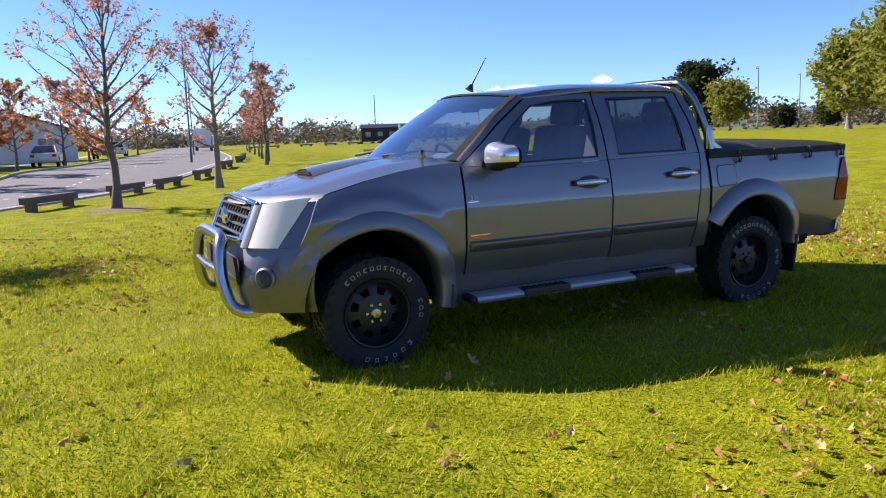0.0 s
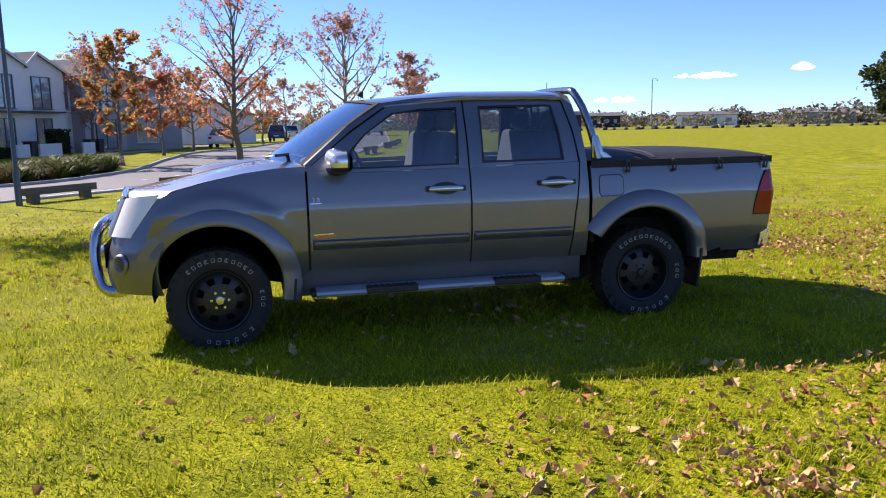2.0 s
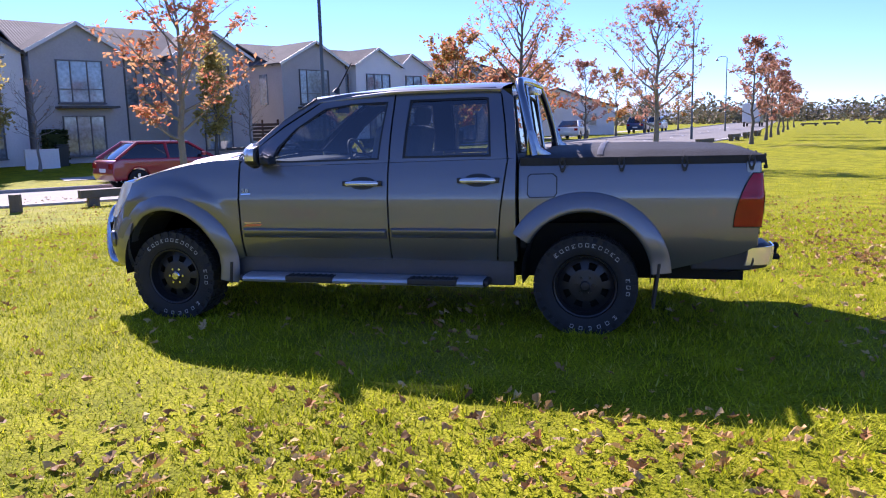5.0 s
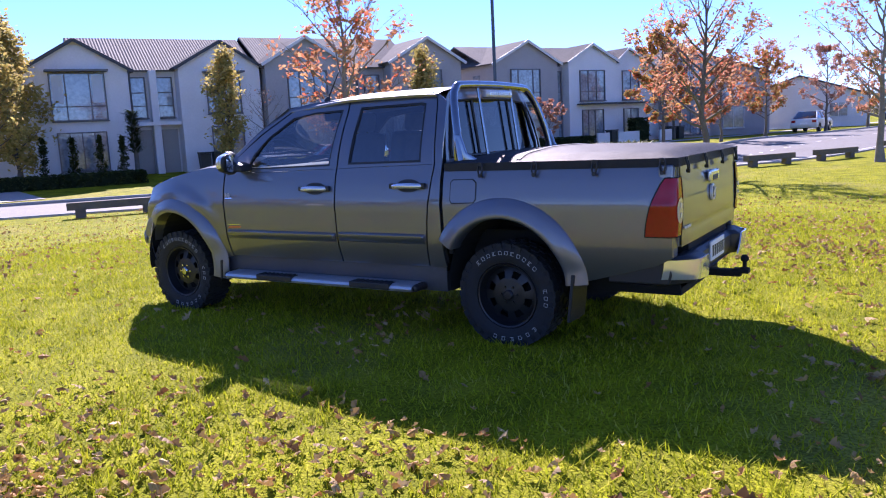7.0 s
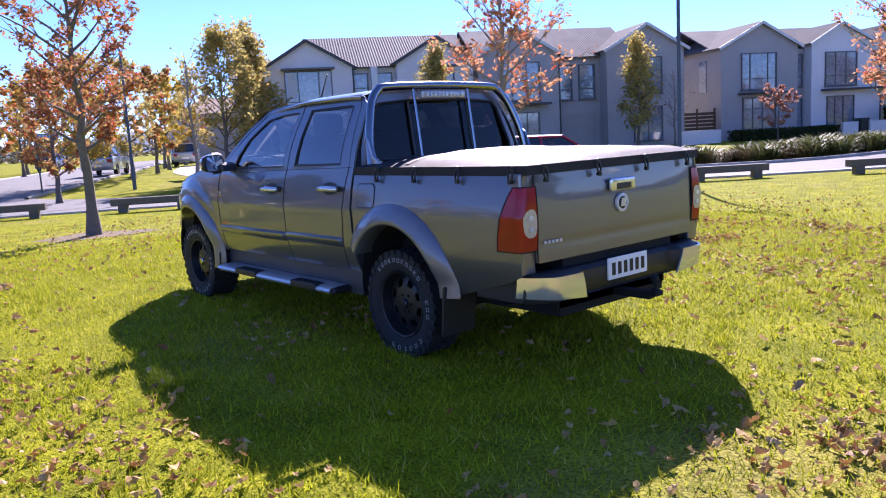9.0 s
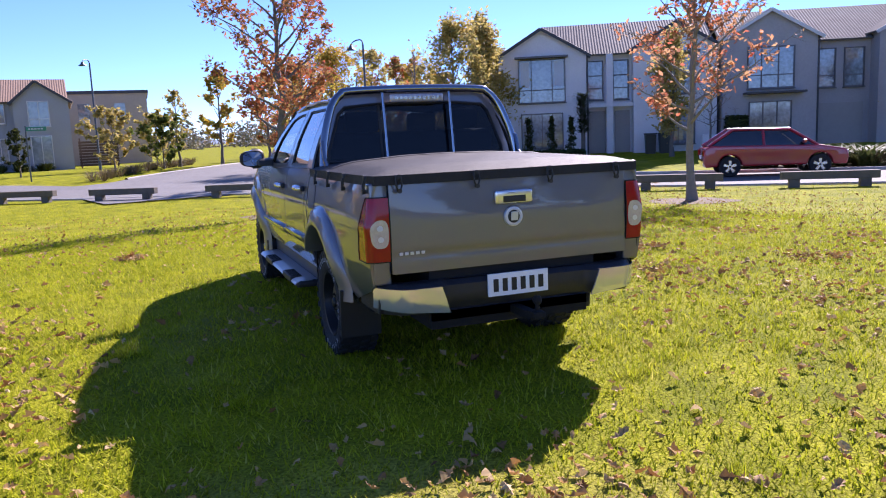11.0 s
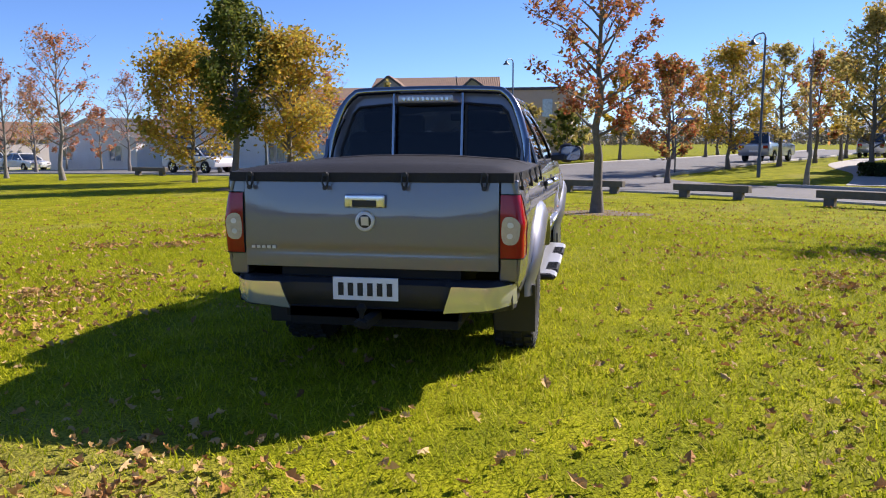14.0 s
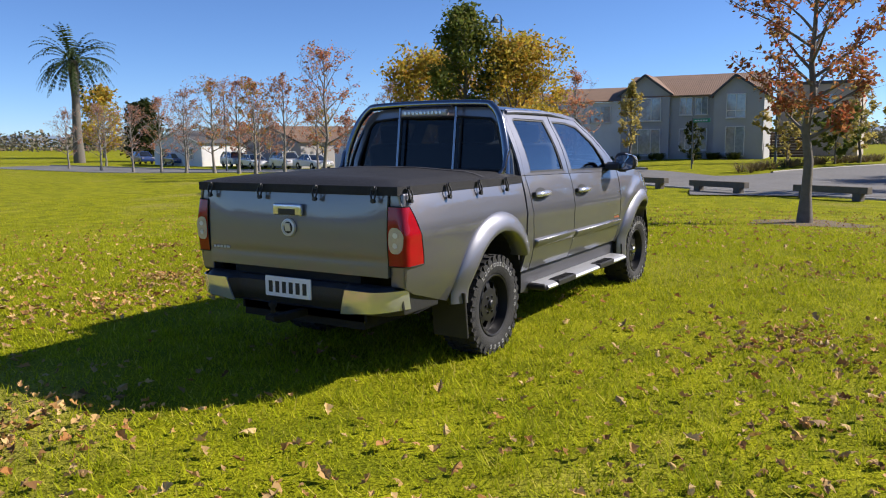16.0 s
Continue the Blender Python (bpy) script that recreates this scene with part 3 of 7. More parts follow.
for x in (3.9, 5.0):
    window_unit(hw, x, x + 0.9, 3.2, 4.5, 0.5, (0.5,), (), trim=TRIM_WHITE)
    window_unit(hw, x, x + 0.9, 0.6, 2.2, 0.5, (0.5,), (), trim=TRIM_WHITE)
window_unit(hw, 7.2, 9.6, 2.8, 4.5, 0.2, (0.3, 0.7), (), trim=TRIM_WHITE)
window_unit(hw, 7.2, 9.6, 0.2, 2.2, 0.2, (0.3, 0.7), (), trim=TRIM_WHITE)
corrugated(hw, (10.2, 2.0, 4.4), (17, 2.0, 4.4), (17, 5, 5.6), (10.2, 5, 5.6), ROOF_BROWN)
box_wall(hw, 10.2, 16.8, 2.3, 8, -0.4, 4.4, PLASTER)
window_unit(hw, 11.5, 13.2, 2.8, 4.1, 2.3, (0.5,), (), trim=TRIM_WHITE)

hb = thing("apartment_block", "beige flat-roofed block beyond the corner house", "house")
box_wall(hb, -74, -66, -7.5, -1.2, -0.3, 6.0, material("beige_wall", (0.42, 0.36, 0.30), 0.9, vary=0.12))
g = Geo()
g.box((-70, -4.35, 6.05), (8.3, 6.6, 0.25))
g.make("parapet", TRIM_DARK, hb)
for y in (-6.2, -3.4):
    g = Geo()
    g.box((-65.98, y, 4.3), (0.08, 0.9, 1.6))
    g.make("window", PANE, hb)
slat = thing("slat_fence", "tall brown slat fence beside the corner house", "fence")
for k in range(9):
    g = Geo()
    g.box((-54.5, -4.8, 0.25 + 0.2 * k), (0.05, 2.6, 0.15))
    g.make("slat", FENCE_BROWN, slat)
for y in (-6.0, -4.8, -3.6):
    g = Geo()
    g.box((-54.58, y, 1.0), (0.09, 0.09, 2.3))
    g.make("post", FENCE_BROWN, slat)


def far_house(x, y, yaw, w, d, eave, ridge, wall, roof, label):
    ob = thing("house", label, "house", "far houses", pose(x, y, ground_height(x, y) + 0.02, 0, 0, yaw))
    gable_block(ob, -w / 2, w / 2, 0, ridge, eave, d, -d / 2, wall, roof)
    for k in (-0.28, 0.28):
        window_unit(ob, w * k - 0.8, w * k + 0.8, eave - 1.9, eave - 0.6, -d / 2, (0.5,), (), trim=TRIM_WHITE)
        if eave > 4:
            window_unit(ob, w * k - 0.8, w * k + 0.8, 0.5, 2.1, -d / 2, (0.5,), (), trim=TRIM_WHITE)


far_house(-60, -27, 80, 11, 10, 4.8, 6.6, PLASTER, ROOF_BROWN, "white two-storey house half hidden by trees")
far_house(-58, -40, 70, 12, 9, 2.7, 4.4, PLASTER, ROOF_STEEL, "low white house across the street")
far_house(-62, -56, 70, 13, 9, 2.7, 4.4, TAUPE, ROOF_BROWN, "low taupe house across the street")
far_house(-64, -74, 75, 13, 9, 2.7, 4.2, PLASTER, ROOF_STEEL, "low pale house across the street")
far_house(-72, 34, 120, 12, 9, 4.6, 6.4, TAUPE, ROOF_BROWN, "taupe house at the end of the side street")
far_house(-8, 80, 15, 12, 9, 2.8, 4.8, PLASTER, ROOF_BROWN, "low pale house behind street trees")
far_house(-14, 62, 20, 12, 9, 4.6, 6.6, TAUPE, ROOF_BROWN, "taupe house behind street trees")

# ---- trees ----
OAK_RED = leaf_material("oak_leaf_red", [(0.54, 0.14, 0.08), (0.56, 0.25, 0.13), (0.52, 0.32, 0.17), (0.38, 0.17, 0.10)])
OAK_ORANGE = leaf_material("oak_leaf_orange", [(0.55, 0.12, 0.05), (0.62, 0.32, 0.10), (0.42, 0.31, 0.10), (0.20, 0.19, 0.055), (0.50, 0.09, 0.05)])
OAK_BROWN = leaf_material("oak_leaf_brown", [(0.42, 0.20, 0.13), (0.48, 0.28, 0.19), (0.38, 0.16, 0.11), (0.45, 0.30, 0.20)])
OAK_RUST = leaf_material("oak_leaf_rust", [(0.40, 0.07, 0.045), (0.46, 0.21, 0.08), (0.22, 0.11, 0.05), (0.42, 0.11, 0.05), (0.36, 0.25, 0.08), (0.24, 0.06, 0.04)])
YELLOW = leaf_material("yellow_leaf", [(0.54, 0.36, 0.045), (0.58, 0.44, 0.06), (0.32, 0.29, 0.045), (0.52, 0.26, 0.04), (0.24, 0.24, 0.04)])
OLIVE = leaf_material("olive_leaf", [(0.42, 0.36, 0.10), (0.58, 0.46, 0.15), (0.30, 0.27, 0.07), (0.62, 0.44, 0.16)])
GREEN_DARK = leaf_material("dark_green_leaf", [(0.02, 0.035, 0.01), (0.05, 0.065, 0.015), (0.035, 0.05, 0.012), (0.08, 0.08, 0.02)])
GREEN_TALL = leaf_material("tall_green_leaf", [(0.07, 0.10, 0.022), (0.15, 0.17, 0.03), (0.10, 0.135, 0.025), (0.22, 0.20, 0.035)])
GREEN_MID = leaf_material("park_tree_leaf", [(0.15, 0.18, 0.03), (0.28, 0.28, 0.04), (0.20, 0.22, 0.035), (0.36, 0.31, 0.06)])
PALM_LEAF = leaf_material("palm_frond", [(0.02, 0.04, 0.012), (0.05, 0.075, 0.02), (0.04, 0.06, 0.02)], 0.2)


def leaf_quads(g, spots, size, rng):
    for p in spots:
        a = Vector((rng.uniform(-1, 1), rng.uniform(-1, 1), rng.uniform(-0.7, 0.7))).normalized()
        b = a.cross(Vector((rng.uniform(-1, 1), rng.uniform(-1, 1), rng.uniform(-1, 1)))).normalized()
        s = size * rng.uniform(0.6, 1.3)
        a, b = a * s, b * s * 0.55
        k = len(g.v)
        up = a.cross(b).normalized() * s * 0.18
        g.v += [tuple(p - a), tuple(p + b + up), tuple(p + a), tuple(p - b + up)]
        g.f += [(k, k + 1, k + 2), (k, k + 2, k + 3)]
        g.m += [0, 0]


def tree(x, y, height, label, leaf, leaves=1500, size=0.1, spread=0.36, start=0.27, shape="oval", seed=1, bark=None, limbs=22, trunk=0.0, rise=50, low_bias=0.5, twigs=4, sprays=3, kind_name="tree", clump=0.0):
    """A tapered trunk with forking limbs, and a crown of single leaves along the twigs."""
    rng = random.Random(seed)
    z0 = ground_height(x, y)
    ob = thing(kind_name, label, "tree", "park trees", pose(x, y, z0 - 0.05, 0, 0, rng.uniform(0, 360)))
    r0 = trunk or height * 0.017
    wood, spots = Geo(), []
    n = 9
    ax = [Vector((0, 0, 0))]
    for i in range(1, n + 1):
        ax.append(Vector((rng.uniform(-1, 1) * 0.012 * height, rng.uniform(-1, 1) * 0.012 * height, height * 0.97 * i / n)))
    wood.tube(ax, [r0 * 1.5] + [r0 * (1 - 0.93 * (i / n)) for i in range(1, n + 1)], 8)

    def trunk_at(u):
        i = min(n - 1, int(u * n))
        return ax[i].lerp(ax[i + 1], u * n - i)

    def profile(u):
        if shape == "column":
            return 0.55 + 0.45 * math.sin(math.pi * min(1, u * 1.15)) if u < 0.85 else 0.5
        if shape == "round":
            return math.sqrt(max(0.05, 1 - (2 * u - 0.85) ** 2 * 0.8))
        return max(0.18, math.sin(math.pi * (0.18 + 0.78 * u)) ** 0.8)
    for i in range(limbs):
        u = i / (limbs - 1)
        h = start + (0.93 - start) * u
        base = trunk_at(h)
        az = i * 2.399 + rng.uniform(-0.3, 0.3)
        el = radians(rise * (0.45 + 0.75 * u) + rng.uniform(-8, 8))
        length = height * spread * profile(u) * rng.uniform(0.8, 1.15)
        way = Vector((math.cos(az) * math.cos(el), math.sin(az) * math.cos(el), math.sin(el)))
        pts = [base]
        for s in range(1, 5):
            way = (way + Vector((rng.uniform(-0.18, 0.18), rng.uniform(-0.18, 0.18), rng.uniform(-0.06, 0.16)))).normalized()
            pts.append(pts[-1] + way * length / 4)
        r1 = max(0.006, r0 * (0.42 - 0.25 * u))
        wood.tube(pts, [r1, r1 * 0.75, r1 * 0.5, r1 * 0.3, 0.004], 5, cap=False)
        for t in range(twigs):
            k = rng.uniform(0.3, 1.0)
            j = min(3, int(k * 4))
            p = pts[j].lerp(pts[j + 1], k * 4 - j)
            w = (way + Vector((rng.uniform(-1, 1), rng.uniform(-1, 1), rng.uniform(-0.35, 0.8)))).normalized()
            ln = length * rng.uniform(0.25, 0.5)
            q = p + w * ln * 0.5
            e = q + (w + Vector((rng.uniform(-0.4, 0.4), rng.uniform(-0.4, 0.4), rng.uniform(-0.1, 0.4)))).normalized() * ln * 0.5
            wood.tube([p, q, e], [r1 * 0.3, r1 * 0.2, 0.003], 3, cap=False)
            for s in range(sprays):
                b = q.lerp(e, rng.random())
                c = b + Vector((rng.uniform(-1, 1), rng.uniform(-1, 1), rng.uniform(-0.5, 0.9))) * ln * 0.45
                wood.tube([b, c], [0.006, 0.003], 3, cap=False)
                spots.append((b, c, u))
            spots.append((p, e, u))
    wood.make("trunk", bark or BARK, ob, smooth=70)
    got = []
    weight = [max(0.02, (1 - s[2]) * low_bias + s[2] * (1 - low_bias)) * (rng.random() ** 1.5 + 0.05) for s in spots]
    for b, c, u in rng.choices(spots, weight, k=leaves):
        spread_by = clump or 0.05 * height * 0.5
        got.append(b.lerp(c, rng.random()) + Vector((rng.gauss(0, 1), rng.gauss(0, 1), rng.gauss(0, 1))) * spread_by * 0.5)
    g = Geo()
    leaf_quads(g, got, size, rng)
    g.make("crown", leaf, ob, smooth=-1)
    return ob


tree(-11.85, 1.2, 6.3, "young oak with rust-red and orange autumn leaves, bare at the top", OAK_RUST, 4600, 0.058, 0.30, 0.30, seed=3, low_bias=0.72, trunk=0.12, limbs=26, twigs=5)
tree(-8.0, 9.6, 5.6, "young oak with sparse scarlet leaves on pale branches", OAK_RED, 2300, 0.07, 0.36, 0.30, seed=5, bark=BARK_PALE, low_bias=0.6, trunk=0.1, limbs=24, twigs=5)
tree(-1.77, 18.15, 5.9, "young oak with red lower leaves and bare upper twigs", OAK_RED, 2700, 0.06, 0.40, 0.24, seed=8, low_bias=0.8, trunk=0.12, limbs=26, twigs=5)
tree(2.36, 25.32, 6.2, "young oak with few coppery leaves on grey branches", OAK_BROWN, 2300, 0.07, 0.37, 0.26, seed=11, bark=BARK_PALE, low_bias=0.5, trunk=0.13, limbs=26, twigs=5)
tree(7.4, 38.3, 5.6, "young oak with coppery autumn leaves", OAK_BROWN, 1500, 0.09, 0.30, 0.25, seed=14, low_bias=0.5)
for i, (x, y, hh) in enumerate(((8.9, 44, 5.2), (10.2, 51, 5), (11.9, 59, 5), (13.8, 69, 5), (16.5, 83, 5.2), (20, 100, 5.4))):
    tree(x, y, hh, "young street tree with coppery leaves along the road", OAK_BROWN, 800, 0.13, 0.28, 0.25, seed=20 + i, limbs=16)
# across the street, north of the terrace
for i, (x, y, hh, lf, n, lb) in enumerate(((-7.4, 33.6, 6.0, OAK_ORANGE, 3000, "full orange and amber street tree"), (-6.3, 41.0, 4.6, OAK_RED, 2600, "low spreading scarlet street tree"), (-5.2, 48.5, 5.4, OAK_ORANGE, 1800, "orange street tree across the road"), (-2.5, 56, 6, OAK_BROWN, 1500, "brown-leaved street tree across the road"), (-0.5, 66, 6, OAK_ORANGE, 1500, "orange street tree across the road"), (2, 78, 6.5, OAK_BROWN, 1500, "brown-leaved street tree across the road"), (6, 96, 7, OAK_ORANGE, 1500, "orange street tree across the road"), (-12, 52, 7, OAK_BROWN, 1500, "bare brown tree behind the terrace"), (-16, 68, 8, OLIVE, 1500, "olive-brown tree behind the houses"), (-9, 72, 8, OAK_BROWN, 1500, "brown tree behind the houses"))):
    tree(x, y, hh, lb, lf, int(n * 1.5), 0.10, 0.36, 0.22, seed=40 + i, low_bias=0.6, limbs=22)
# on the island by the side street
tree(-25.2, 3.9, 4.7, "bushy scarlet and orange tree on the street island", OAK_ORANGE, 5600, 0.07, 0.38, 0.2, seed=56, limbs=26, twigs=5, low_bias=0.5, trunk=0.1)
tree(-34.6, 7.6, 6.0, "rounded golden and olive street tree", YELLOW, 6500, 0.085, 0.38, 0.16, seed=57, limbs=30, rise=46, clump=0.4)
tree(-36.5, 10.4, 6.4, "thinning olive and gold street tree", OLIVE, 3000, 0.09, 0.28, 0.18, seed=58, limbs=24)
# before the terrace
tree(-25.4, 22.2, 6.0, "dense olive-gold columnar tree before a house", OLIVE, 3800, 0.10, 0.17, 0.2, "column", seed=61, rise=62, clump=0.4)
tree(-24.3, 23.6, 4.2, "small bare tree with pale twigs", OAK_BROWN, 60, 0.06, 0.34, 0.3, seed=62, bark=BARK_PALE)
tree(-20.2, 31.8, 6.0, "dense olive-gold columnar tree before a house", OLIVE, 3600, 0.10, 0.18, 0.2, "column", seed=63, rise=62, clump=0.4)
tree(-19.0, 33.4, 4.0, "small bare tree with pale twigs", OAK_BROWN, 60, 0.06, 0.34, 0.3, seed=64, bark=BARK_PALE)
tree(-14.6, 36.0, 2.6, "small dark-red shrub tree in a garden", OAK_BROWN, 900, 0.10, 0.4, 0.3, "round", seed=65)
# by the side street
tree(-24.4, 8.8, 5.6, "slim bare sapling on the verge", OAK_BROWN, 30, 0.06, 0.13, 0.3, seed=70, rise=70, bark=BARK_PALE)
tree(-29.8, 12.6, 7.0, "thin-crowned olive and gold street tree", OLIVE, 5200, 0.10, 0.33, 0.18, seed=71, rise=56, limbs=28, clump=0.35)
tree(-31.5, 15.0, 7.2, "tall olive-gold poplar beside a house", OLIVE, 5600, 0.11, 0.24, 0.12, "column", seed=72, rise=66, clump=0.45)
tree(-33.5, 17.0, 6.0, "dense dark olive tree beside a house", OLIVE, 2600, 0.11, 0.26, 0.12, seed=73, clump=0.45)
for i, (x, y, hh, lf) in enumerate(((-40, 13, 6.4, OAK_ORANGE), (-46, 16, 6.5, YELLOW), (-52, 18, 7, OLIVE), (-58, 22, 7, YELLOW), (-66, 26, 7.5, OAK_ORANGE), (-42, 2.5, 5.8, YELLOW), (-47, 6, 6.2, OAK_ORANGE), (-54, 9, 6.6, YELLOW), (-62, 11, 7, OAK_ORANGE), (-70, 16, 7.5, OLIVE), (-78, 22, 8, YELLOW), (-50, 24, 7, OLIVE))):
    tree(x, y, hh, "autumn street tree along the side street", lf, 1500, 0.14, 0.26, 0.2, seed=80 + i, limbs=18, rise=58)
# left of the corner house
tree(-19.96, -11.68, 7.0, "dark green upright tree with dense leaves", GREEN_TALL, 8000, 0.09, 0.22, 0.26, seed=101, rise=62, limbs=28, clump=0.38, trunk=0.14)
tree(-21.55, -10.3, 5.6, "full golden-yellow tree on the lawn's edge", YELLOW, 10500, 0.085, 0.39, 0.20, seed=102, limbs=34, rise=44, clump=0.42, trunk=0.13)
tree(-23.8, -15.5, 5.4, "broad amber and gold tree on the lawn's edge", YELLOW, 11000, 0.095, 0.50, 0.14, seed=103, limbs=34, rise=42, clump=0.45)
tree(-28.2, -13.0, 4.2, "slim sapling with thin yellow leaves", YELLOW, 700, 0.09, 0.2, 0.3, seed=104)
tree(-34.3, -12.9, 4.0, "small grey tree with scarlet leaves", OAK_RED, 380, 0.09, 0.34, 0.3, seed=105, bark=BARK_PALE)
tree(-35.5, -10.2, 4.6, "young olive-gold columnar tree by the corner", OLIVE, 1500, 0.10, 0.2, 0.28, "column", seed=106, rise=64)
tree(-40, -8.0, 2.6, "small round evergreen shrub before the grey house", GREEN_DARK, 900, 0.1, 0.3, 0.1, seed=107)
tree(-44, -3.5, 3.3, "round grey-green shrub by the beige house", OLIVE, 2400, 0.12, 0.5, 0.08, "round", seed=112)
tree(-42, -0.8, 2.9, "round dark shrub by the beige house", GREEN_TALL, 2000, 0.12, 0.5, 0.08, "round", seed=113)
tree(-45, 0.2, 5.0, "small bare street tree", OLIVE, 700, 0.12, 0.2, 0.25, seed=108)
tree(-52, -1.0, 3.4, "round grey-green shrub tree", OLIVE, 1600, 0.14, 0.5, 0.08, "round", seed=109)
# row towards the palm
for i, (x, y, hh, lf, n) in enumerate(((-24.9, -22.6, 6.6, OAK_RED, 1500), (-26.4, -26.8, 5.4, OAK_BROWN, 1000), (-28.6, -31.2, 5.6, OAK_ORANGE, 1500), (-31.4, -35.5, 6.2, OAK_BROWN, 1100), (-33.4, -40, 6.6, OAK_ORANGE, 1500), (-36, -46, 6.4, OAK_BROWN, 900), (-38.5, -52, 6.4, OAK_RED, 1100), (-41, -59, 6.2, OAK_BROWN, 900), (-44, -68, 6.6, OAK_BROWN, 900), (-47, -78, 6.6, OAK_BROWN, 900), (-38.5, -28, 6.0, OAK_BROWN, 1000), (-40, -36, 6.0, OAK_RED, 1000), (-44, -46, 6, OAK_BROWN, 900), (-50, -62, 6.5, OAK_BROWN, 900), (-33, -19, 5.6, OAK_BROWN, 900), (-46, -20, 7, YELLOW, 1800), (-42, -16, 6, OAK_RED, 900), (-56, -84, 7, OLIVE, 900), (-62, -70, 7, OAK_BROWN, 900))):
    tree(x, y, hh, "slender oak with thinning autumn leaves in a row", lf, int(n * 1.05), 0.075, 0.34, 0.22, seed=120 + i, limbs=24, rise=58, bark=BARK_PALE, sprays=5, twigs=5)
for i in range(11):
    rng = random.Random(700 + i)
    tree(-46 - 2.6 * i + rng.uniform(-3, 3), -30 - 6.0 * i + rng.uniform(-2, 2), rng.uniform(4.6, 6.2), "pale twiggy street tree with thinning leaves far off", (OAK_BROWN, OAK_RED, OAK_BROWN, YELLOW)[i % 4], 900, 0.11, 0.33, 0.2, seed=500 + i, limbs=18, rise=56, bark=BARK_PALE, sprays=4)
# evergreens far across the field
for i, (x, y, hh, lf, n, sp) in enumerate(((62.8, 37.4, 9.0, GREEN_MID, 9000, 0.62), (88, 62, 10, GREEN_MID, 6000, 0.5), (98.8, 92.1, 6.6, GREEN_MID, 5000, 0.52), (126.8, 129, 13.2, GREEN_DARK, 6000, 0.50), (135, 112, 3, GREEN_DARK, 3500, 0.5), (75, 32, 9.5, GREEN_MID, 6000, 0.5), (160, 120, 4.5, GREEN_DARK, 3000, 0.5), (150, 150, 5, GREEN_DARK, 2500, 0.5))):
    tree(x, y, hh, "broad evergreen park tree with a spreading crown", lf, n, 0.34 if i < 3 else 0.55, sp, 0.2, "round", seed=160 + i, limbs=26, rise=46, trunk=hh * 0.035, clump=1.3, bark=BARK_PALE)


def palm(x, y, height, crown, seed):
    rng = random.Random(seed)
    ob = thing("palm_tree", "tall date palm with a full drooping crown", "palm", m=pose(x, y, ground_height(x, y)))
    g = Geo()
    g.tube([(0, 0, -0.2), (0.1, 0, height * 0.3), (0.0, 0.1, height * 0.65), (0.05, 0, height)], [0.85, 0.62, 0.55, 0.75], 12)
    g.make("trunk", BARK, ob, smooth=60)
    g = Geo()
    for i in range(85):
        az, el = i * 2.399, radians(rng.uniform(-35, 78))
        d = Vector((math.cos(az), math.sin(az), 0))
        p, way = Vector((0, 0, height)) + d * 0.3, d * math.cos(el) + Vector((0, 0, math.sin(el)))
        side = Vector((-d.y, d.x, 0))
        ln = crown * rng.uniform(0.8, 1.08)
        for s in range(9):
            q = p + way * ln / 9
            way = (way + Vector((0, 0, -0.13 - 0.02 * s))).normalized()
            w = 0.55 * math.sin(math.pi * (s + 1.2) / 10.5)
            for sg in (-1, 1):
                for t in (0.0, 0.5):
                    a = p.lerp(q, t)
                    b = a + way * 0.35 + side * sg * w - Vector((0, 0, 0.28 * w))
                    k = len(g.v)
                    g.v += [tuple(a), tuple(a.lerp(q, 0.5)), tuple(b)]
                    g.f.append((k, k + 1, k + 2))
                    g.m.append(0)
            p = q
    g.make("crown", PALM_LEAF, ob, smooth=-1)


palm(-63.3, -100.2, 14.5, 6.4, 5)
tree(-72, -97, 8.5, "dense dark cypress beside the palm", GREEN_DARK, 5000, 0.32, 0.34, 0.05, seed=180, limbs=26, clump=1.0)
tree(-80, -118, 11, "golden tree far across the field", YELLOW, 2500, 0.35, 0.4, 0.1, seed=181, clump=1.0)


# ---- hedges, flax and shrubs ----
def hedge(name, m, size, label, leaf, n, seed, lsize=0.09):
    rng = random.Random(seed)
    g = Geo()
    spots = []
    for _ in range(n):
        p = Vector([rng.uniform(-1, 1) for _ in range(3)])
        k = rng.randrange(3)
        p[k] = math.copysign(rng.uniform(0.8, 1.04), p[k])
        spots.append(Vector((p.x * size[0] / 2, p.y * size[1] / 2, size[2] * (p.z + 1) / 2)))
    leaf_quads(g, spots, lsize, rng)
    g.box((0, 0, size[2] * 0.46), (size[0] * 0.9, size[1] * 0.85, size[2] * 0.9))
    ob = g.make(name, leaf, smooth=-1)
    ob.matrix_basis = m
    return tagged(ob, label, "hedge")


for i, (s0, s1, d, hh) in enumerate(((-3.5, 3.0, -4.2, 0.6), (10.3, 11.3, -1.2, 1.9), (35.3, 36.6, -1.6, 1.9), (24.5, 31.0, -2.4, 0.9))):
    hedge("hedge", ROW @ pose((s0 + s1) / 2, d, -0.3), (s1 - s0, 0.9, hh), "clipped dark hedge before the terrace", HEDGE, int(900 * (s1 - s0) ** 0.7), 200 + i)
for i, s in enumerate((-0.9, 0.35, 1.5, 2.5)):
    ob = tree(*(ROW @ Vector((s, -2.2, 0))).xy, 2.3, "small dark conical cypress in a front garden", GREEN_DARK, 900, 0.06, 0.13, 0.03, "oval", seed=210 + i, rise=75, clump=0.12, kind_name="cypress")
p = ROW @ Vector((3.1, -2.0, 0))
ob = thing("cabbage_tree", "dark spiky cabbage tree in a front garden", "tree", m=pose(p.x, p.y, 0))
g = Geo()
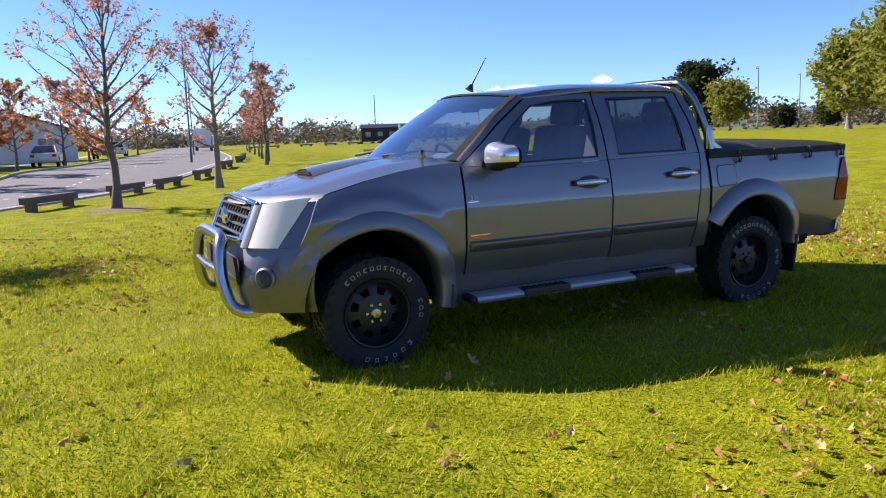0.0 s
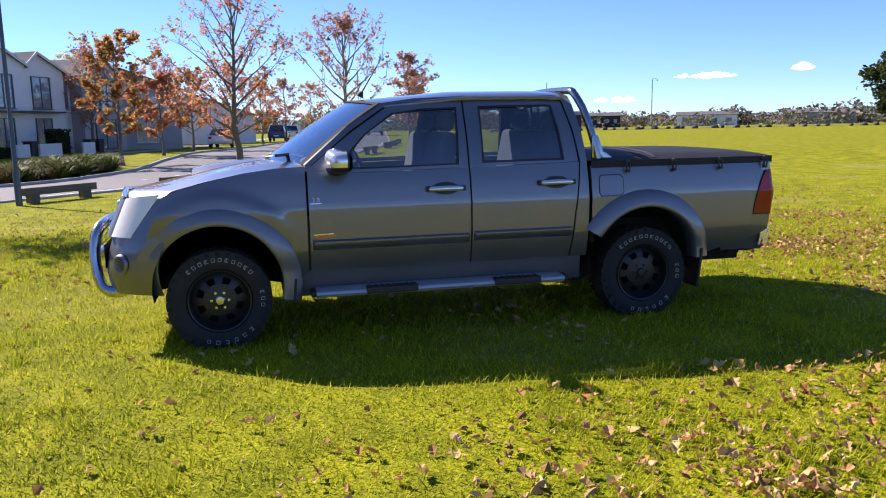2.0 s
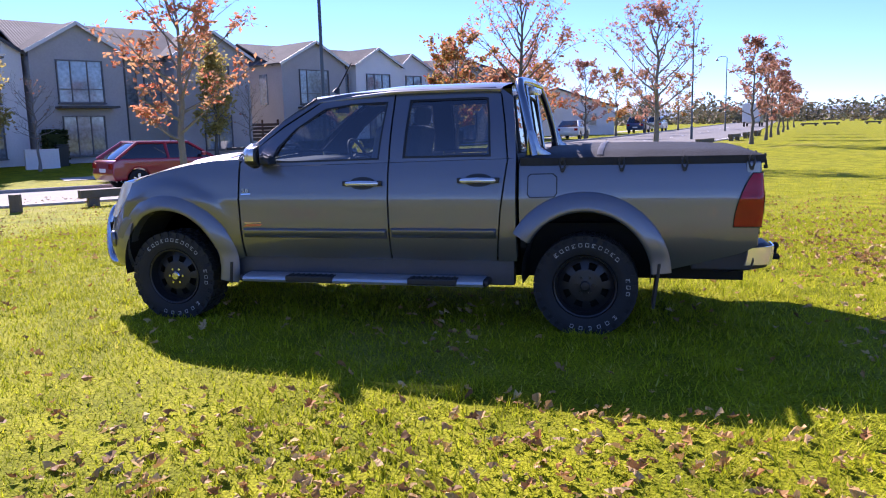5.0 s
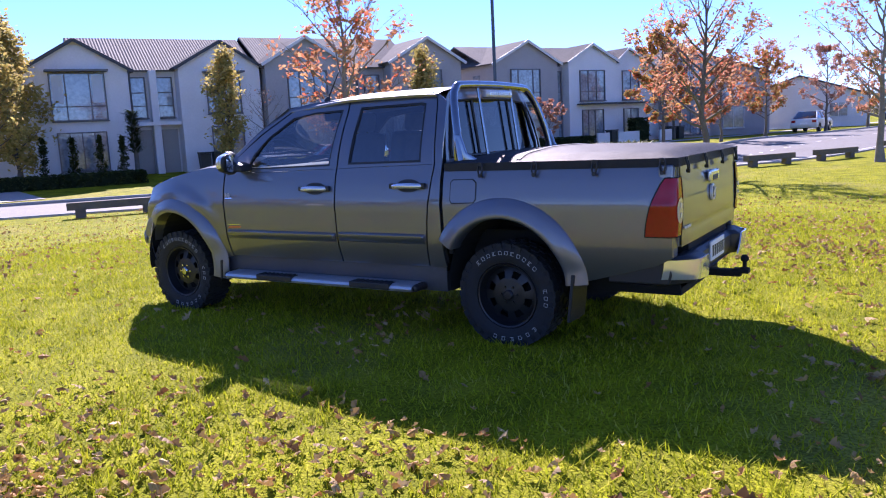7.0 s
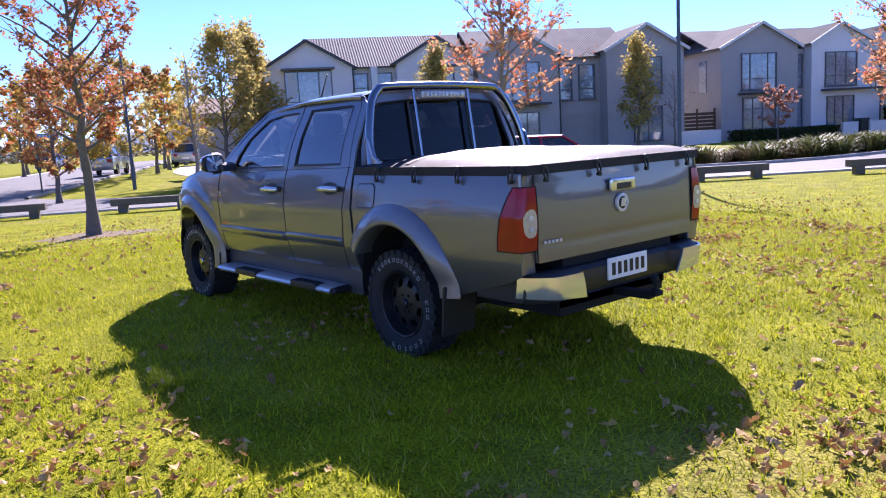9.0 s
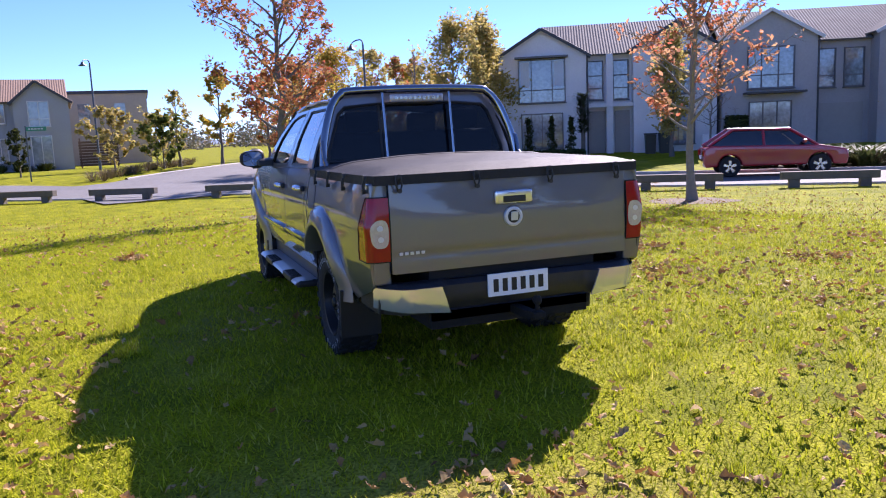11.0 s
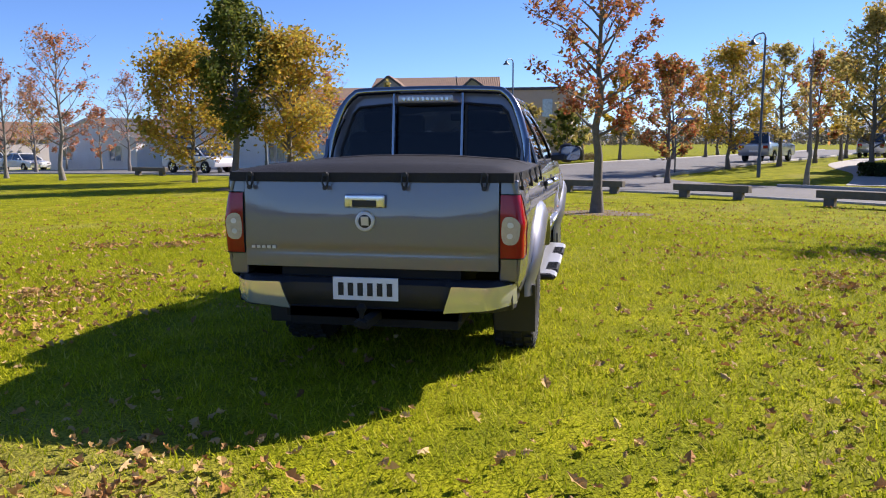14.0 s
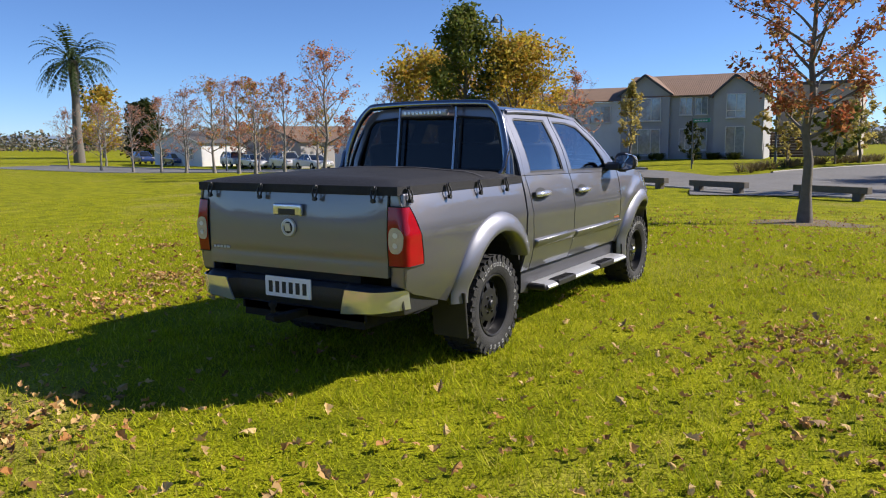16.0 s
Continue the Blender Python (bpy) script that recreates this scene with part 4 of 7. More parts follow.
g.tube([(0, 0, -0.3), (0.05, 0, 1.4), (0, 0, 2.9)], [0.12, 0.1, 0.08], 8)
g.make("trunk", BARK, ob, smooth=60)


def blades(g, c, n, length, rng, up=0.5, width=0.035, bend=0.35):
    for _ in range(n):
        az = rng.uniform(0, 2 * math.pi)
        d = Vector((math.cos(az), math.sin(az), rng.uniform(up * 0.6, up * 2.6))).normalized()
        side = Vector((-math.sin(az), math.cos(az), 0)) * width
        ln = length * rng.uniform(0.6, 1.1)
        p0 = Vector(c) + Vector((d.x, d.y, 0)) * 0.06
        p1, p2 = p0 + d * ln * 0.6, p0 + d * ln * 0.9 + Vector((d.x, d.y, -bend)) * ln * 0.3
        k = len(g.v)
        g.v += [tuple(p0 - side * 0.5), tuple(p0 + side * 0.5), tuple(p1 - side), tuple(p1 + side), tuple(p2)]
        g.f += [(k, k + 1, k + 3, k + 2), (k + 2, k + 3, k + 4)]
        g.m += [0, 0]


rng = random.Random(77)
g = Geo()
for k in range(26):
    blades(g, (rng.uniform(-0.06, 0.06), rng.uniform(-0.06, 0.06), 1.1 + 0.075 * k), 22, 0.62, rng, 0.35, 0.03)
g.make("crown", GREEN_DARK, ob, smooth=-1)
FLAX = leaf_material("flax_blade", [(0.06, 0.085, 0.02), (0.12, 0.14, 0.04), (0.16, 0.17, 0.06)], 0.25)
TUSSOCK = leaf_material("tussock_blade", [(0.14, 0.10, 0.05), (0.20, 0.15, 0.07), (0.10, 0.09, 0.04)], 0.25)


def clump_plant(x, y, r, n, mat, label, seed, width=0.035, name="flax_bush"):
    rng = random.Random(seed)
    g = Geo()
    for _ in range(max(1, int(n / 40))):
        blades(g, (rng.uniform(-r, r) * 0.4, rng.uniform(-r, r) * 0.4, 0), 40, r, rng, 0.7, width)
    o = g.make(name, mat, smooth=-1)
    o.location = (x, y, ground_height(x, y))
    tagged(o, label, "plant", "planted bed")


bed_line = [p for p in offset(edge, lambda p: 0.75 + road_width(p) + 1.3) if 19 < p.y < 33]
bed_out = [p for p in offset(edge, lambda p: 0.75 + road_width(p) + 4.0) if 19 < p.y < 36]
ribbon("planted_bed", [bed_line[round(i * (len(bed_line) - 1) / 20)] for i in range(21)], [bed_out[round(i * (len(bed_out) - 1) / 20)] for i in range(21)], 0.03, MULCH, "dark mulched planting bed beside the street", "bed", 4)
rng = random.Random(5)
for i, p in enumerate(bed_line[1:-1:1]):
    for k in range(2):
        q = p.lerp(bed_out[min(i, len(bed_out) - 1)], rng.uniform(0.0, 0.9))
        if rng.random() < 0.5:
            clump_plant(q.x, q.y, 1.15, 200, FLAX, "spiky green flax bush in a mulched bed", 300 + 3 * i + k, 0.04)
        else:
            clump_plant(q.x, q.y, 0.95, 260, TUSSOCK, "brown tussock grass in a mulched bed", 301 + 3 * i + k, 0.012, "tussock")
for i in range(14):
    x = -34 - i * 1.15
    clump_plant(x, 0.25 * i - 0.4 + (8.2 if i > 2 else 8.0) - 11.6 + i * 0.12, 0.8, 160, TUSSOCK, "brown tussock grass beside the side street", 400 + i, 0.012, "tussock")
for i, (x, y) in enumerate(((-52.2, -8.2), (-52.4, -9.6), (-52.3, -10.9), (-51.8, -13.5), (-51.5, -15.0), (-51.0, -17))):
    clump_plant(x, y, 0.8, 240, FLAX, "low green bush before the grey house", 430 + i, 0.05, "shrub")

# ---- pickup truck ----
BODY = material("metallic_grey_paint", (0.156, 0.158, 0.180), 0.46, 0.80, vary=0.06, scale=300, coat=1.0)
BODY.node_tree.nodes["Principled BSDF"].inputs["Coat IOR"].default_value = 1.65
BODY_SILVER = material("silver_grey_paint", (0.180, 0.184, 0.212), 0.45, 0.65, vary=0.06, scale=300, coat=0.8)
BLACK_PLASTIC = material("black_plastic", (0.018, 0.018, 0.02), 0.5, vary=0.3, scale=30, bump=0.1, bump_scale=300)
UNDER = material("underbody_black", (0.008, 0.008, 0.008), 0.9, vary=0.4, scale=8)
CHROME = material("chrome", (0.85, 0.85, 0.86), 0.06, 1.0)
BRIGHT_TRIM = material("bright_trim", (0.74, 0.74, 0.76), 0.13, 0.72)
ALLOY = material("polished_alloy", (0.55, 0.56, 0.58), 0.24, 1.0, vary=0.15, scale=20)
STEP_ALLOY = material("satin_alloy", (0.62, 0.63, 0.65), 0.34, 0.6, vary=0.12, scale=20)
TYRE = material("tyre_rubber", (0.016, 0.016, 0.017), 0.75, vary=0.35, scale=20, bump=0.3, bump_scale=200)
RIM_BLACK = material("black_steel_rim", (0.02, 0.02, 0.022), 0.38, 0.2, vary=0.3, scale=20)
LETTER_WHITE = material("raised_white_lettering", (0.55, 0.55, 0.54), 0.7, vary=0.4, scale=60)
VINYL = material("tonneau_vinyl", (0.035, 0.035, 0.038), 0.62, vary=0.3, scale=5, bump=0.25, bump_scale=120, spec=0.16)
SEAT_FABRIC = material("seat_fabric", (0.17, 0.18, 0.20), 0.95, vary=0.25, scale=15, bump=0.3, bump_scale=200)
DASH = material("dashboard_plastic", (0.05, 0.05, 0.055), 0.7, vary=0.2)
RED_LENS = material("red_lens", (0.36, 0.004, 0.010), 0.15, vary=0.3, scale=18, coat=0.35, spec=0.3)
CLEAR_LENS = material("clear_lens", (0.60, 0.54, 0.54), 0.12, 0.2, vary=0.35, scale=40, coat=1.0)
HEAD_LENS = material("headlamp_lens", (0.93, 0.89, 0.80), 0.10, 0.0, vary=0.12, scale=14, coat=1.0)
BADGE_SILVER = material("badge_silver", (0.62, 0.63, 0.66), 0.35, 0.3)
RECESS_GREY = material("recess_grey", (0.055, 0.056, 0.065), 0.5, vary=0.2)
PLATE_WHITE = material("plate_white", (0.85, 0.85, 0.85), 0.45, vary=0.05)
INK = material("plate_black", (0.01, 0.01, 0.01), 0.5)
SIDE_GLASS = glass("side_glass", (0.66, 0.71, 0.73), mirror=0.18)
SCREEN_GLASS = glass("windscreen_glass", (0.66, 0.72, 0.75), mirror=0.48)
REAR_GLASS = glass("tinted_glass", (0.11, 0.125, 0.135), mirror=0.03)
REAR_SIDE_GLASS = glass("rear_side_glass", (0.54, 0.59, 0.62), mirror=0.18)
BADGE_ORANGE = material("badge_orange", (0.5, 0.16, 0.08), 0.35, 0.5)
BAR_STEEL = material("brushed_bar_steel", (0.33, 0.34, 0.36), 0.18, 1.0, vary=0.2, scale=20)
PAPER = material("paper", (0.75, 0.77, 0.78), 0.8)
STITCH = material("vinyl_fold", (0.05, 0.05, 0.055), 0.5)

truck = thing("pickup_truck", "dark metallic grey double-cab pickup truck parked on grass", "pickup truck")
FRONT_ARCH, REAR_ARCH = (-1.55, 0.405, 0.425), (1.53, 0.40, 0.425)


def body_half_width(x, z):
    """Half the body's width at a place along it and a height."""
    if z <= 1.15:
        w = 0.838 - 0.28 * max(0, 0.82 - z) ** 2 - 0.60 * max(0, z - 0.86) ** 2
        w -= 0.12 * max(0, 0.635 - z) + 0.2 * max(0, 0.635 - z) ** 2
        w += 0.006 * math.exp(-((z - 0.90) / 0.03) ** 2)
    else:
        w = 0.788 - (z - 1.15) * (0.22 + 0.205 * min(1, (z - 1.15) / 0.4))
    if x < -1.45:
        w -= 0.085 * ((-1.45 - x) / 0.55) ** 2
    if x > 2.2:
        w -= 0.02 * ((x - 2.2) / 0.4) ** 2
    return w


def skin(name, polys, side, mat, parent, label="", step_x=0.09, step_z=0.06, thick=0.014, out=0.0, width=None):
    """A body panel: outlines in (x, z) laid on the flank's curve, with a turned-in edge."""
    width = width or body_half_width
    bm = bmesh.new()
    for poly in polys:
        bm.faces.new([bm.verts.new((x, 0, z)) for x, z in poly])
    bmesh.ops.remove_doubles(bm, verts=bm.verts, dist=1e-4)
    xs, zs = [v.co.x for v in bm.verts], [v.co.z for v in bm.verts]
    x = min(xs) + step_x
    while x < max(xs) - 0.01:
        bmesh.ops.bisect_plane(bm, geom=bm.verts[:] + bm.edges[:] + bm.faces[:], plane_co=(x, 0, 0), plane_no=(1, 0, 0))
        x += step_x
    z = min(zs) + step_z
    while z < max(zs) - 0.01:
        bmesh.ops.bisect_plane(bm, geom=bm.verts[:] + bm.edges[:] + bm.faces[:], plane_co=(0, 0, z), plane_no=(0, 0, 1))
        z += step_z
    for v in bm.verts:
        v.co.y = side * (width(v.co.x, v.co.z) + out)
    rim = [e for e in bm.edges if len(e.link_faces) == 1]
    made = bmesh.ops.extrude_edge_only(bm, edges=rim)
    for v in made["geom"]:
        if isinstance(v, bmesh.types.BMVert):
            v.co.y -= side * (thick + out)
    bmesh.ops.recalc_face_normals(bm, faces=bm.faces)
    flip = [f for f in bm.faces if abs(f.normal.y) > 0.5 and f.normal.y * side < 0]
    if len(flip) > len(bm.faces) / 3:
        bmesh.ops.reverse_faces(bm, faces=bm.faces[:])
    for f in bm.faces:
        f.smooth = True
    for e in bm.edges:
        if len(e.link_faces) == 2 and e.calc_face_angle(0) > radians(35):
            e.smooth = False
    me = bpy.data.meshes.new(name)
    bm.to_mesh(me)
    bm.free()
    me.materials.append(mat)
    ob = new(name, me)
    ob.parent = parent
    if label:
        tagged(ob, label)
    return ob


def ring_polys(outer, inner):
    n = len(outer)
    return [[outer[i], outer[(i + 1) % n], inner[(i + 1) % n], inner[i]] for i in range(n)]


def arc(c, a0, a1, n, grow=0.0):
    x, z, r = c
    return [(x + (r + grow) * math.cos(radians(a0 + (a1 - a0) * i / n)), z + (r + grow) * math.sin(radians(a0 + (a1 - a0) * i / n))) for i in range(n + 1)]


FENDER = [(-0.955, 0.47), (-0.955, 1.19), (-1.15, 1.182), (-1.35, 1.155), (-1.6, 1.105), (-1.80, 1.05), (-1.87, 1.02), (-1.99, 0.75), (-1.92, 0.74)] + [p for p in arc(FRONT_ARCH, 150, -2, 18, 0.01)] + [(-1.07, 0.44)]
DOOR_F = [(-0.94, 0.48), (0.182, 0.475), (0.182, 1.15), (-0.60, 1.135), (-0.94, 1.165)]
DOOR_R = [(0.194, 0.475), (0.935, 0.475), (0.965, 0.80), (1.015, 1.165), (0.194, 1.15)]
BED = [(1.10, 0.74)] + arc(REAR_ARCH, 138, -4, 18, 0.01) + [(2.05, 0.43), (2.5, 0.555), (2.585, 0.60), (2.595, 0.735), (2.44, 0.728), (2.462, 0.87), (2.50, 0.98), (2.535, 1.055), (2.60, 1.058), (2.60, 1.135), (1.10, 1.135)]
CAB_REAR = [(0.947, 0.475), (1.075, 0.475), (1.075, 1.17), (1.025, 1.165), (0.977, 0.80)]
F_OUT = [(-0.94, 1.168), (-0.60, 1.138), (0.182, 1.153), (0.187, 1.625), (-0.15, 1.612), (-0.36, 1.578), (-0.62, 1.41), (-0.80, 1.275)]
F_IN = [(-0.71, 1.165), (-0.58, 1.16), (0.115, 1.172), (0.145, 1.572), (-0.12, 1.565), (-0.33, 1.535), (-0.53, 1.40), (-0.66, 1.27)]
R_OUT = [(0.194, 1.153), (1.012, 1.168), (0.985, 1.40), (0.945, 1.60), (0.90, 1.628), (0.199, 1.626)]
R_IN = [(0.285, 1.178), (0.905, 1.182), (0.89, 1.40), (0.865, 1.575), (0.83, 1.582), (0.305, 1.578)]
C_PILLAR = [(1.024, 1.168), (1.075, 1.17), (1.06, 1.40), (1.03, 1.58), (0.96, 1.63), (0.91, 1.63), (0.957, 1.60), (0.997, 1.40)]
A_PILLAR = [(-0.955, 1.195), (-0.945, 1.172), (-0.80, 1.283), (-0.63, 1.42), (-0.37, 1.586), (-0.15, 1.62), (0.187, 1.633), (0.91, 1.635), (0.91, 1.648), (0.19, 1.650), (-0.16, 1.638), (-0.40, 1.606), (-0.66, 1.44)]

def fender_width(x, z):
    """The flank with a swollen shoulder running over the front wheel arch."""
    d = math.hypot(x - FRONT_ARCH[0], z - FRONT_ARCH[1])
    rise = min(1.0, max(0.0, (z - 0.70) / 0.15)) * min(1.0, max(0.0, (-0.97 - x) / 0.12))
    return body_half_width(x, z) + 0.020 * rise / (1 + math.exp((d - 0.625) / 0.012))


for sd in (-1, 1):
    skin("fender", [FENDER], sd, BODY, truck, step_x=0.035, step_z=0.03, width=fender_width)
    dr = skin("front_door", [DOOR_F], sd, BODY, truck)
    skin("window_frame", ring_polys(F_OUT, F_IN), sd, BODY, dr, step_x=0.2, step_z=0.1, out=-0.004)
    skin("window_seal", ring_polys(F_IN, [(x * 0.955 - 0.008, 1.165 + 0.012 + (z - 1.165) * 0.94) for x, z in F_IN]), sd, BLACK_PLASTIC, dr, step_x=0.3, step_z=0.15, out=-0.008)
    skin("window_glass", [F_IN], sd, SIDE_GLASS, dr, "clear side window", step_x=0.2, step_z=0.1, thick=0.002, out=-0.016)
    dr2 = skin("rear_door", [DOOR_R], sd, BODY, truck)
    skin("window_frame", ring_polys(R_OUT, R_IN), sd, BODY, dr2, step_x=0.2, step_z=0.1, out=-0.004)
    skin("window_seal", ring_polys(R_IN, [(0.585 + (x - 0.585) * 0.95, 1.38 + (z - 1.38) * 0.93) for x, z in R_IN]), sd, BLACK_PLASTIC, dr2, step_x=0.3, step_z=0.15, out=-0.008)
    skin("window_glass", [R_IN], sd, REAR_SIDE_GLASS, dr2, "dark tinted rear side window", step_x=0.2, step_z=0.1, thick=0.002, out=-0.016)
    skin("cab_corner", [CAB_REAR, C_PILLAR], sd, BODY, truck)
    skin("roof_pillar", [A_PILLAR], sd, BODY, truck, step_x=0.1, step_z=0.2, out=-0.006)
    skin("bed_side", [BED], sd, BODY, truck)
    # side mouldings with a dark lower edge
    for x0, x1, z0, pr in ((-0.925, 0.172, 0.632, dr), (0.203, 0.945, 0.640, dr2)):
        g = Geo()
        y = body_half_width(0, 0.65) - 0.012
        prof = [(0.0, 0.064), (0.030, 0.060), (0.042, 0.050), (0.042, 0.040), (0.026, 0.004), (0.012, -0.006), (0.0, -0.006)]
        for x in (x0, x0 + 0.015, x1 - 0.015, x1):
            k = 0.55 if x in (x0, x1) else 1.0
            g.v += [(x, sd * (y + a * k), z0 + b) for a, b in prof]
        n = len(prof)
        for j in range(3):
            g.f += [(j * n + i, j * n + (i + 1) % n, (j + 1) * n + (i + 1) % n, (j + 1) * n + i) for i in range(n)]
        g.f += [tuple(range(n)), tuple(3 * n + i for i in reversed(range(n)))]
        g.m = [0] * len(g.f)
        g.make("side_moulding", BODY, pr, smooth=40)
    # door handles in dark cups
    for hx, hz, pr in ((0.005, 1.013, dr), (0.825, 1.028, dr2)):
        y = sd * body_half_width(hx, hz)
        g = Geo()
        g.grid(lambda u, v: (hx + 0.098 * math.cos(2 * math.pi * u) * v, sd * (body_half_width(hx, hz + 0.044 * math.sin(2 * math.pi * u) * v) + 0.003), hz + 0.044 * math.sin(2 * math.pi * u) * v), 20, 4)
        g.make("handle_cup", BLACK_PLASTIC, pr, smooth=60)
        g = Geo()
        g.tube([(hx - 0.125, y + sd * 0.004, hz), (hx - 0.10, y + sd * 0.030, hz), (hx, y + sd * 0.042, hz + 0.003), (hx + 0.10, y + sd * 0.030, hz), (hx + 0.125, y + sd * 0.004, hz)], [0.016, 0.020, 0.021, 0.020, 0.016], 10, flat=0.9)
        g.make("door_handle", BRIGHT_TRIM, pr, "chrome door handle", smooth=60)
        for k in (-0.118, 0.118):
            g = Geo()
            g.box((hx + k, y + sd * 0.014, hz), (0.05, 0.03, 0.036))
            g.make("handle_mount", BLACK_PLASTIC, pr, bevel=0.008, smooth=50)
    # wheel-arch flares
    for nm, (cx, cz, r), a0, a1 in (("front", FRONT_ARCH, -13, 158), ("rear", REAR_ARCH, 2, 150)):
        prof = [(0.125, 0.0), (0.115, 0.016), (0.07, 0.036), (0.03, 0.052), (0.008, 0.056), (-0.004, 0.048), (-0.006, -0.04), (0.0, -0.10)]

        def flare(u, v, cx=cx, cz=cz, r=r, a0=a0, a1=a1, prof=prof):
            a = radians(a0 + (a1 - a0) * u)
            k = v * (len(prof) - 1)
            i = min(len(prof) - 2, int(k))
            dr_, dy = [prof[i][j] + (prof[i + 1][j] - prof[i][j]) * (k - i) for j in (0, 1)]
            if cx < 0 and dy > 0:
                k = min(1.0, max(0.0, (u - 0.74) / 0.26))
                dy *= 1 - 0.85 * k * k * (3 - 2 * k)
            x, z = cx + (r + dr_) * math.cos(a), cz + (r + dr_) * math.sin(a)
            w = body_half_width(max(-1.95, cx + (r + 0.12) * math.cos(a)), max(0.5, z))
            return (x, sd * (w + dy), z)
        g = Geo()
        g.grid(flare, 40, len(prof) - 1)
        g.make("wheel_arch_flare", BODY_SILVER, truck, "silver-grey wheel-arch flare", smooth=55)
        # liner of the wheel well
        g = Geo()
        g.grid(lambda u, v, cx=cx, cz=cz, r=r: (cx + (r - 0.002) * math.cos(math.pi * (1.12 * u - 0.06)), sd * (0.80 - 0.48 * v), cz + (r - 0.002) * math.sin(math.pi * (1.12 * u - 0.06))), 24, 1)
        g.grid(lambda u, v, cx=cx, cz=cz, r=r: (cx + r * v * math.cos(math.pi * (1.12 * u - 0.06)), sd * 0.33, cz + r * v * math.sin(math.pi * (1.12 * u - 0.06))), 24, 1)
        g.make("wheel_well", UNDER, truck)
    # mud flaps
    g = Geo()
    g.box((1.985, sd * 0.725, 0.335), (0.02, 0.25, 0.30), 0, 0, 0.12)
    g.make("mud_flap", BLACK_PLASTIC, truck, "black rubber mud flap", bevel=0.006)
    g = Geo()
    g.box((-1.055, sd * 0.72, 0.36), (0.02, 0.22, 0.16), 0, 0, 0.1)
    g.make("mud_flap", BLACK_PLASTIC, truck, "black rubber mud flap", bevel=0.006)
    # side step
    st = Geo()
    prof = [(0.735, 0.325), (0.735, 0.352), (0.76, 0.362), (0.872, 0.358), (0.902, 0.348), (0.914, 0.332), (0.895, 0.312), (0.76, 0.310)]
    for i, x in enumerate((-0.92, 0.86)):
        st.v += [(x, sd * a, b) for a, b in prof]
    n = len(prof)
    st.f += [(i, (i + 1) % n, (i + 1) % n + n, i + n) for i in range(n)]
    st.m += [0] * n
    stp = st.make("side_step", STEP_ALLOY, truck, "polished alloy side step with black treads", smooth=30)
    for x0, x1 in ((-0.58, -0.22), (0.33, 0.68)):
        g = Geo()
        g.box(((x0 + x1) / 2, sd * 0.870, 0.341), (x1 - x0, 0.094, 0.046))
        g.make("tread_pad", BLACK_PLASTIC, stp, bevel=0.01)
        for k in range(8):
            g = Geo()
            g.box((x0 + 0.03 + k * (x1 - x0 - 0.06) / 7, sd * 0.868, 0.3655), (0.012, 0.072, 0.006))
            g.make("grip_rib", BLACK_PLASTIC, stp)
    for x, k in ((-0.955, -1), (0.895, 1)):
        g = Geo()
        g.box((x - k * 0.02, sd * 0.822, 0.335), (0.04, 0.15, 0.045))
        g.make("end_cap", BLACK_PLASTIC, stp, bevel=0.03, seg=3, smooth=50)
    for x in (-0.6, 0.0, 0.6):
        g = Geo()
        g.box((x, sd * 0.66, 0.335), (0.05, 0.28, 0.03))
        g.make("bracket", UNDER, stp)
    # sill, a body-coloured part whose dark shade is put into the grey
    g = Geo()
    g.box((0.0, sd * 0.70, 0.39), (2.1, 0.09, 0.19))
    g.make("sill", RECESS_GREY, truck, bevel=0.02, smooth=50)
    # door mirror
    g = Geo()
    g.prism([(-0.80, 1.15), (-0.66, 1.15), (-0.67, 1.20), (-0.76, 1.225)], sd * 0.77, sd * 0.90)
    mr = g.make("door_mirror", BLACK_PLASTIC, truck, bevel=0.015, seg=3, smooth=50)

    def shell(a, b, depth, grow=1.0):
        """A rounded mirror shell; a runs round it, b from bottom to top, in radians."""
        def soft(q, k):
            return math.copysign(abs(q) ** k, q)
        ca, sa, cb, sb_ = soft(math.cos(a), 0.75), soft(math.sin(a), 0.6), soft(math.cos(b), 0.6), soft(math.sin(b), 0.7)
        taper = 1 - 0.14 * sa * sd
        return (-0.725 + depth * ca * cb + 0.03 * sa * sd, sd * 0.950 + 0.112 * grow * sa * cb, 1.218 + 0.080 * grow * taper * sb_)

    g = Geo()
    g.grid(lambda u, v: shell(math.pi * (0.5 + u), math.pi * (0.40 + 0.60 * v - 0.5), 0.092), 18, 12)
    g.make("mirror_cap", BRIGHT_TRIM, mr, "chrome mirror cap", smooth=70, weld=True)
    g = Geo()
    g.grid(lambda u, v: shell(math.pi * (0.5 + u), math.pi * (0.42 * v - 0.5), 0.090, 0.985), 18, 6)
    g.grid(lambda u, v: shell(math.pi * (u - 0.5), math.pi * (v - 0.5), 0.030, 0.985), 14, 12)
    g.make("mirror_housing", BLACK_PLASTIC, mr, smooth=70, weld=True)
    g = Geo()
    g.grid(lambda u, v: (-0.690 + 0.03 * math.sin(2 * math.pi * u) * v * sd, sd * 0.950 + 0.088 * v * math.copysign(abs(math.sin(2 * math.pi * u)) ** 0.6, math.sin(2 * math.pi * u)), 1.218 + 0.062 * v * math.copysign(abs(math.cos(2 * math.pi * u)) ** 0.6, math.cos(2 * math.pi * u))), 24, 2)
    g.make("mirror_glass", CHROME, mr, smooth=60)
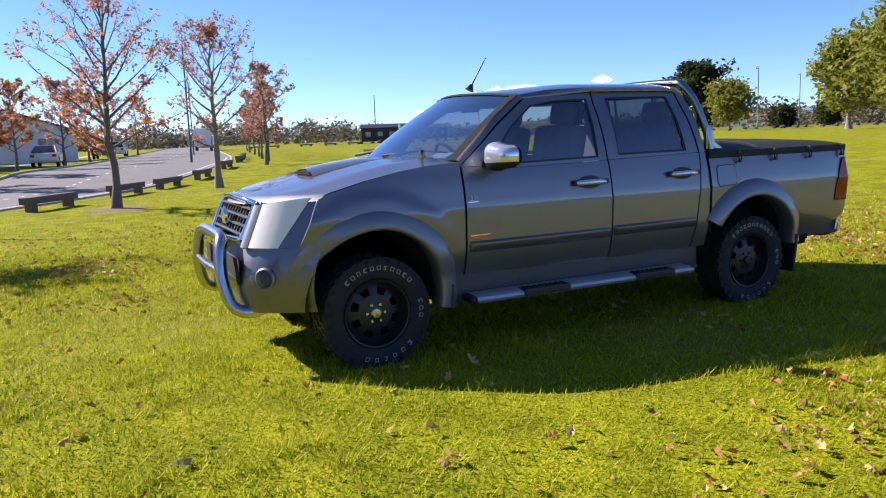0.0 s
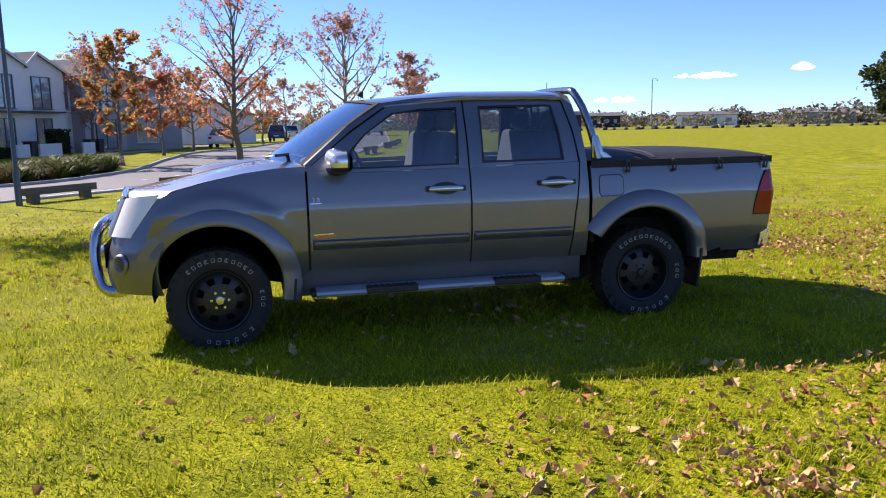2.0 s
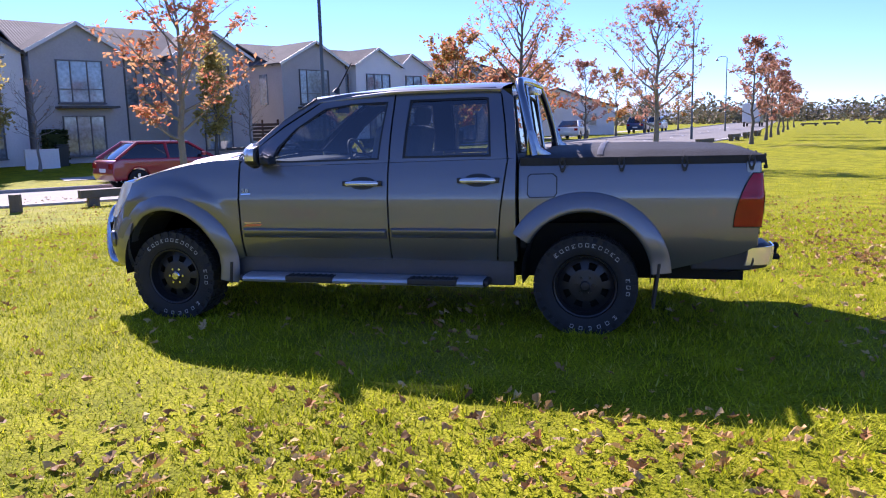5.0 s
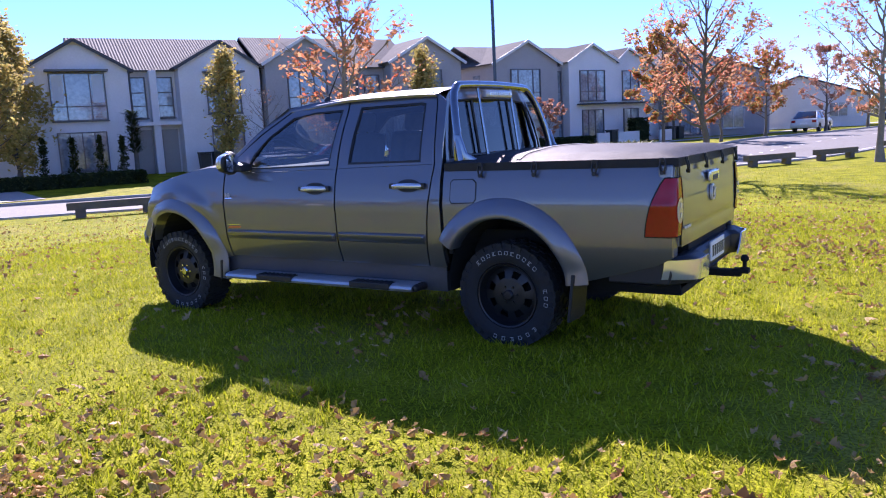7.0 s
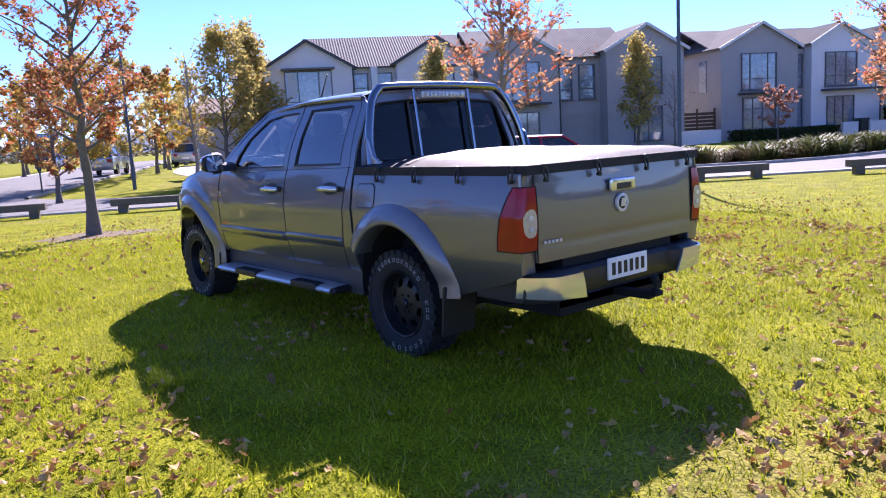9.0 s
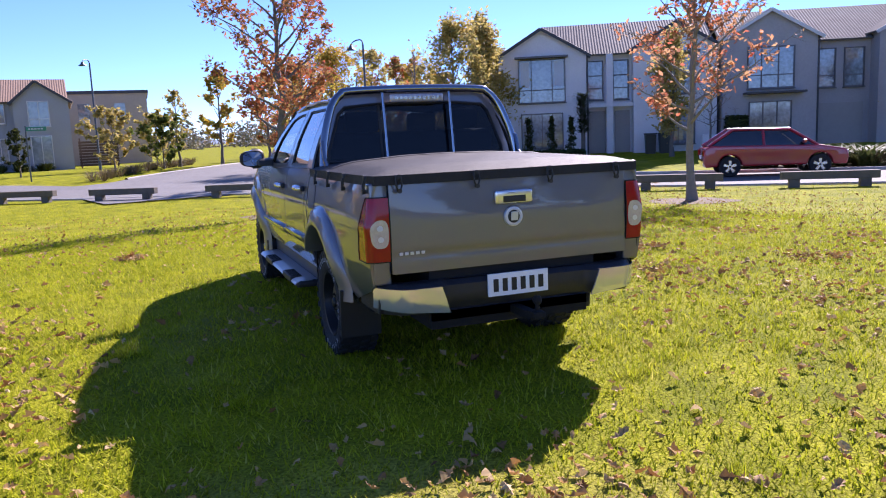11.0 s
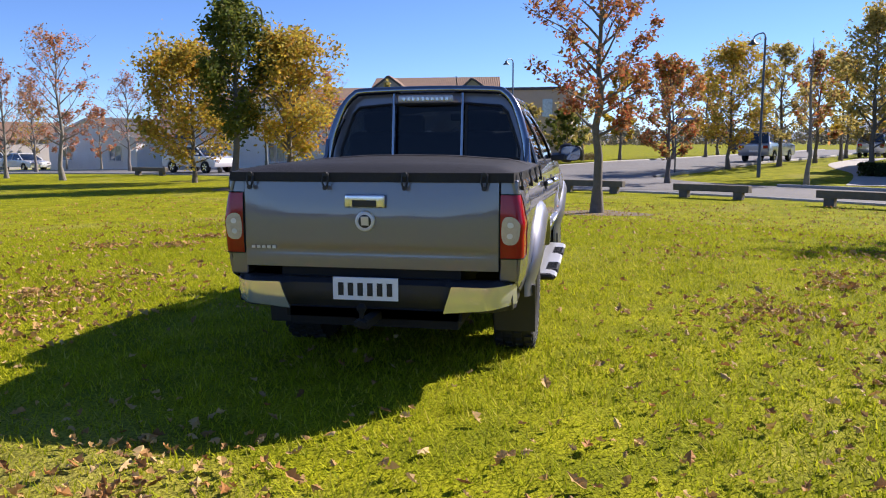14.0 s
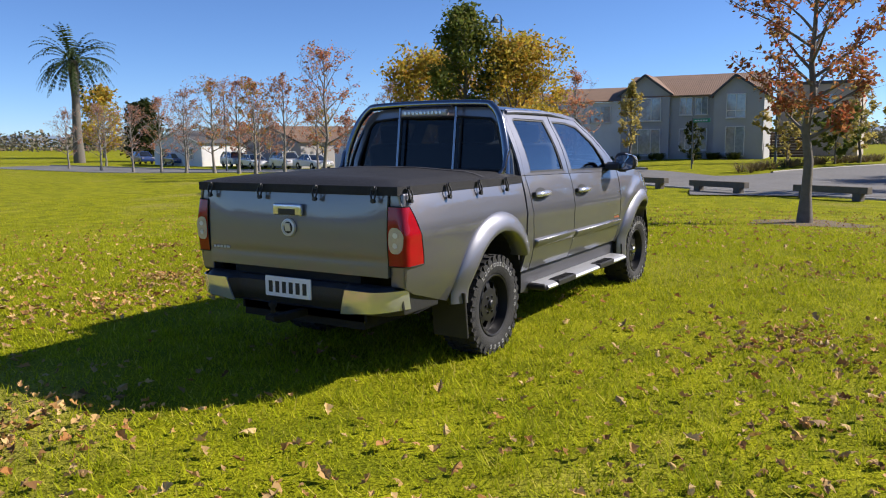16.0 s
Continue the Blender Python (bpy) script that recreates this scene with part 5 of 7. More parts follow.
    # tail lamp
    def lens(u, v, out=0.0, sd=sd):
        """The lamp's face, from its leading edge on the flank round to the tailgate."""
        xf = 2.440 + 0.018 * v + 0.092 * v ** 2.2
        z = 0.724 + 0.334 * v
        side = body_half_width(2.5, z) + 0.006
        xr = 2.614 + 0.010 * math.sin(math.pi * v)
        rad = 0.045
        if u < 0.5:
            x, y, nx, ny = xf + (xr - rad - xf) * u / 0.5, side, 0, 1
        elif u < 0.7:
            t = (u - 0.5) / 0.2 * math.pi / 2
            x, y, nx, ny = xr - rad + rad * math.sin(t), side - rad + rad * math.cos(t), math.sin(t), math.cos(t)
        else:
            x, y, nx, ny = xr, side - rad - (side - rad - 0.708) * (u - 0.7) / 0.3, 1, 0
        return (x + nx * out, sd * (y + ny * out), z)

    g = Geo()
    g.grid(lens, 30, 16)
    tl = g.make("tail_lamp", RED_LENS, truck, "red tail lamp with a clear reversing section", smooth=60)
    g = Geo()
    g.grid(lambda u, v: lens(0.80 + 0.165 * v * math.copysign(abs(math.cos(2 * math.pi * u)) ** 0.7, math.cos(2 * math.pi * u)), 0.44 + 0.22 * v * math.copysign(abs(math.sin(2 * math.pi * u)) ** 0.7, math.sin(2 * math.pi * u)), 0.004), 28, 6)
    g.make("reversing_lens", CLEAR_LENS, tl, smooth=60)
    for vv in (0.53, 0.36):
        g = Geo()
        g.grid(lambda u, v: lens(0.80 + 0.06 * v * math.cos(2 * math.pi * u), vv + 0.045 * v * math.sin(2 * math.pi * u), 0.007), 18, 2)
        g.make("bulb", BADGE_SILVER, tl, smooth=60)
    g = Geo()
    rim_pts = [lens(k / 20, 0.0) for k in range(21)] + [lens(1, k / 8) for k in range(1, 9)] + [lens(1 - k / 20, 1) for k in range(1, 21)] + [lens(0, 1 - k / 8) for k in range(1, 9)]
    g.tube(rim_pts, 0.0035, 6, cap=False)
    g.make("lamp_gasket", UNDER, tl, smooth=60)
    g = Geo()
    g.box((2.552, sd * 0.752, 0.865), (0.085, 0.096, 0.53))
    g.make("bed_corner_post", BODY, truck, bevel=0.012, seg=3, smooth=50)
for sd in (-1, 1):
    skin("badge_strip", [[(-0.925, 0.705), (-0.79, 0.71), (-0.77, 0.725), (-0.90, 0.722)]], sd, BADGE_ORANGE, truck, "small orange and chrome door badge", out=0.003, thick=0.003)
    skin("badge_bar", [[(-0.915, 0.729), (-0.78, 0.732), (-0.78, 0.737), (-0.915, 0.734)]], sd, CHROME, truck, out=0.003, thick=0.003)
    skin("badge_bar", [[(-0.93, 0.938), (-0.855, 0.94), (-0.855, 0.947), (-0.93, 0.945)]], sd, CHROME, truck, out=0.003, thick=0.003)
tx = bpy.data.curves.new("badge", "FONT")
tx.body, tx.size, tx.extrude = "3.0", 0.042, 0.002
tx.align_x = "CENTER"
ob = new("engine_badge", tx)
ob.matrix_basis = pose(-0.893, -0.844, 0.952, 90, 0, 0)
ob.parent = truck
tx.materials.append(BADGE_SILVER)

# infill of the windscreen pillars and dark backing behind the door frames
SCREEN_SIDE = [(-0.955, 1.195), (-0.66, 1.44), (-0.40, 1.606)]
BACK_UP = [(-0.955, 1.195), (-0.66, 1.435), (-0.40, 1.60), (-0.16, 1.632), (0.19, 1.644), (0.91, 1.642), (1.02, 1.58), (1.055, 1.40), (1.07, 1.17)]
BACK_LOW = [(-0.71, 1.165), (-0.53, 1.40), (-0.33, 1.535), (-0.12, 1.565), (0.145, 1.572), (0.83, 1.582), (0.865, 1.575), (0.89, 1.40), (0.905, 1.182)]
for sd in (-1, 1):
    skin("frame_backing", [[BACK_UP[i], BACK_UP[i + 1], BACK_LOW[i + 1], BACK_LOW[i]] for i in range(8)] + [[(0.115, 1.172), (0.285, 1.178), (0.305, 1.578), (0.145, 1.572)]], sd, UNDER, truck, step_x=0.3, step_z=0.2, out=-0.024, thick=0.004)

    def infill(u, v, sd=sd):
        k = 0 if u < 0.62 else 1
        t = u / 0.62 if k == 0 else (u - 0.62) / 0.38
        (xa, za), (xb, zb) = SCREEN_SIDE[k], SCREEN_SIDE[k + 1]
        x, z = xa + (xb - xa) * t, za + (zb - za) * t
        outer = Vector((x, sd * (body_half_width(x, z) - 0.008), z))
        b, q = Vector((-0.95, sd * 0.735, 1.197)), Vector((-0.405, sd * 0.60, 1.605))
        inner = b.lerp(q, u) + Vector((0, 0, 0.015 * math.sin(math.pi * u) + 0.002))
        return outer.lerp(inner, v) + Vector((-0.006, 0, 0.006)) * math.sin(math.pi * v)
    g = Geo()
    g.grid(infill, 16, 4)
    g.make("windscreen_pillar", RECESS_GREY, truck, smooth=60)

# fuel flap
skin("fuel_flap", [[(1.175, 0.915), (1.33, 0.92), (1.345, 0.94), (1.345, 1.04), (1.32, 1.062), (1.18, 1.06), (1.163, 1.045), (1.16, 0.935)]], -1, BODY, truck, out=0.004, thick=0.01)
skin("flap_gap", [[(1.17, 0.908), (1.335, 0.913), (1.352, 0.935), (1.352, 1.045), (1.325, 1.069), (1.175, 1.067), (1.156, 1.05), (1.153, 0.93)]], -1, BLACK_PLASTIC, truck, out=0.0015, thick=0.004)

# bonnet
HOOD = [(-0.95, 1.195), (-1.15, 1.188), (-1.35, 1.163), (-1.6, 1.115), (-1.8, 1.063), (-1.95, 1.03), (-2.1, 1.0), (-2.22, 0.965)]


def hood_edge(x):
    for (xa, za), (xb, zb) in zip(HOOD, HOOD[1:]):
        if x >= xb:
            return za + (zb - za) * (xa - x) / (xa - xb)
    return HOOD[-1][1]


def hood(u, v):
    s = 2 * v - 1
    y = 0.775 * s
    xr, xf = -0.965 - 0.20 * (1 - s * s), -2.205 + 0.34 * abs(s) ** 2.6
    x = xr + (xf - xr) * u
    y = s * (body_half_width(x, hood_edge(x) - 0.01) - 0.003)
    z = hood_edge(x) - 0.006 + 0.05 * (1 - abs(s) ** 2.2) + 0.006 * math.exp(-((abs(s) - 0.72) / 0.12) ** 2) - 0.03 * max(0, (u - 0.93) / 0.07) ** 2
    return (x, y, z)


g = Geo()
g.grid(hood, 24, 32)
g.make("bonnet", BODY, truck, smooth=40)


def scoop(u, v):
    s = 2 * v - 1
    x = -1.72 + 0.50 * u
    lift = 0.040 * (1 - u) ** 0.8 * (1 - abs(s) ** 3)
    base = hood_edge(x) + 0.05 * (1 - abs(s * 0.30) ** 2.4)
    return (x, 0.215 * s, base + lift - 0.004)


g = Geo()
g.grid(scoop, 10, 14)
sc = g.make("bonnet_scoop", BODY, truck, smooth=50)
g = Geo()
zb = hood_edge(-1.72) + 0.05
g.grid(lambda u, v: (-1.712, 0.20 * (2 * u - 1), zb - 0.012 + v * (0.002 + 0.040 * (1 - abs(2 * u - 1) ** 3))), 12, 2)
g.make("scoop_mouth", UNDER, sc)
for k in (0.15, 0.45):
    g = Geo()
    g.box((-1.72, 0, zb + 0.040 * k), (0.008, 0.34 - 0.1 * k, 0.006))
    g.make("scoop_slat", BLACK_PLASTIC, sc)

# windscreen, cowl and wipers


def screen(u, v):
    s = 2 * v - 1
    b = Vector((-1.205 + 0.255 * s * s, 0.735 * s, 1.222 - 0.025 * s * s))
    t = Vector((-0.555 + 0.15 * s * s, 0.60 * s, 1.640 - 0.035 * s * s))
    p = b.lerp(t, u)
    p.z += 0.015 * math.sin(math.pi * u)
    return p


g = Geo()
g.grid(screen, 10, 20)
g.make("windscreen", SCREEN_GLASS, truck, "raked clear windscreen", smooth=60)
g = Geo()
for s0, s1 in ((0.0, 0.035), (0.965, 1.0)):
    g.grid(lambda u, v, s0=s0, s1=s1: Vector(screen(u, s0 + (s1 - s0) * v)) + Vector((-0.003, 0, 0.003)), 10, 1)
g.grid(lambda u, v: Vector(screen(0.965 + 0.035 * u, v)) + Vector((-0.003, 0, 0.004)), 1, 20)
g.make("windscreen_seal", UNDER, truck)
g = Geo()
g.grid(lambda u, v: Vector(hood(0, v)).lerp(Vector(screen(0.03, v)), u) - Vector((0, 0, 0.012 * math.sin(math.pi * u) + 0.004)), 4, 20)
g.make("cowl", BLACK_PLASTIC, truck, smooth=60)
for y0, y1, x0, x1 in ((-0.12, -0.62, -1.19, -0.98), (0.50, -0.02, -1.16, -1.14)):
    g = Geo()
    g.tube([(x0, y0, 1.232), ((x0 + x1) / 2 + 0.05, (y0 + y1) / 2, 1.262), (x1 + 0.03, y1, 1.25)], [0.012, 0.008, 0.006], 6)
    g.box(((x0 + x1) / 2 + 0.06, (y0 + y1) / 2, 1.262), (0.02, 0.55, 0.02), math.atan2(x1 - x0, -(y1 - y0)) * -1 if x1 > x0 else 0)
    g.make("wiper", BLACK_PLASTIC, truck)

# roof


def roof(u, v):
    s = 2 * v - 1
    xf, xb = -0.565 + 0.165 * s * s, 1.0 - 0.05 * s * s
    x = xf + (xb - xf) * u
    ze = 1.60 + 0.05 * min(1, (x + 0.42) / 0.6) if x < 0.18 else 1.65
    ze -= 0.012 * max(0, (x - 0.7) / 0.3) ** 2
    w = 0.575 + 0.012 * min(1, max(0, (x + 0.4) / 0.6))
    return (x, w * s, ze + 0.052 * (1 - abs(s) ** 2.6) - 0.008 * max(0, abs(s) - 0.9) / 0.1)


g = Geo()
g.grid(roof, 20, 24)
g.make("roof", BODY, truck, smooth=50)
for sd in (-1, 1):
    g = Geo()
    g.tube([Vector(roof(i / 12, 0.5 + sd * 0.5)) + Vector((0, sd * 0.008, -0.010)) for i in range(13)], 0.014, 6)
    g.make("roof_rail_trim", BODY, truck, smooth=60)
# inner roof lining
g = Geo()
g.grid(lambda u, v: Vector(roof(0.03 + 0.94 * u, 0.03 + 0.94 * v)) - Vector((0, 0, 0.04)), 6, 6)
g.make("headlining", DASH, truck)

# aerial
g = Geo()
g.tube([(-0.47, -0.05, 1.672), (-0.45, -0.05, 1.71)], [0.032, 0.012], 10)
aer = g.make("aerial_base", BLACK_PLASTIC, truck, smooth=50)
g = Geo()
g.tube([(-0.455, -0.05, 1.70), (-0.33, -0.05, 1.90)], [0.007, 0.004], 6)
g.make("aerial_whip", BLACK_PLASTIC, aer)

# back of the cab
RW_OUT = [(-0.735, 1.10), (0.735, 1.10), (0.71, 1.28), (0.60, 1.60), (0.55, 1.645), (0.3, 1.69), (-0.3, 1.69), (-0.55, 1.645), (-0.60, 1.60), (-0.71, 1.28)]
RW_IN = [(-0.66, 1.205), (0.66, 1.205), (0.655, 1.27), (0.565, 1.53), (0.52, 1.575), (0.28, 1.595), (-0.28, 1.595), (-0.52, 1.575), (-0.565, 1.53), (-0.655, 1.27)]


def back_x(z):
    return 1.085 - 0.14 * max(0, z - 1.15)


g = Geo()
for q in ring_polys(RW_OUT, RW_IN):
    g.add([(back_x(z), y, z) for y, z in q], [(0, 1, 2, 3)])
g.make("cab_back", BODY, truck, smooth=40, weld=True)
g = Geo()
g.add([(back_x(z) + 0.002, y, z) for y, z in RW_IN], [tuple(range(len(RW_IN)))])
g.make("rear_window", REAR_GLASS, truck, "dark tinted rear window")
g = Geo()
g.tube([(back_x(z) + 0.006, y, z) for y, z in RW_IN + RW_IN[:1]], 0.011, 6, cap=False)
g.make("rear_window_seal", BLACK_PLASTIC, truck, smooth=60)
for y in (-0.27, 0.27):
    g = Geo()
    g.tube([(back_x(1.21) + 0.004, y, 1.21), (back_x(1.59) + 0.004, y, 1.59)], 0.010, 6)
    g.make("rear_window_divider", BLACK_PLASTIC, truck)

# bed, tailgate and tonneau
g = Geo()
g.box((1.85, 0, 0.62), (1.5, 1.0, 0.16))
g.box((1.12, 0, 0.85), (0.03, 1.58, 0.56))
g.make("bed_floor", UNDER, truck)
g = Geo()


def gate(u, v):
    z = 0.655 + 0.475 * v
    y = 0.702 * (2 * u - 1)
    bulge = 0.012 - 0.045 * max(0, v - 0.52) ** 1.3 - 0.012 * max(0, 0.30 - v) - 0.005 * math.exp(-((v - 0.19) / 0.035) ** 2)
    return (2.608 + bulge * (1 - 0.35 * abs(2 * u - 1) ** 6), y, z)


g.grid(gate, 30, 26)
gt = g.make("tailgate", BODY, truck, smooth=50)
g = Geo()
g.box((2.585, 0, 0.892), (0.035, 1.404, 0.475))
g.make("tailgate_frame", BODY, gt, bevel=0.008)
g = Geo()
g.box((2.632, -0.01, 1.018), (0.026, 0.222, 0.072))
hd = g.make("tailgate_handle", BRIGHT_TRIM, gt, "chrome tailgate handle", bevel=0.012, seg=3, smooth=50)
g = Geo()
g.box((2.642, -0.01, 1.006), (0.012, 0.135, 0.036))
g.make("handle_recess", BLACK_PLASTIC, hd, bevel=0.005)
g = Geo()
g.lathe([(0.0, 0.014), (0.040, 0.012), (0.043, 0.016), (0.052, 0.014), (0.055, 0.0)], 32, 0, pose(2.622, -0.012, 0.910, 0, 0, -90))
em = g.make("tailgate_emblem", BADGE_SILVER, gt, "round chrome emblem", smooth=40)
g = Geo()
g.lathe([(0.0, 0.0165), (0.030, 0.015), (0.036, 0.012)], 24, 0, pose(2.622, -0.012, 0.910, 0, 0, -90))
g.make("emblem_field", BLACK_PLASTIC, em, smooth=40)
g = Geo()
g.box((2.6395, -0.010, 0.912), (0.006, 0.042, 0.050), 0, 0, 0.2)
g.make("emblem_shape", BADGE_SILVER, em, bevel=0.004)
for i in range(5):
    g = Geo()
    g.box((2.6215, -0.655 + 0.030 * i, 0.760), (0.005, 0.020, 0.016))
    g.make("model_badge", BADGE_SILVER, gt, bevel=0.002)


def tonneau(u, v):
    s = 2 * v - 1
    x = 1.105 + 1.515 * u
    e = min(1, 9 * min(u, 1 - u, (1 - abs(s)) / 2 * 1.1))
    e = e * (2 - e)
    y = (body_half_width(x, 1.13) + 0.007) * s
    dome = 0.045 * (1 - s * s) * math.sin(math.pi * min(1, 0.12 + u * 0.80))
    sag = 0.004 * noise.noise((x * 5, s * 4, 0)) + 0.006 * math.exp(-((x - 1.62) / 0.02) ** 2)
    return (x, y, 1.168 + 0.026 * e + dome * e + sag * e)


g = Geo()
g.grid(tonneau, 44, 36)
tn = g.make("tonneau_cover", VINYL, truck, "black vinyl tonneau cover laced over the bed", smooth=60)
g = Geo()
rim = [tonneau(i / 30, 0) for i in range(31)] + [tonneau(1, j / 20) for j in range(1, 21)] + [tonneau(1 - i / 30, 1) for i in range(1, 31)]
for i, (a, b) in enumerate(zip(rim, rim[1:])):
    g.add([a, b, (b[0], b[1], 1.118), (a[0], a[1], 1.118)], [(0, 1, 2, 3)])
g.make("tonneau_skirt", VINYL, tn, weld=True, solid=0.006, smooth=50)
for x0, x1 in ((1.60, 1.64),):
    g = Geo()
    g.grid(lambda u, v: Vector(tonneau((x0 + (x1 - x0) * u - 1.105) / 1.515, 0.02 + 0.96 * v)) + Vector((0, 0, 0.004)), 2, 24)
    g.make("tonneau_seam", STITCH, tn, smooth=60)


def lace(x, y, out):
    """A loop of cord over a knob at the cover's edge."""
    o = Vector(out)
    side = Vector((-o.y, o.x, 0))
    c = Vector((x, y, 0)) + o * 0.012
    g = Geo()
    pts = [c + side * 0.013 + Vector((0, 0, 1.165)), c + side * 0.016 + o * 0.012 + Vector((0, 0, 1.12)), c + side * 0.006 + o * 0.014 + Vector((0, 0, 1.085)), c - side * 0.006 + o * 0.014 + Vector((0, 0, 1.085)), c - side * 0.016 + o * 0.012 + Vector((0, 0, 1.12)), c - side * 0.013 + Vector((0, 0, 1.165))]
    g.tube(pts, 0.0055, 6)
    g.tube([c + Vector((0, 0, 1.088)), c + o * 0.022 + Vector((0, 0, 1.088))], [0.011, 0.013], 8)
    g.tube([c + Vector((0, 0, 1.160)), c + o * 0.012 + Vector((0, 0, 1.160))], [0.013, 0.013], 8)
    g.make("lace_loop", BLACK_PLASTIC, tn, smooth=60)


for sd in (-1, 1):
    for x in (1.385, 1.76, 2.145, 2.54):
        lace(x, sd * (body_half_width(x, 1.11) + 0.004), (0, sd, 0))
for y in (-0.655, -0.225, 0.21, 0.63):
    lace(2.618, y, (1, 0, 0))

# sports bar behind the cab
g = Geo()
hoop = [(1.19, -0.725, 1.17), (1.155, -0.70, 1.35), (1.11, -0.645, 1.53), (1.085, -0.605, 1.605), (1.07, -0.55, 1.66), (1.065, -0.47, 1.685), (1.065, 0, 1.695), (1.065, 0.47, 1.685), (1.07, 0.55, 1.66), (1.085, 0.605, 1.605), (1.11, 0.645, 1.53), (1.155, 0.70, 1.35), (1.19, 0.725, 1.17)]
g.tube(smooth_line([Vector(q) for q in hoop], 4), 0.028, 14)
sb = g.make("sports_bar", BAR_STEEL, truck, "polished tubular sports bar behind the cab", smooth=60)
for sd in (-1, 1):
    g = Geo()
    g.prism([(1.14, 1.175), (1.31, 1.175), (1.305, 1.19), (1.23, 1.235), (1.19, 1.35), (1.14, 1.36)], sd * 0.732, sd * 0.706)
    g.make("foot_gusset", BAR_STEEL, sb, bevel=0.008, smooth=40)
    g = Geo()
    g.tube([(1.068, sd * 0.25, 1.69), (1.135, sd * 0.25, 1.19)], 0.011, 8)
    g.make("upright_rod", BAR_STEEL, sb, smooth=60)
g = Geo()
g.box((1.10, -0.01, 1.628), (0.05, 0.40, 0.055))
lm = g.make("brake_lamp", CLEAR_LENS, sb, "clear high brake lamp", bevel=0.015, seg=3, smooth=50)
for k in range(10):
    g = Geo()
    g.box((1.127, -0.165 + 0.0345 * k, 1.628), (0.006, 0.018, 0.02))
    g.make("led", ALLOY, lm)

# rear bumper
def bumper(u, v):
    s = 2 * u - 1
    y = 0.775 * s
    wrap = 0.16 * max(0, (abs(s) - 0.80) / 0.20) ** 2
    prof = [(2.58, 0.605), (2.66, 0.603), (2.70, 0.575), (2.70, 0.50), (2.675, 0.445), (2.60, 0.43), (2.45, 0.44)]
    k = v * (len(prof) - 1)
    i = min(len(prof) - 2, int(k))
    x, z = [prof[i][j] + (prof[i + 1][j] - prof[i][j]) * (k - i) for j in (0, 1)]
    if abs(s) < 0.60 and 0.1 < v < 0.75:
        x -= 0.05 * min(1, (0.60 - abs(s)) / 0.05)
    return (x - wrap, y, z)


g = Geo()
g.grid(bumper, 60, 12)
bp = g.make("rear_bumper", BLACK_PLASTIC, truck, "black step bumper with chrome corners", smooth=40)
for sd in (-1, 1):
    g = Geo()

    def corner(u, v, sd=sd):
        a = 0.5 + sd * (0.30 + 0.205 * u - 0.03 * v * (1 - u))
        p = Vector(bumper(min(1, max(0, a)), 0.20 + 0.50 * v))
        s = abs(2 * a - 1)
        p.x = 2.714 - 0.16 * max(0, (s - 0.80) / 0.20) ** 2 - 0.016 * v ** 2
        p.y = sd * 0.775 * s * 1.012
        p.z = 0.585 - 0.145 * v + 0.035 * u * v
        return p
    g.grid(corner, 14, 6)
    g.make("chrome_corner", BRIGHT_TRIM, bp, "chrome bumper corner", smooth=60, solid=0.01)
    g = Geo()
    g.prism([(2.2, 0.44), (2.56, 0.44), (2.58, 0.50), (2.56, 0.60), (2.2, 0.60)], sd * 0.70, sd * 0.775)
    g.make("bumper_end", BLACK_PLASTIC, bp, bevel=0.01)
g = Geo()
g.box((2.655, -0.008, 0.549), (0.012, 0.362, 0.124))
pl = g.make("number_plate", PLATE_WHITE, truck, "white number plate with black bars", bevel=0.004)
for i in range(6):
    g = Geo()
    g.box((2.662, -0.143 + 0.054 * i, 0.547), (0.003, 0.030, 0.070))
    g.make("plate_bar", INK, pl)
# tow bar
g = Geo()
g.box((2.60, 0.02, 0.385), (0.40, 0.06, 0.045))
g.box((2.80, 0.02, 0.40), (0.10, 0.07, 0.03))
tb = g.make("tow_bar", UNDER, truck, bevel=0.006)
g = Geo()
g.lathe([(0.0, 0.10), (0.015, 0.097), (0.025, 0.08), (0.025, 0.065), (0.013, 0.05), (0.013, 0.02), (0.03, 0.015), (0.03, 0.0)], 16, 0, pose(2.82, 0.02, 0.405, 90, 0, 0))
g.make("tow_ball", UNDER, tb, smooth=50)
g = Geo()
g.box((2.5, 0, 0.40), (0.10, 1.0, 0.07))
g.make("tow_beam", UNDER, tb)

# front: bumper, headlamps, grille, nudge bar


def nose_plan(s):
    """The plan of the nose, s from -1 (left) to 1."""
    a = abs(s)
    return -2.325 + 0.055 * a ** 2 + 0.33 * max(0, (a - 0.55) / 0.45) ** 2.2, math.copysign(0.80 * (a ** 0.95), s)


def front_bumper(u, v):
    x, y = nose_plan(2 * u - 1)
    z = 0.365 + 0.385 * v
    x += 0.06 * (1 - math.sin(math.pi * min(1, 0.12 + 0.8 * v))) + 0.03 * v
    y *= 1 - 0.06 * (1 - v) ** 3
    return (x, y, z)


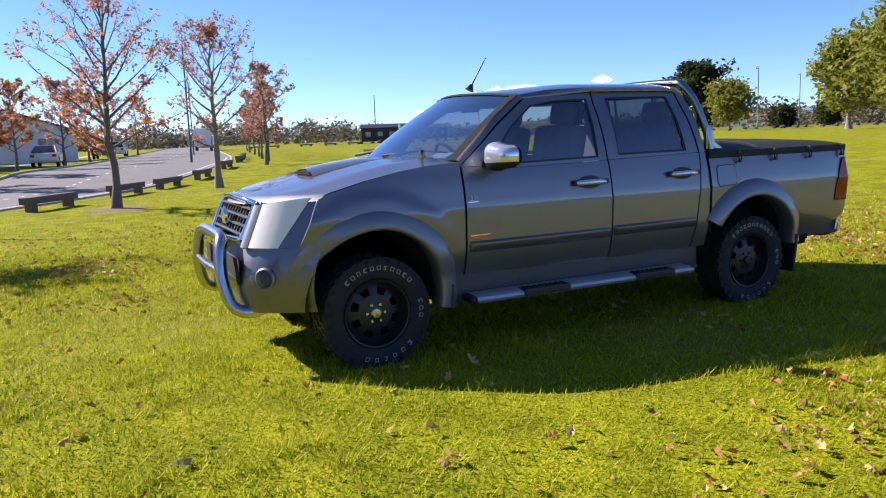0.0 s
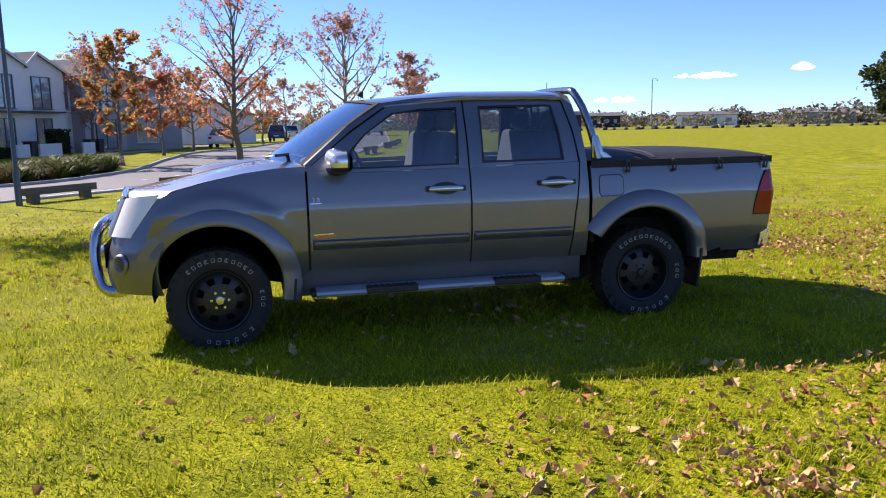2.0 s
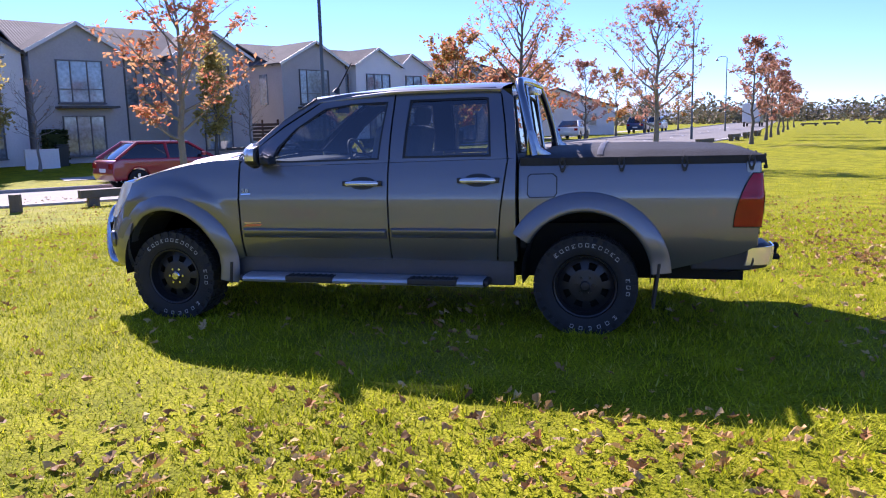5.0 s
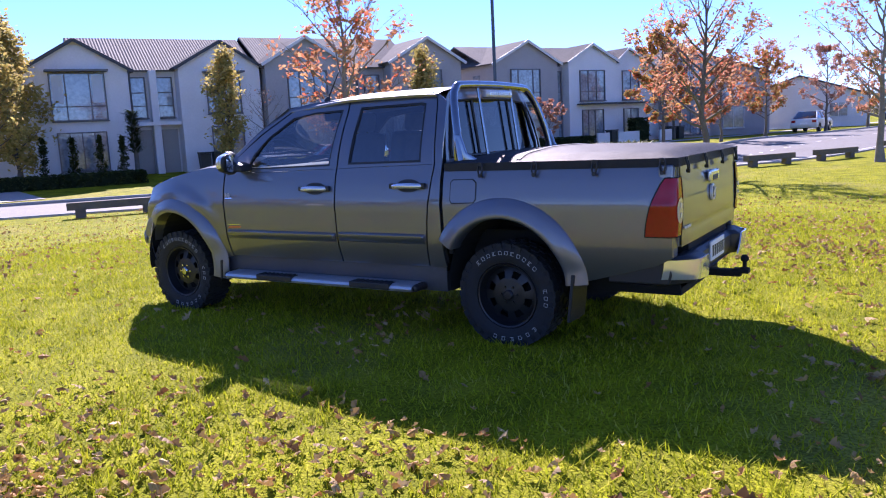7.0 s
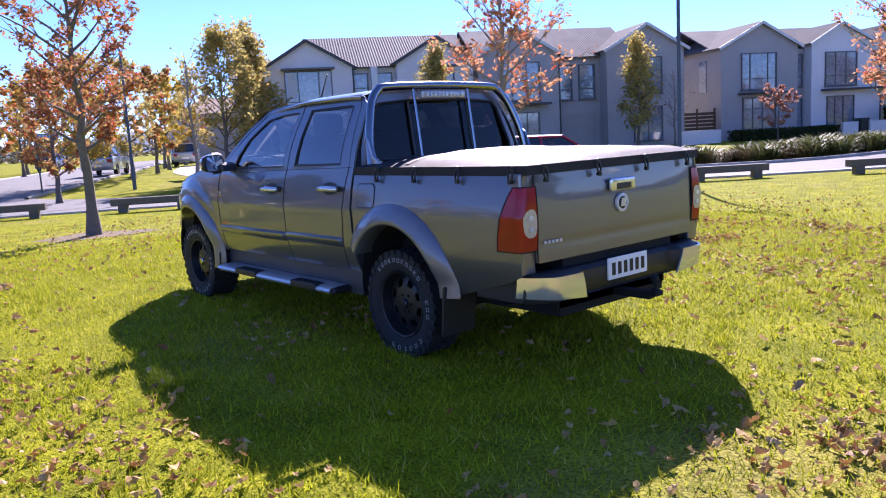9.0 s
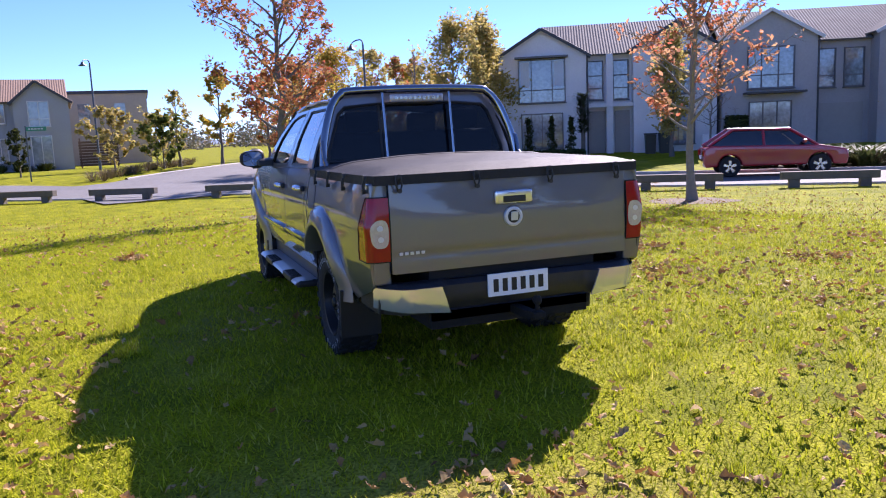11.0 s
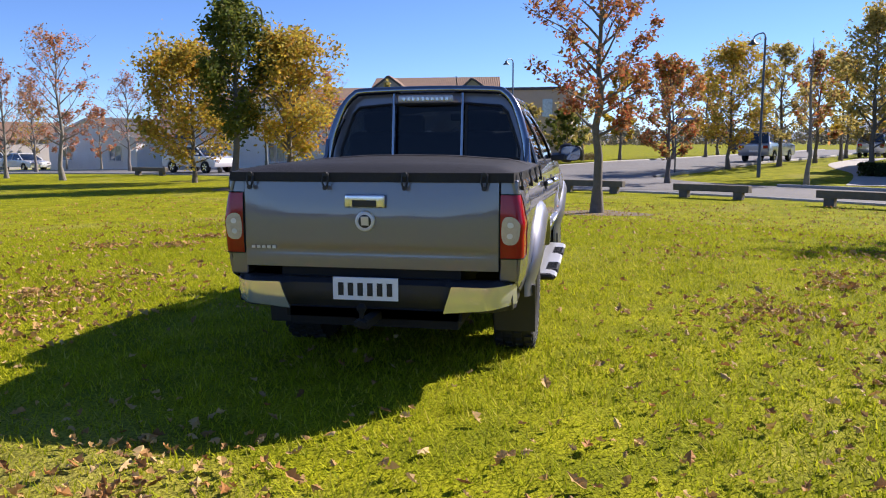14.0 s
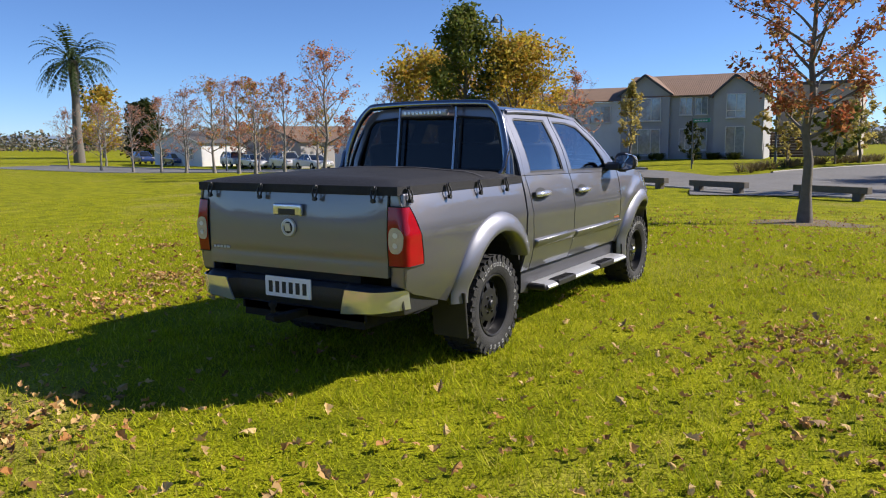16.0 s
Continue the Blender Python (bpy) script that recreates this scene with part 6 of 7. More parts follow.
g = Geo()
g.grid(front_bumper, 48, 14)
fb = g.make("front_bumper", BODY, truck, smooth=50)
for sd in (-1, 1):
    g = Geo()
    fx, fy, fz = front_bumper(0.5 + sd * 0.405, 0.55)
    m = pose(fx - 0.004, fy + sd * 0.003, fz, 0, 0, 90 - sd * 42)
    g.lathe([(0.044, -0.03), (0.050, 0.004), (0.056, 0.009), (0.064, 0.004), (0.067, -0.012)], 24, 0, m)
    g.make("fog_recess", BODY_SILVER, fb, smooth=50)
    g = Geo()
    g.lathe([(0.0, 0.004), (0.030, 0.002), (0.048, -0.006)], 24, 0, m)
    g.make("fog_lamp", RECESS_GREY, fb, smooth=50)

    def lamp(u, v, sd=sd):
        s = 0.58 + 0.42 * u
        x, y = nose_plan(sd * s)
        top = 0.985 + 0.055 * u
        z = 0.752 + (top - 0.752) * v
        return (x + 0.045 + 0.10 * v, y * (0.995 - 0.045 * v), z)
    g = Geo()
    g.grid(lambda u, v: lamp(0.22 + 0.03 * v + u * (0.44 + 0.17 * v), v), 12, 8)
    hl = g.make("headlamp", HEAD_LENS, truck, "large clear wrap-around headlamp", smooth=60, solid=0.03)
    g = Geo()
    g.grid(lambda u, v: lamp(0.672 + 0.20 * v + u * (0.328 - 0.20 * v), v), 8, 8)
    g.make("fender_tip", BODY, truck, smooth=60, solid=0.03)
    g = Geo()
    g.tube([Vector(lamp(0.666 + 0.20 * k / 8, k / 8)) + Vector((0.012, -sd * 0.012, 0)) for k in range(9)], 0.009, 6)
    g.make("lamp_gap", BLACK_PLASTIC, hl, smooth=60)
    g = Geo()
    g.grid(lambda u, v: Vector(lamp(u * (0.215 + 0.03 * v), v)) - Vector((0.016, 0, 0)) * math.sin(math.pi * (0.15 + 0.8 * u)), 8, 8)
    g.make("headlamp_surround", BODY_SILVER, hl, smooth=60, solid=0.03)
g = Geo()
g.grid(lambda u, v: (-2.20 + 0.09 * v, 0.43 * (2 * u - 1), 0.78 + 0.225 * v), 4, 2)
gr = g.make("grille", UNDER, truck)
for k in range(4):
    g = Geo()
    g.box((-2.235 + 0.022 * k, 0, 0.815 + 0.05 * k), (0.02, 0.82, 0.014))
    g.make("grille_bar", BODY_SILVER, gr, bevel=0.004)
for k in range(-5, 6):
    g = Geo()
    g.box((-2.196, 0.078 * k, 0.89), (0.012, 0.010, 0.20), 0, 0, 0.42)
    g.make("grille_mesh", BLACK_PLASTIC, gr)
g = Geo()
g.tube([(-2.25, -0.45, 0.79), (-2.15, -0.46, 1.0), (-2.20, 0, 1.03), (-2.15, 0.46, 1.0), (-2.25, 0.45, 0.79), (-2.29, 0, 0.775), (-2.25, -0.45, 0.79)], 0.018, 8)
g.make("grille_frame", CHROME, gr, smooth=60)
g = Geo()
g.lathe([(0.0, 0.02), (0.05, 0.018), (0.06, 0.0)], 24, 0, pose(-2.245, 0, 0.90, 0, 0, 90))
g.make("grille_emblem", CHROME, gr, smooth=40)
g = Geo()
g.grid(lambda u, v: (-2.312 + 0.02 * abs(2 * u - 1), 0.52 * (2 * u - 1), 0.53 + 0.16 * v), 8, 2)
g.make("lower_intake", UNDER, fb)
g = Geo()
half_bar = [(-2.12, 0.52, 0.39), (-2.25, 0.50, 0.362), (-2.335, 0.46, 0.41), (-2.37, 0.42, 0.54), (-2.372, 0.39, 0.67), (-2.355, 0.355, 0.765), (-2.34, 0.28, 0.80)]
bar = [(x, -y, z) for x, y, z in half_bar] + [(-2.34, 0, 0.808)] + half_bar[::-1]
pts = [p for p in smooth_line([Vector(b) for b in bar], 4)]
g.tube(pts, 0.037, 12)
nb = g.make("nudge_bar", ALLOY, truck, "polished alloy nudge bar", smooth=60)
g = Geo()
g.tube([(-2.372, -0.40, 0.60), (-2.385, 0, 0.60), (-2.372, 0.40, 0.60)], 0.025, 10)
g.make("nudge_cross_tube", ALLOY, nb, smooth=60)

# hidden inner body that closes the shut lines and the cab's floor; deep bed box added to block light below
g = Geo()
g.box((0.05, 0, 0.60), (2.0, 1.48, 0.32))
g.box((-1.6, 0, 0.70), (1.1, 0.66, 0.55))
g.box((1.75, 0, 0.50), (1.6, 0.96, 0.36))
g.make("chassis", UNDER, truck)
for sd in (-1, 1):
    skin("door_liner", [[(-0.98, 0.50), (1.08, 0.50), (1.08, 1.14), (-0.98, 1.14)]], sd, DASH, truck, out=-0.04, step_x=0.3)
    skin("bed_liner", [[(1.09, 0.90), (2.58, 0.90), (2.58, 1.12), (1.09, 1.12)]], sd, UNDER, truck, out=-0.03, step_x=0.3)
    skin("fender_liner", [[(-1.85, 0.86), (-0.94, 0.86), (-0.94, 1.13), (-1.3, 1.10), (-1.85, 1.0)]], sd, UNDER, truck, out=-0.03, step_x=0.3)

# interior


def seat(x, y, width=0.5, name="front_seat", heads=(0,)):
    g = Geo()
    g.box((x, y, 0.86), (0.52, width, 0.16))
    st = g.make(name, SEAT_FABRIC, truck, "grey fabric seat", bevel=0.05, seg=3, smooth=50)
    g = Geo()
    m = pose(x + 0.27, y, 1.12, 0, 12, 0)
    g.box((0, 0, 0), (0.14, width, 0.56))
    g.v = [tuple(m @ Vector(v)) for v in g.v]
    g.make("backrest", SEAT_FABRIC, st, bevel=0.05, seg=3, smooth=50)
    for k in heads:
        g = Geo()
        m = pose(x + 0.345, y + k, 1.475, 0, 10, 0)
        g.box((0, 0, 0), (0.09, 0.25, 0.15))
        g.v = [tuple(m @ Vector(v)) for v in g.v]
        g.make("headrest", SEAT_FABRIC, st, bevel=0.045, seg=3, smooth=50)
        for j in (-0.06, 0.06):
            g = Geo()
            g.tube([(x + 0.325, y + k + j, 1.36), (x + 0.335, y + k + j, 1.42)], 0.007, 6)
            g.make("headrest_post", CHROME, st)


seat(-0.22, -0.36)
seat(-0.22, 0.36)
seat(0.62, 0, 1.25, "rear_bench", (-0.38, 0.38))
g = Geo()
g.box((-0.80, 0, 1.03), (0.45, 1.42, 0.26))
g.make("dashboard", DASH, truck, bevel=0.06, seg=3, smooth=50)
g = Geo()
ringp = [(-0.44 - 0.075 * math.sin(a), 0.36 + 0.18 * math.cos(a), 1.13 + 0.165 * math.sin(a)) for a in [2 * math.pi * i / 24 for i in range(25)]]
g.tube(ringp, 0.014, 8, cap=False)
sw = g.make("steering_wheel", DASH, truck, smooth=60)
g = Geo()
g.tube([(-0.62, 0.36, 1.06), (-0.45, 0.36, 1.13)], [0.035, 0.06], 12)
g.box((-0.44, 0.36, 1.13), (0.03, 0.33, 0.05))
g.make("steering_boss", DASH, sw)
g = Geo()
g.box((-0.44, 0.0, 1.545), (0.03, 0.24, 0.065))
g.make("interior_mirror", DASH, truck, bevel=0.012)
g = Geo()
g.box((-0.92, -0.46, 1.222), (0.10, 0.16, 0.012), 0.3, 0, -0.35)
g.make("paper_label", PAPER, truck, "white paper on the dashboard")


# wheels
def wheel(x, sd):
    m = pose(x, sd * 0.695, 0.316, 0, 0, 0 if sd > 0 else 180) @ Matrix.Scale(0.935, 4)
    g = Geo()
    prof = [(0.226, 0.105), (0.232, 0.118), (0.26, 0.131), (0.30, 0.136), (0.335, 0.130), (0.352, 0.118), (0.358, 0.09), (0.358, -0.09), (0.352, -0.118), (0.335, -0.130), (0.30, -0.136), (0.26, -0.13), (0.226, -0.105)]
    g.lathe(prof, 56)
    wh = g.make("wheel", TYRE, truck, "black steel wheel with a mud-terrain tyre", smooth=40)
    wh.matrix_basis = m
    g = Geo()
    n = 30
    for i in range(n):
        a = 2 * math.pi * i / n
        for k, (y, w, off) in enumerate(((-0.10, 0.05, 0.0), (-0.035, 0.05, 0.5), (0.035, 0.05, 0.1), (0.10, 0.05, 0.6))):
            b = a + off * 2 * math.pi / n
            q = Matrix.Rotation(-b, 4, "Y") @ pose(0.3575, y, 0)
            h = (0.017, w / 2, 0.024)
            vs = [q @ Vector((h[0] * (p - 0.5), h[1] * (2 * r - 1), h[2] * (2 * s - 1) * (0.9 if p else 1))) for p in (0, 1) for r in (0, 1) for s in (0, 1)]
            g.add(vs, [(4, 5, 7, 6), (0, 4, 6, 2), (1, 3, 7, 5), (0, 1, 5, 4), (2, 6, 7, 3)])
        q = Matrix.Rotation(-a, 4, "Y") @ pose(0.342, 0.126, 0, 0, 0, 0)
        vs = [q @ Vector((0.022 * (2 * p - 1), 0.010 * r, 0.02 * (2 * s - 1))) for p in (0, 1) for r in (0, 1) for s in (0, 1)]
        g.add(vs, [(0, 2, 3, 1), (4, 5, 7, 6), (0, 4, 6, 2), (1, 3, 7, 5), (2, 6, 7, 3)])
    tagged(g.make("tread_block", TYRE, wh, "chunky tread blocks"), kind="stuff")
    # raised pale lettering as plain bars
    for a0, a1, cnt in ((48, 138, 11), (226, 288, 6), (170, 188, 3)):
        for i in range(cnt):
            a = radians(a0 + (a1 - a0) * i / (cnt - 1))
            g = Geo()
            q = Matrix.Rotation(-a, 4, "Y") @ pose(0.300, 0.1355, 0)
            for (cx, cz, sx, sz) in ((-0.012, 0, 0.0028, 0.024), (0.012, 0, 0.0028, 0.024), (0, -0.011, 0.022, 0.0028), (0, 0.011 if i % 3 else -0.002, 0.022, 0.0028)):
                vs = [q @ Vector((cx + sx / 2 * (2 * p - 1), 0.0015 * r, cz + sz / 2 * (2 * s - 1))) for p in (0, 1) for r in (0, 1) for s in (0, 1)]
                g.add(vs, [(0, 1, 3, 2), (4, 6, 7, 5), (0, 4, 5, 1), (2, 3, 7, 6), (0, 2, 6, 4), (1, 5, 7, 3)])
            g.make("sidewall_letter_bar", LETTER_WHITE, wh)
    # rim with D-shaped openings
    g = Geo()
    g.lathe([(0.228, 0.112), (0.222, 0.122), (0.212, 0.118), (0.206, 0.085), (0.198, 0.04), (0.19, 0.0), (0.19, -0.10)], 48)
    g.make("rim", RIM_BLACK, wh, "black steel rim", smooth=40)
    g = Geo()

    def dish(r):
        return 0.078 - 0.040 * ((r - 0.05) / 0.15) ** 2 if r > 0.1 else 0.073 + 0.02 * max(0, (0.075 - r) / 0.03) * 0.3
    N_H, per = 8, 10
    for i in range(N_H * per):
        a0, a1 = 2 * math.pi * i / (N_H * per), 2 * math.pi * (i + 1) / (N_H * per)
        j = i % per
        bands = [(0.03, 0.075), (0.075, 0.10), (0.10, 0.118)]
        hole = 2 <= j <= 6
        bands += [(0.165, 0.199)] if hole else [(0.118, 0.165), (0.165, 0.199)]
        for r0, r1 in bands:
            g.add([(r * math.cos(a), dish(r), r * math.sin(a)) for r, a in ((r0, a0), (r0, a1), (r1, a1), (r1, a0))], [(0, 1, 2, 3)])
    g.make("wheel_disc", RIM_BLACK, wh, "black disc with eight openings", weld=True, solid=-0.006, smooth=40)
    g = Geo()
    g.lathe([(0.0, 0.108), (0.028, 0.106), (0.036, 0.098), (0.038, 0.07)], 20)
    g.make("hub_cap", ALLOY if x < 0 else RIM_BLACK, wh, smooth=40)
    for i in range(6):
        a = 2 * math.pi * i / 6
        g = Geo()
        g.tube([(0.06 * math.cos(a), 0.07, 0.06 * math.sin(a)), (0.06 * math.cos(a), 0.092, 0.06 * math.sin(a))], [0.012, 0.010], 6)
        g.make("wheel_nut", RIM_BLACK if x > 0 else ALLOY, wh)
    # brake disc, widened into a black backing that puts shade behind the openings
    g = Geo()
    g.lathe([(0.0, -0.02), (0.188, -0.02), (0.188, -0.05)], 24)
    g.make("brake_shade_disc", UNDER, wh)


for x in (-1.55, 1.53):
    for sd in (-1, 1):
        wheel(x, sd)
for x in (-1.55, 1.53):
    g = Geo()
    g.tube([(x, -0.62, 0.316), (x, 0.62, 0.316)], 0.05, 10)
    g.make("axle", UNDER, truck)

# ---- street lamps and signs ----
LAMP_GREY = material("lamp_post_paint", (0.10, 0.12, 0.13), 0.45, 0.5, vary=0.2)
SIGN_GREEN = material("sign_green", (0.02, 0.22, 0.12), 0.4)
SIGN_BLUE = material("sign_blue", (0.05, 0.22, 0.5), 0.4)


def street_lamp(x, y, height, yaw, thin=1.0):
    ob = thing("street_lamp", "slim dark street lamp with a curved arm and bell shade", "street lamp", "street lamps", pose(x, y, ground_height(x, y) - 0.05, 0, 0, yaw))
    g = Geo()
    g.tube([(0, 0, 0), (0, 0, 0.9), (0, 0, 0.95), (0, 0, height)], [0.085 * thin, 0.085 * thin, 0.06 * thin, 0.045 * thin], 10)
    g.make("pole", LAMP_GREY, ob, smooth=50)
    g = Geo()
    g.tube([(0, 0, height - 0.05), (0.03, 0, height + 0.12), (0.2, 0, height + 0.22), (0.55, 0, height + 0.22), (0.85, 0, height + 0.16), (0.98, 0, height + 0.02)], [0.04, 0.035, 0.03, 0.03, 0.028, 0.025], 8)
    g.make("arm", LAMP_GREY, ob, smooth=60)
    g = Geo()
    g.lathe([(0.03, 0.05), (0.07, 0.02), (0.11, -0.08), (0.22, -0.15), (0.23, -0.18), (0.20, -0.17), (0.0, -0.15)], 20, 0, pose(0.98, 0, height, 90, 0, 0))
    g.make("shade", LAMP_GREY, ob, smooth=50)
    return ob


street_lamp(4.95, 48.6, 7.5, 165)
street_lamp(-7.15, 15.6, 7.8, 150, 0.95)
street_lamp(-45.7, -4.4, 6.4, -20)
street_lamp(-29.6, 8.1, 6.0, 200)
street_lamp(-26.0, -13.2, 7.2, 10)
street_lamp(-44, -50, 7.0, 30)
street_lamp(72, 130, 9.2, 0, 1.6)
street_lamp(112, 98, 11, 200, 1.6)
street_lamp(140, 112, 11, 200, 1.6)
street_lamp(10, 80, 7.4, 170)
g = Geo()
g.tube([(0, 0, 0), (0, 0, 12)], [0.16, 0.1], 8)
ob = g.make("floodlight_mast", LAMP_GREY, smooth=50)
ob.location = (74, 190, 0)
tagged(ob, "tall bare floodlight mast across the field", "mast")


def street_sign(x, y, yaw, mat, label, height=2.5):
    ob = thing("street_sign", label, "sign", m=pose(x, y, ground_height(x, y), 0, 0, yaw))
    g = Geo()
    g.tube([(0, 0, -0.1), (0, 0, height + 0.15)], 0.035, 8)
    g.make("post", LAMP_GREY, ob, smooth=50)
    g = Geo()
    g.box((0.45, 0, height), (0.95, 0.03, 0.2))
    bl = g.make("blade", mat, ob, bevel=0.01)
    for sd in (-1, 1):
        for k in range(5):
            g = Geo()
            g.box((0.17 + 0.14 * k, sd * 0.017, height), (0.10, 0.004, 0.07))
            g.make("sign_bar", PAINT_WHITE, bl)


street_sign(-35.7, -7.0, 80, SIGN_GREEN, "green street name sign on a grey post")
street_sign(-31.0, 4.7, 95, SIGN_BLUE, "blue street name sign on a grey post")


# ---- parked cars ----
CAR_GLASS = material("car_glass", (0.015, 0.018, 0.02), 0.05, coat=1.0, spec=0.8)
CAR_TYRE = material("car_tyre", (0.015, 0.015, 0.015), 0.8, vary=0.2)
CAR_PAINTS = {"white": material("white_car_paint", (0.72, 0.72, 0.72), 0.3, vary=0.04, coat=1.0), "red": material("red_car_paint", (0.35, 0.012, 0.02), 0.3, vary=0.04, coat=1.0), "silver": material("silver_car_paint", (0.42, 0.45, 0.5), 0.3, 0.5, vary=0.04, coat=1.0), "blue": material("blue_car_paint", (0.03, 0.06, 0.18), 0.3, vary=0.04, coat=1.0)}
LOWER = {"hatch": [(-2.05, 0.32), (-2.1, 0.55), (-2.02, 0.78), (-1.3, 0.92), (1.85, 0.98), (2.05, 0.9), (2.1, 0.5), (2.02, 0.3)], "sedan": [(-2.25, 0.3), (-2.3, 0.55), (-2.2, 0.74), (-1.3, 0.88), (1.6, 0.95), (2.25, 0.92), (2.3, 0.5), (2.2, 0.3)], "suv": [(-2.25, 0.38), (-2.3, 0.65), (-2.2, 0.95), (-1.3, 1.06), (2.1, 1.10), (2.28, 1.0), (2.3, 0.6), (2.2, 0.36)]}
UPPER = {"hatch": [(-1.25, 0.9), (-0.45, 1.42), (1.2, 1.46), (1.95, 0.96)], "sedan": [(-1.2, 0.86), (-0.35, 1.38), (0.8, 1.40), (1.75, 0.93)], "suv": [(-1.3, 1.04), (-0.6, 1.66), (1.75, 1.68), (2.2, 1.08)]}


def car(x, y, yaw, paint, shape, label, dz=0.04):
    ob = thing("car", label, "car", "parked cars", pose(x, y, ground_height(x, y) + dz, 0, 0, yaw))
    low, up = LOWER[shape], UPPER[shape]
    body = CAR_PAINTS[paint]
    g = Geo()
    wide = 0.88
    cut = []
    for cx in (1.3, -1.3):
        cut += [(cx + 0.36 * math.cos(a), 0.33 + 0.36 * math.sin(a)) for a in [math.pi * k / 8 for k in range(9)]]
    outline = low + cut
    g.prism(outline, -wide, wide)
    g.make("body", body, ob, bevel=0.05, seg=3, smooth=50)
    n = len(up)

    def hull(grow, top_in, z_in=0.0):
        vs = []
        for sd in (-1, 1):
            for px, pz in up:
                hi = (pz - up[0][1]) / (up[1][1] - up[0][1])
                vs.append((px * (1 + grow), sd * (wide - 0.06 - top_in * max(0, hi) + grow), pz + grow - z_in))
        return vs
    g = Geo()
    vs = hull(0, 0.2)
    g.add(vs, [tuple(range(n)), tuple(range(2 * n - 1, n - 1, -1))] + [(i, i + n, (i + 1) % n + n, (i + 1) % n) for i in range(n)])
    g.make("glasshouse", CAR_GLASS, ob, bevel=0.04, smooth=50)
    (x0, z0), (x1, z1), (x2, z2), (x3, z3) = up
    g = Geo()
    g.box(((x1 + x2) / 2, 0, z1 + 0.015), (x2 - x1 + 0.1, 2 * (wide - 0.27), 0.05))
    g.make("roof", body, ob, bevel=0.02, seg=3, smooth=50)
    for sd in (-1, 1):
        for a, b in (((x0, z0), (x1, z1)), ((x3, z3), (x2, z2)), ((0.3, (z0 + z3) / 2), (0.32, z1)), ((x1, z1), (x2, z2))):
            g = Geo()
            g.tube([(a[0], sd * (wide - 0.055 if a[1] < 1.2 else wide - 0.25), a[1]), (b[0], sd * (wide - 0.25), b[1])], 0.045, 6)
            g.make("pillar", body, ob, smooth=50)
        for cx in (1.3, -1.3):
            g = Geo()
            g.lathe([(0.0, 0.09), (0.20, 0.085), (0.21, 0.10), (0.30, 0.10), (0.32, 0.07), (0.32, -0.09), (0.2, -0.1)], 24, 0, pose(cx, sd * 0.79, 0.32, 0, 0, 0 if sd > 0 else 180))
            wl = g.make("wheel", CAR_TYRE, ob, smooth=40)
            g = Geo()
            for k in range(5):
                m = Matrix.Translation((cx, sd * 0.88, 0.32)) @ Matrix.Rotation(2 * math.pi * k / 5, 4, "Y")
                g.add([m @ Vector(q) for q in ((-0.03, 0, 0.03), (0.03, 0, 0.03), (0.045, 0, 0.19), (-0.045, 0, 0.19))], [(0, 1, 2, 3)])
            g.make("rim", ALLOY, wl, solid=0.012)
        g = Geo()
        g.box((low[5][0] - 0.02, sd * 0.68, low[5][1] - 0.14), (0.16, 0.26, 0.18))
        g.make("tail_lamp", RED_LENS, ob, bevel=0.02)
        g = Geo()
        g.box((low[1][0] + 0.10, sd * 0.66, low[2][1] - 0.11), (0.22, 0.3, 0.13))
        g.make("headlamp", CLEAR_LENS, ob, bevel=0.02)
        g = Geo()
        g.box((x0 + 0.42, sd * 0.93, z0 + 0.14), (0.12, 0.16, 0.11))
        g.make("mirror", body, ob, bevel=0.03)
    g = Geo()
    g.box((low[6][0] - 0.03, 0, 0.62), (0.06, 0.5, 0.12))
    g.make("number_plate", PLATE_WHITE, ob)
    return ob


car(-13.2, 16.7, 237, "red", "hatch", "red hatchback parked at the kerb before the terrace")
car(-3.5, 57.0, 262, "white", "hatch", "white hatchback parked beside the street")
car(-42.6, 11.0, 330, "silver", "suv", "pale silver sport utility vehicle parked in the side street")
car(1.4, 80, 260, "blue", "suv", "dark blue car parked far up the street")
car(3.4, 90, 260, "white", "suv", "white van-like car parked far up the street")
car(-33.6, -20.5, 250, "white", "hatch", "white hatchback parked across the street")
car(-49.2, -44.4, 250, "white", "sedan", "white saloon parked beneath bare trees")
car(-50.9, -49.2, 245, "white", "suv", "white estate car parked beneath bare trees")
car(-53.7, -56.3, 245, "white", "hatch", "white hatchback parked beneath bare trees")
car(-56.9, -62.5, 245, "white", "suv", "white estate car parked in a row")
car(-60, -76, 250, "blue", "hatch", "dark blue hatchback parked far off")
car(-70, 14.8, 330, "blue", "hatch", "dark car parked far up the side street")
car(-54, 20.5, 335, "silver", "suv", "silver car parked up the side street")
car(-66, 25, 335, "white", "suv", "white car far up the side street")
car(-63, -86, 250, "blue", "suv", "blue car parked far off along the street")

# white lorry far up the street
ob = thing("lorry", "white lorry far up the street", "lorry", m=pose(17.5, 118, 0.1, 0, 0, 258))
for nm, c, s, mt in (("box", (1.5, 0, 2.0), (5.0, 2.4, 2.6), CAR_PAINTS["white"]), ("cab", (-2.0, 0, 1.6), (1.7, 2.3, 2.2), CAR_PAINTS["white"]), ("windscreen", (-2.86, 0, 2.0), (0.05, 2.0, 0.8), CAR_GLASS), ("bumper", (-2.9, 0, 0.6), (0.2, 2.3, 0.35), BLACK_PLASTIC)):
    g = Geo()
    g.box(c, s)
    g.make(nm, mt, ob, bevel=0.06 if s[0] > 0.3 else 0.01)
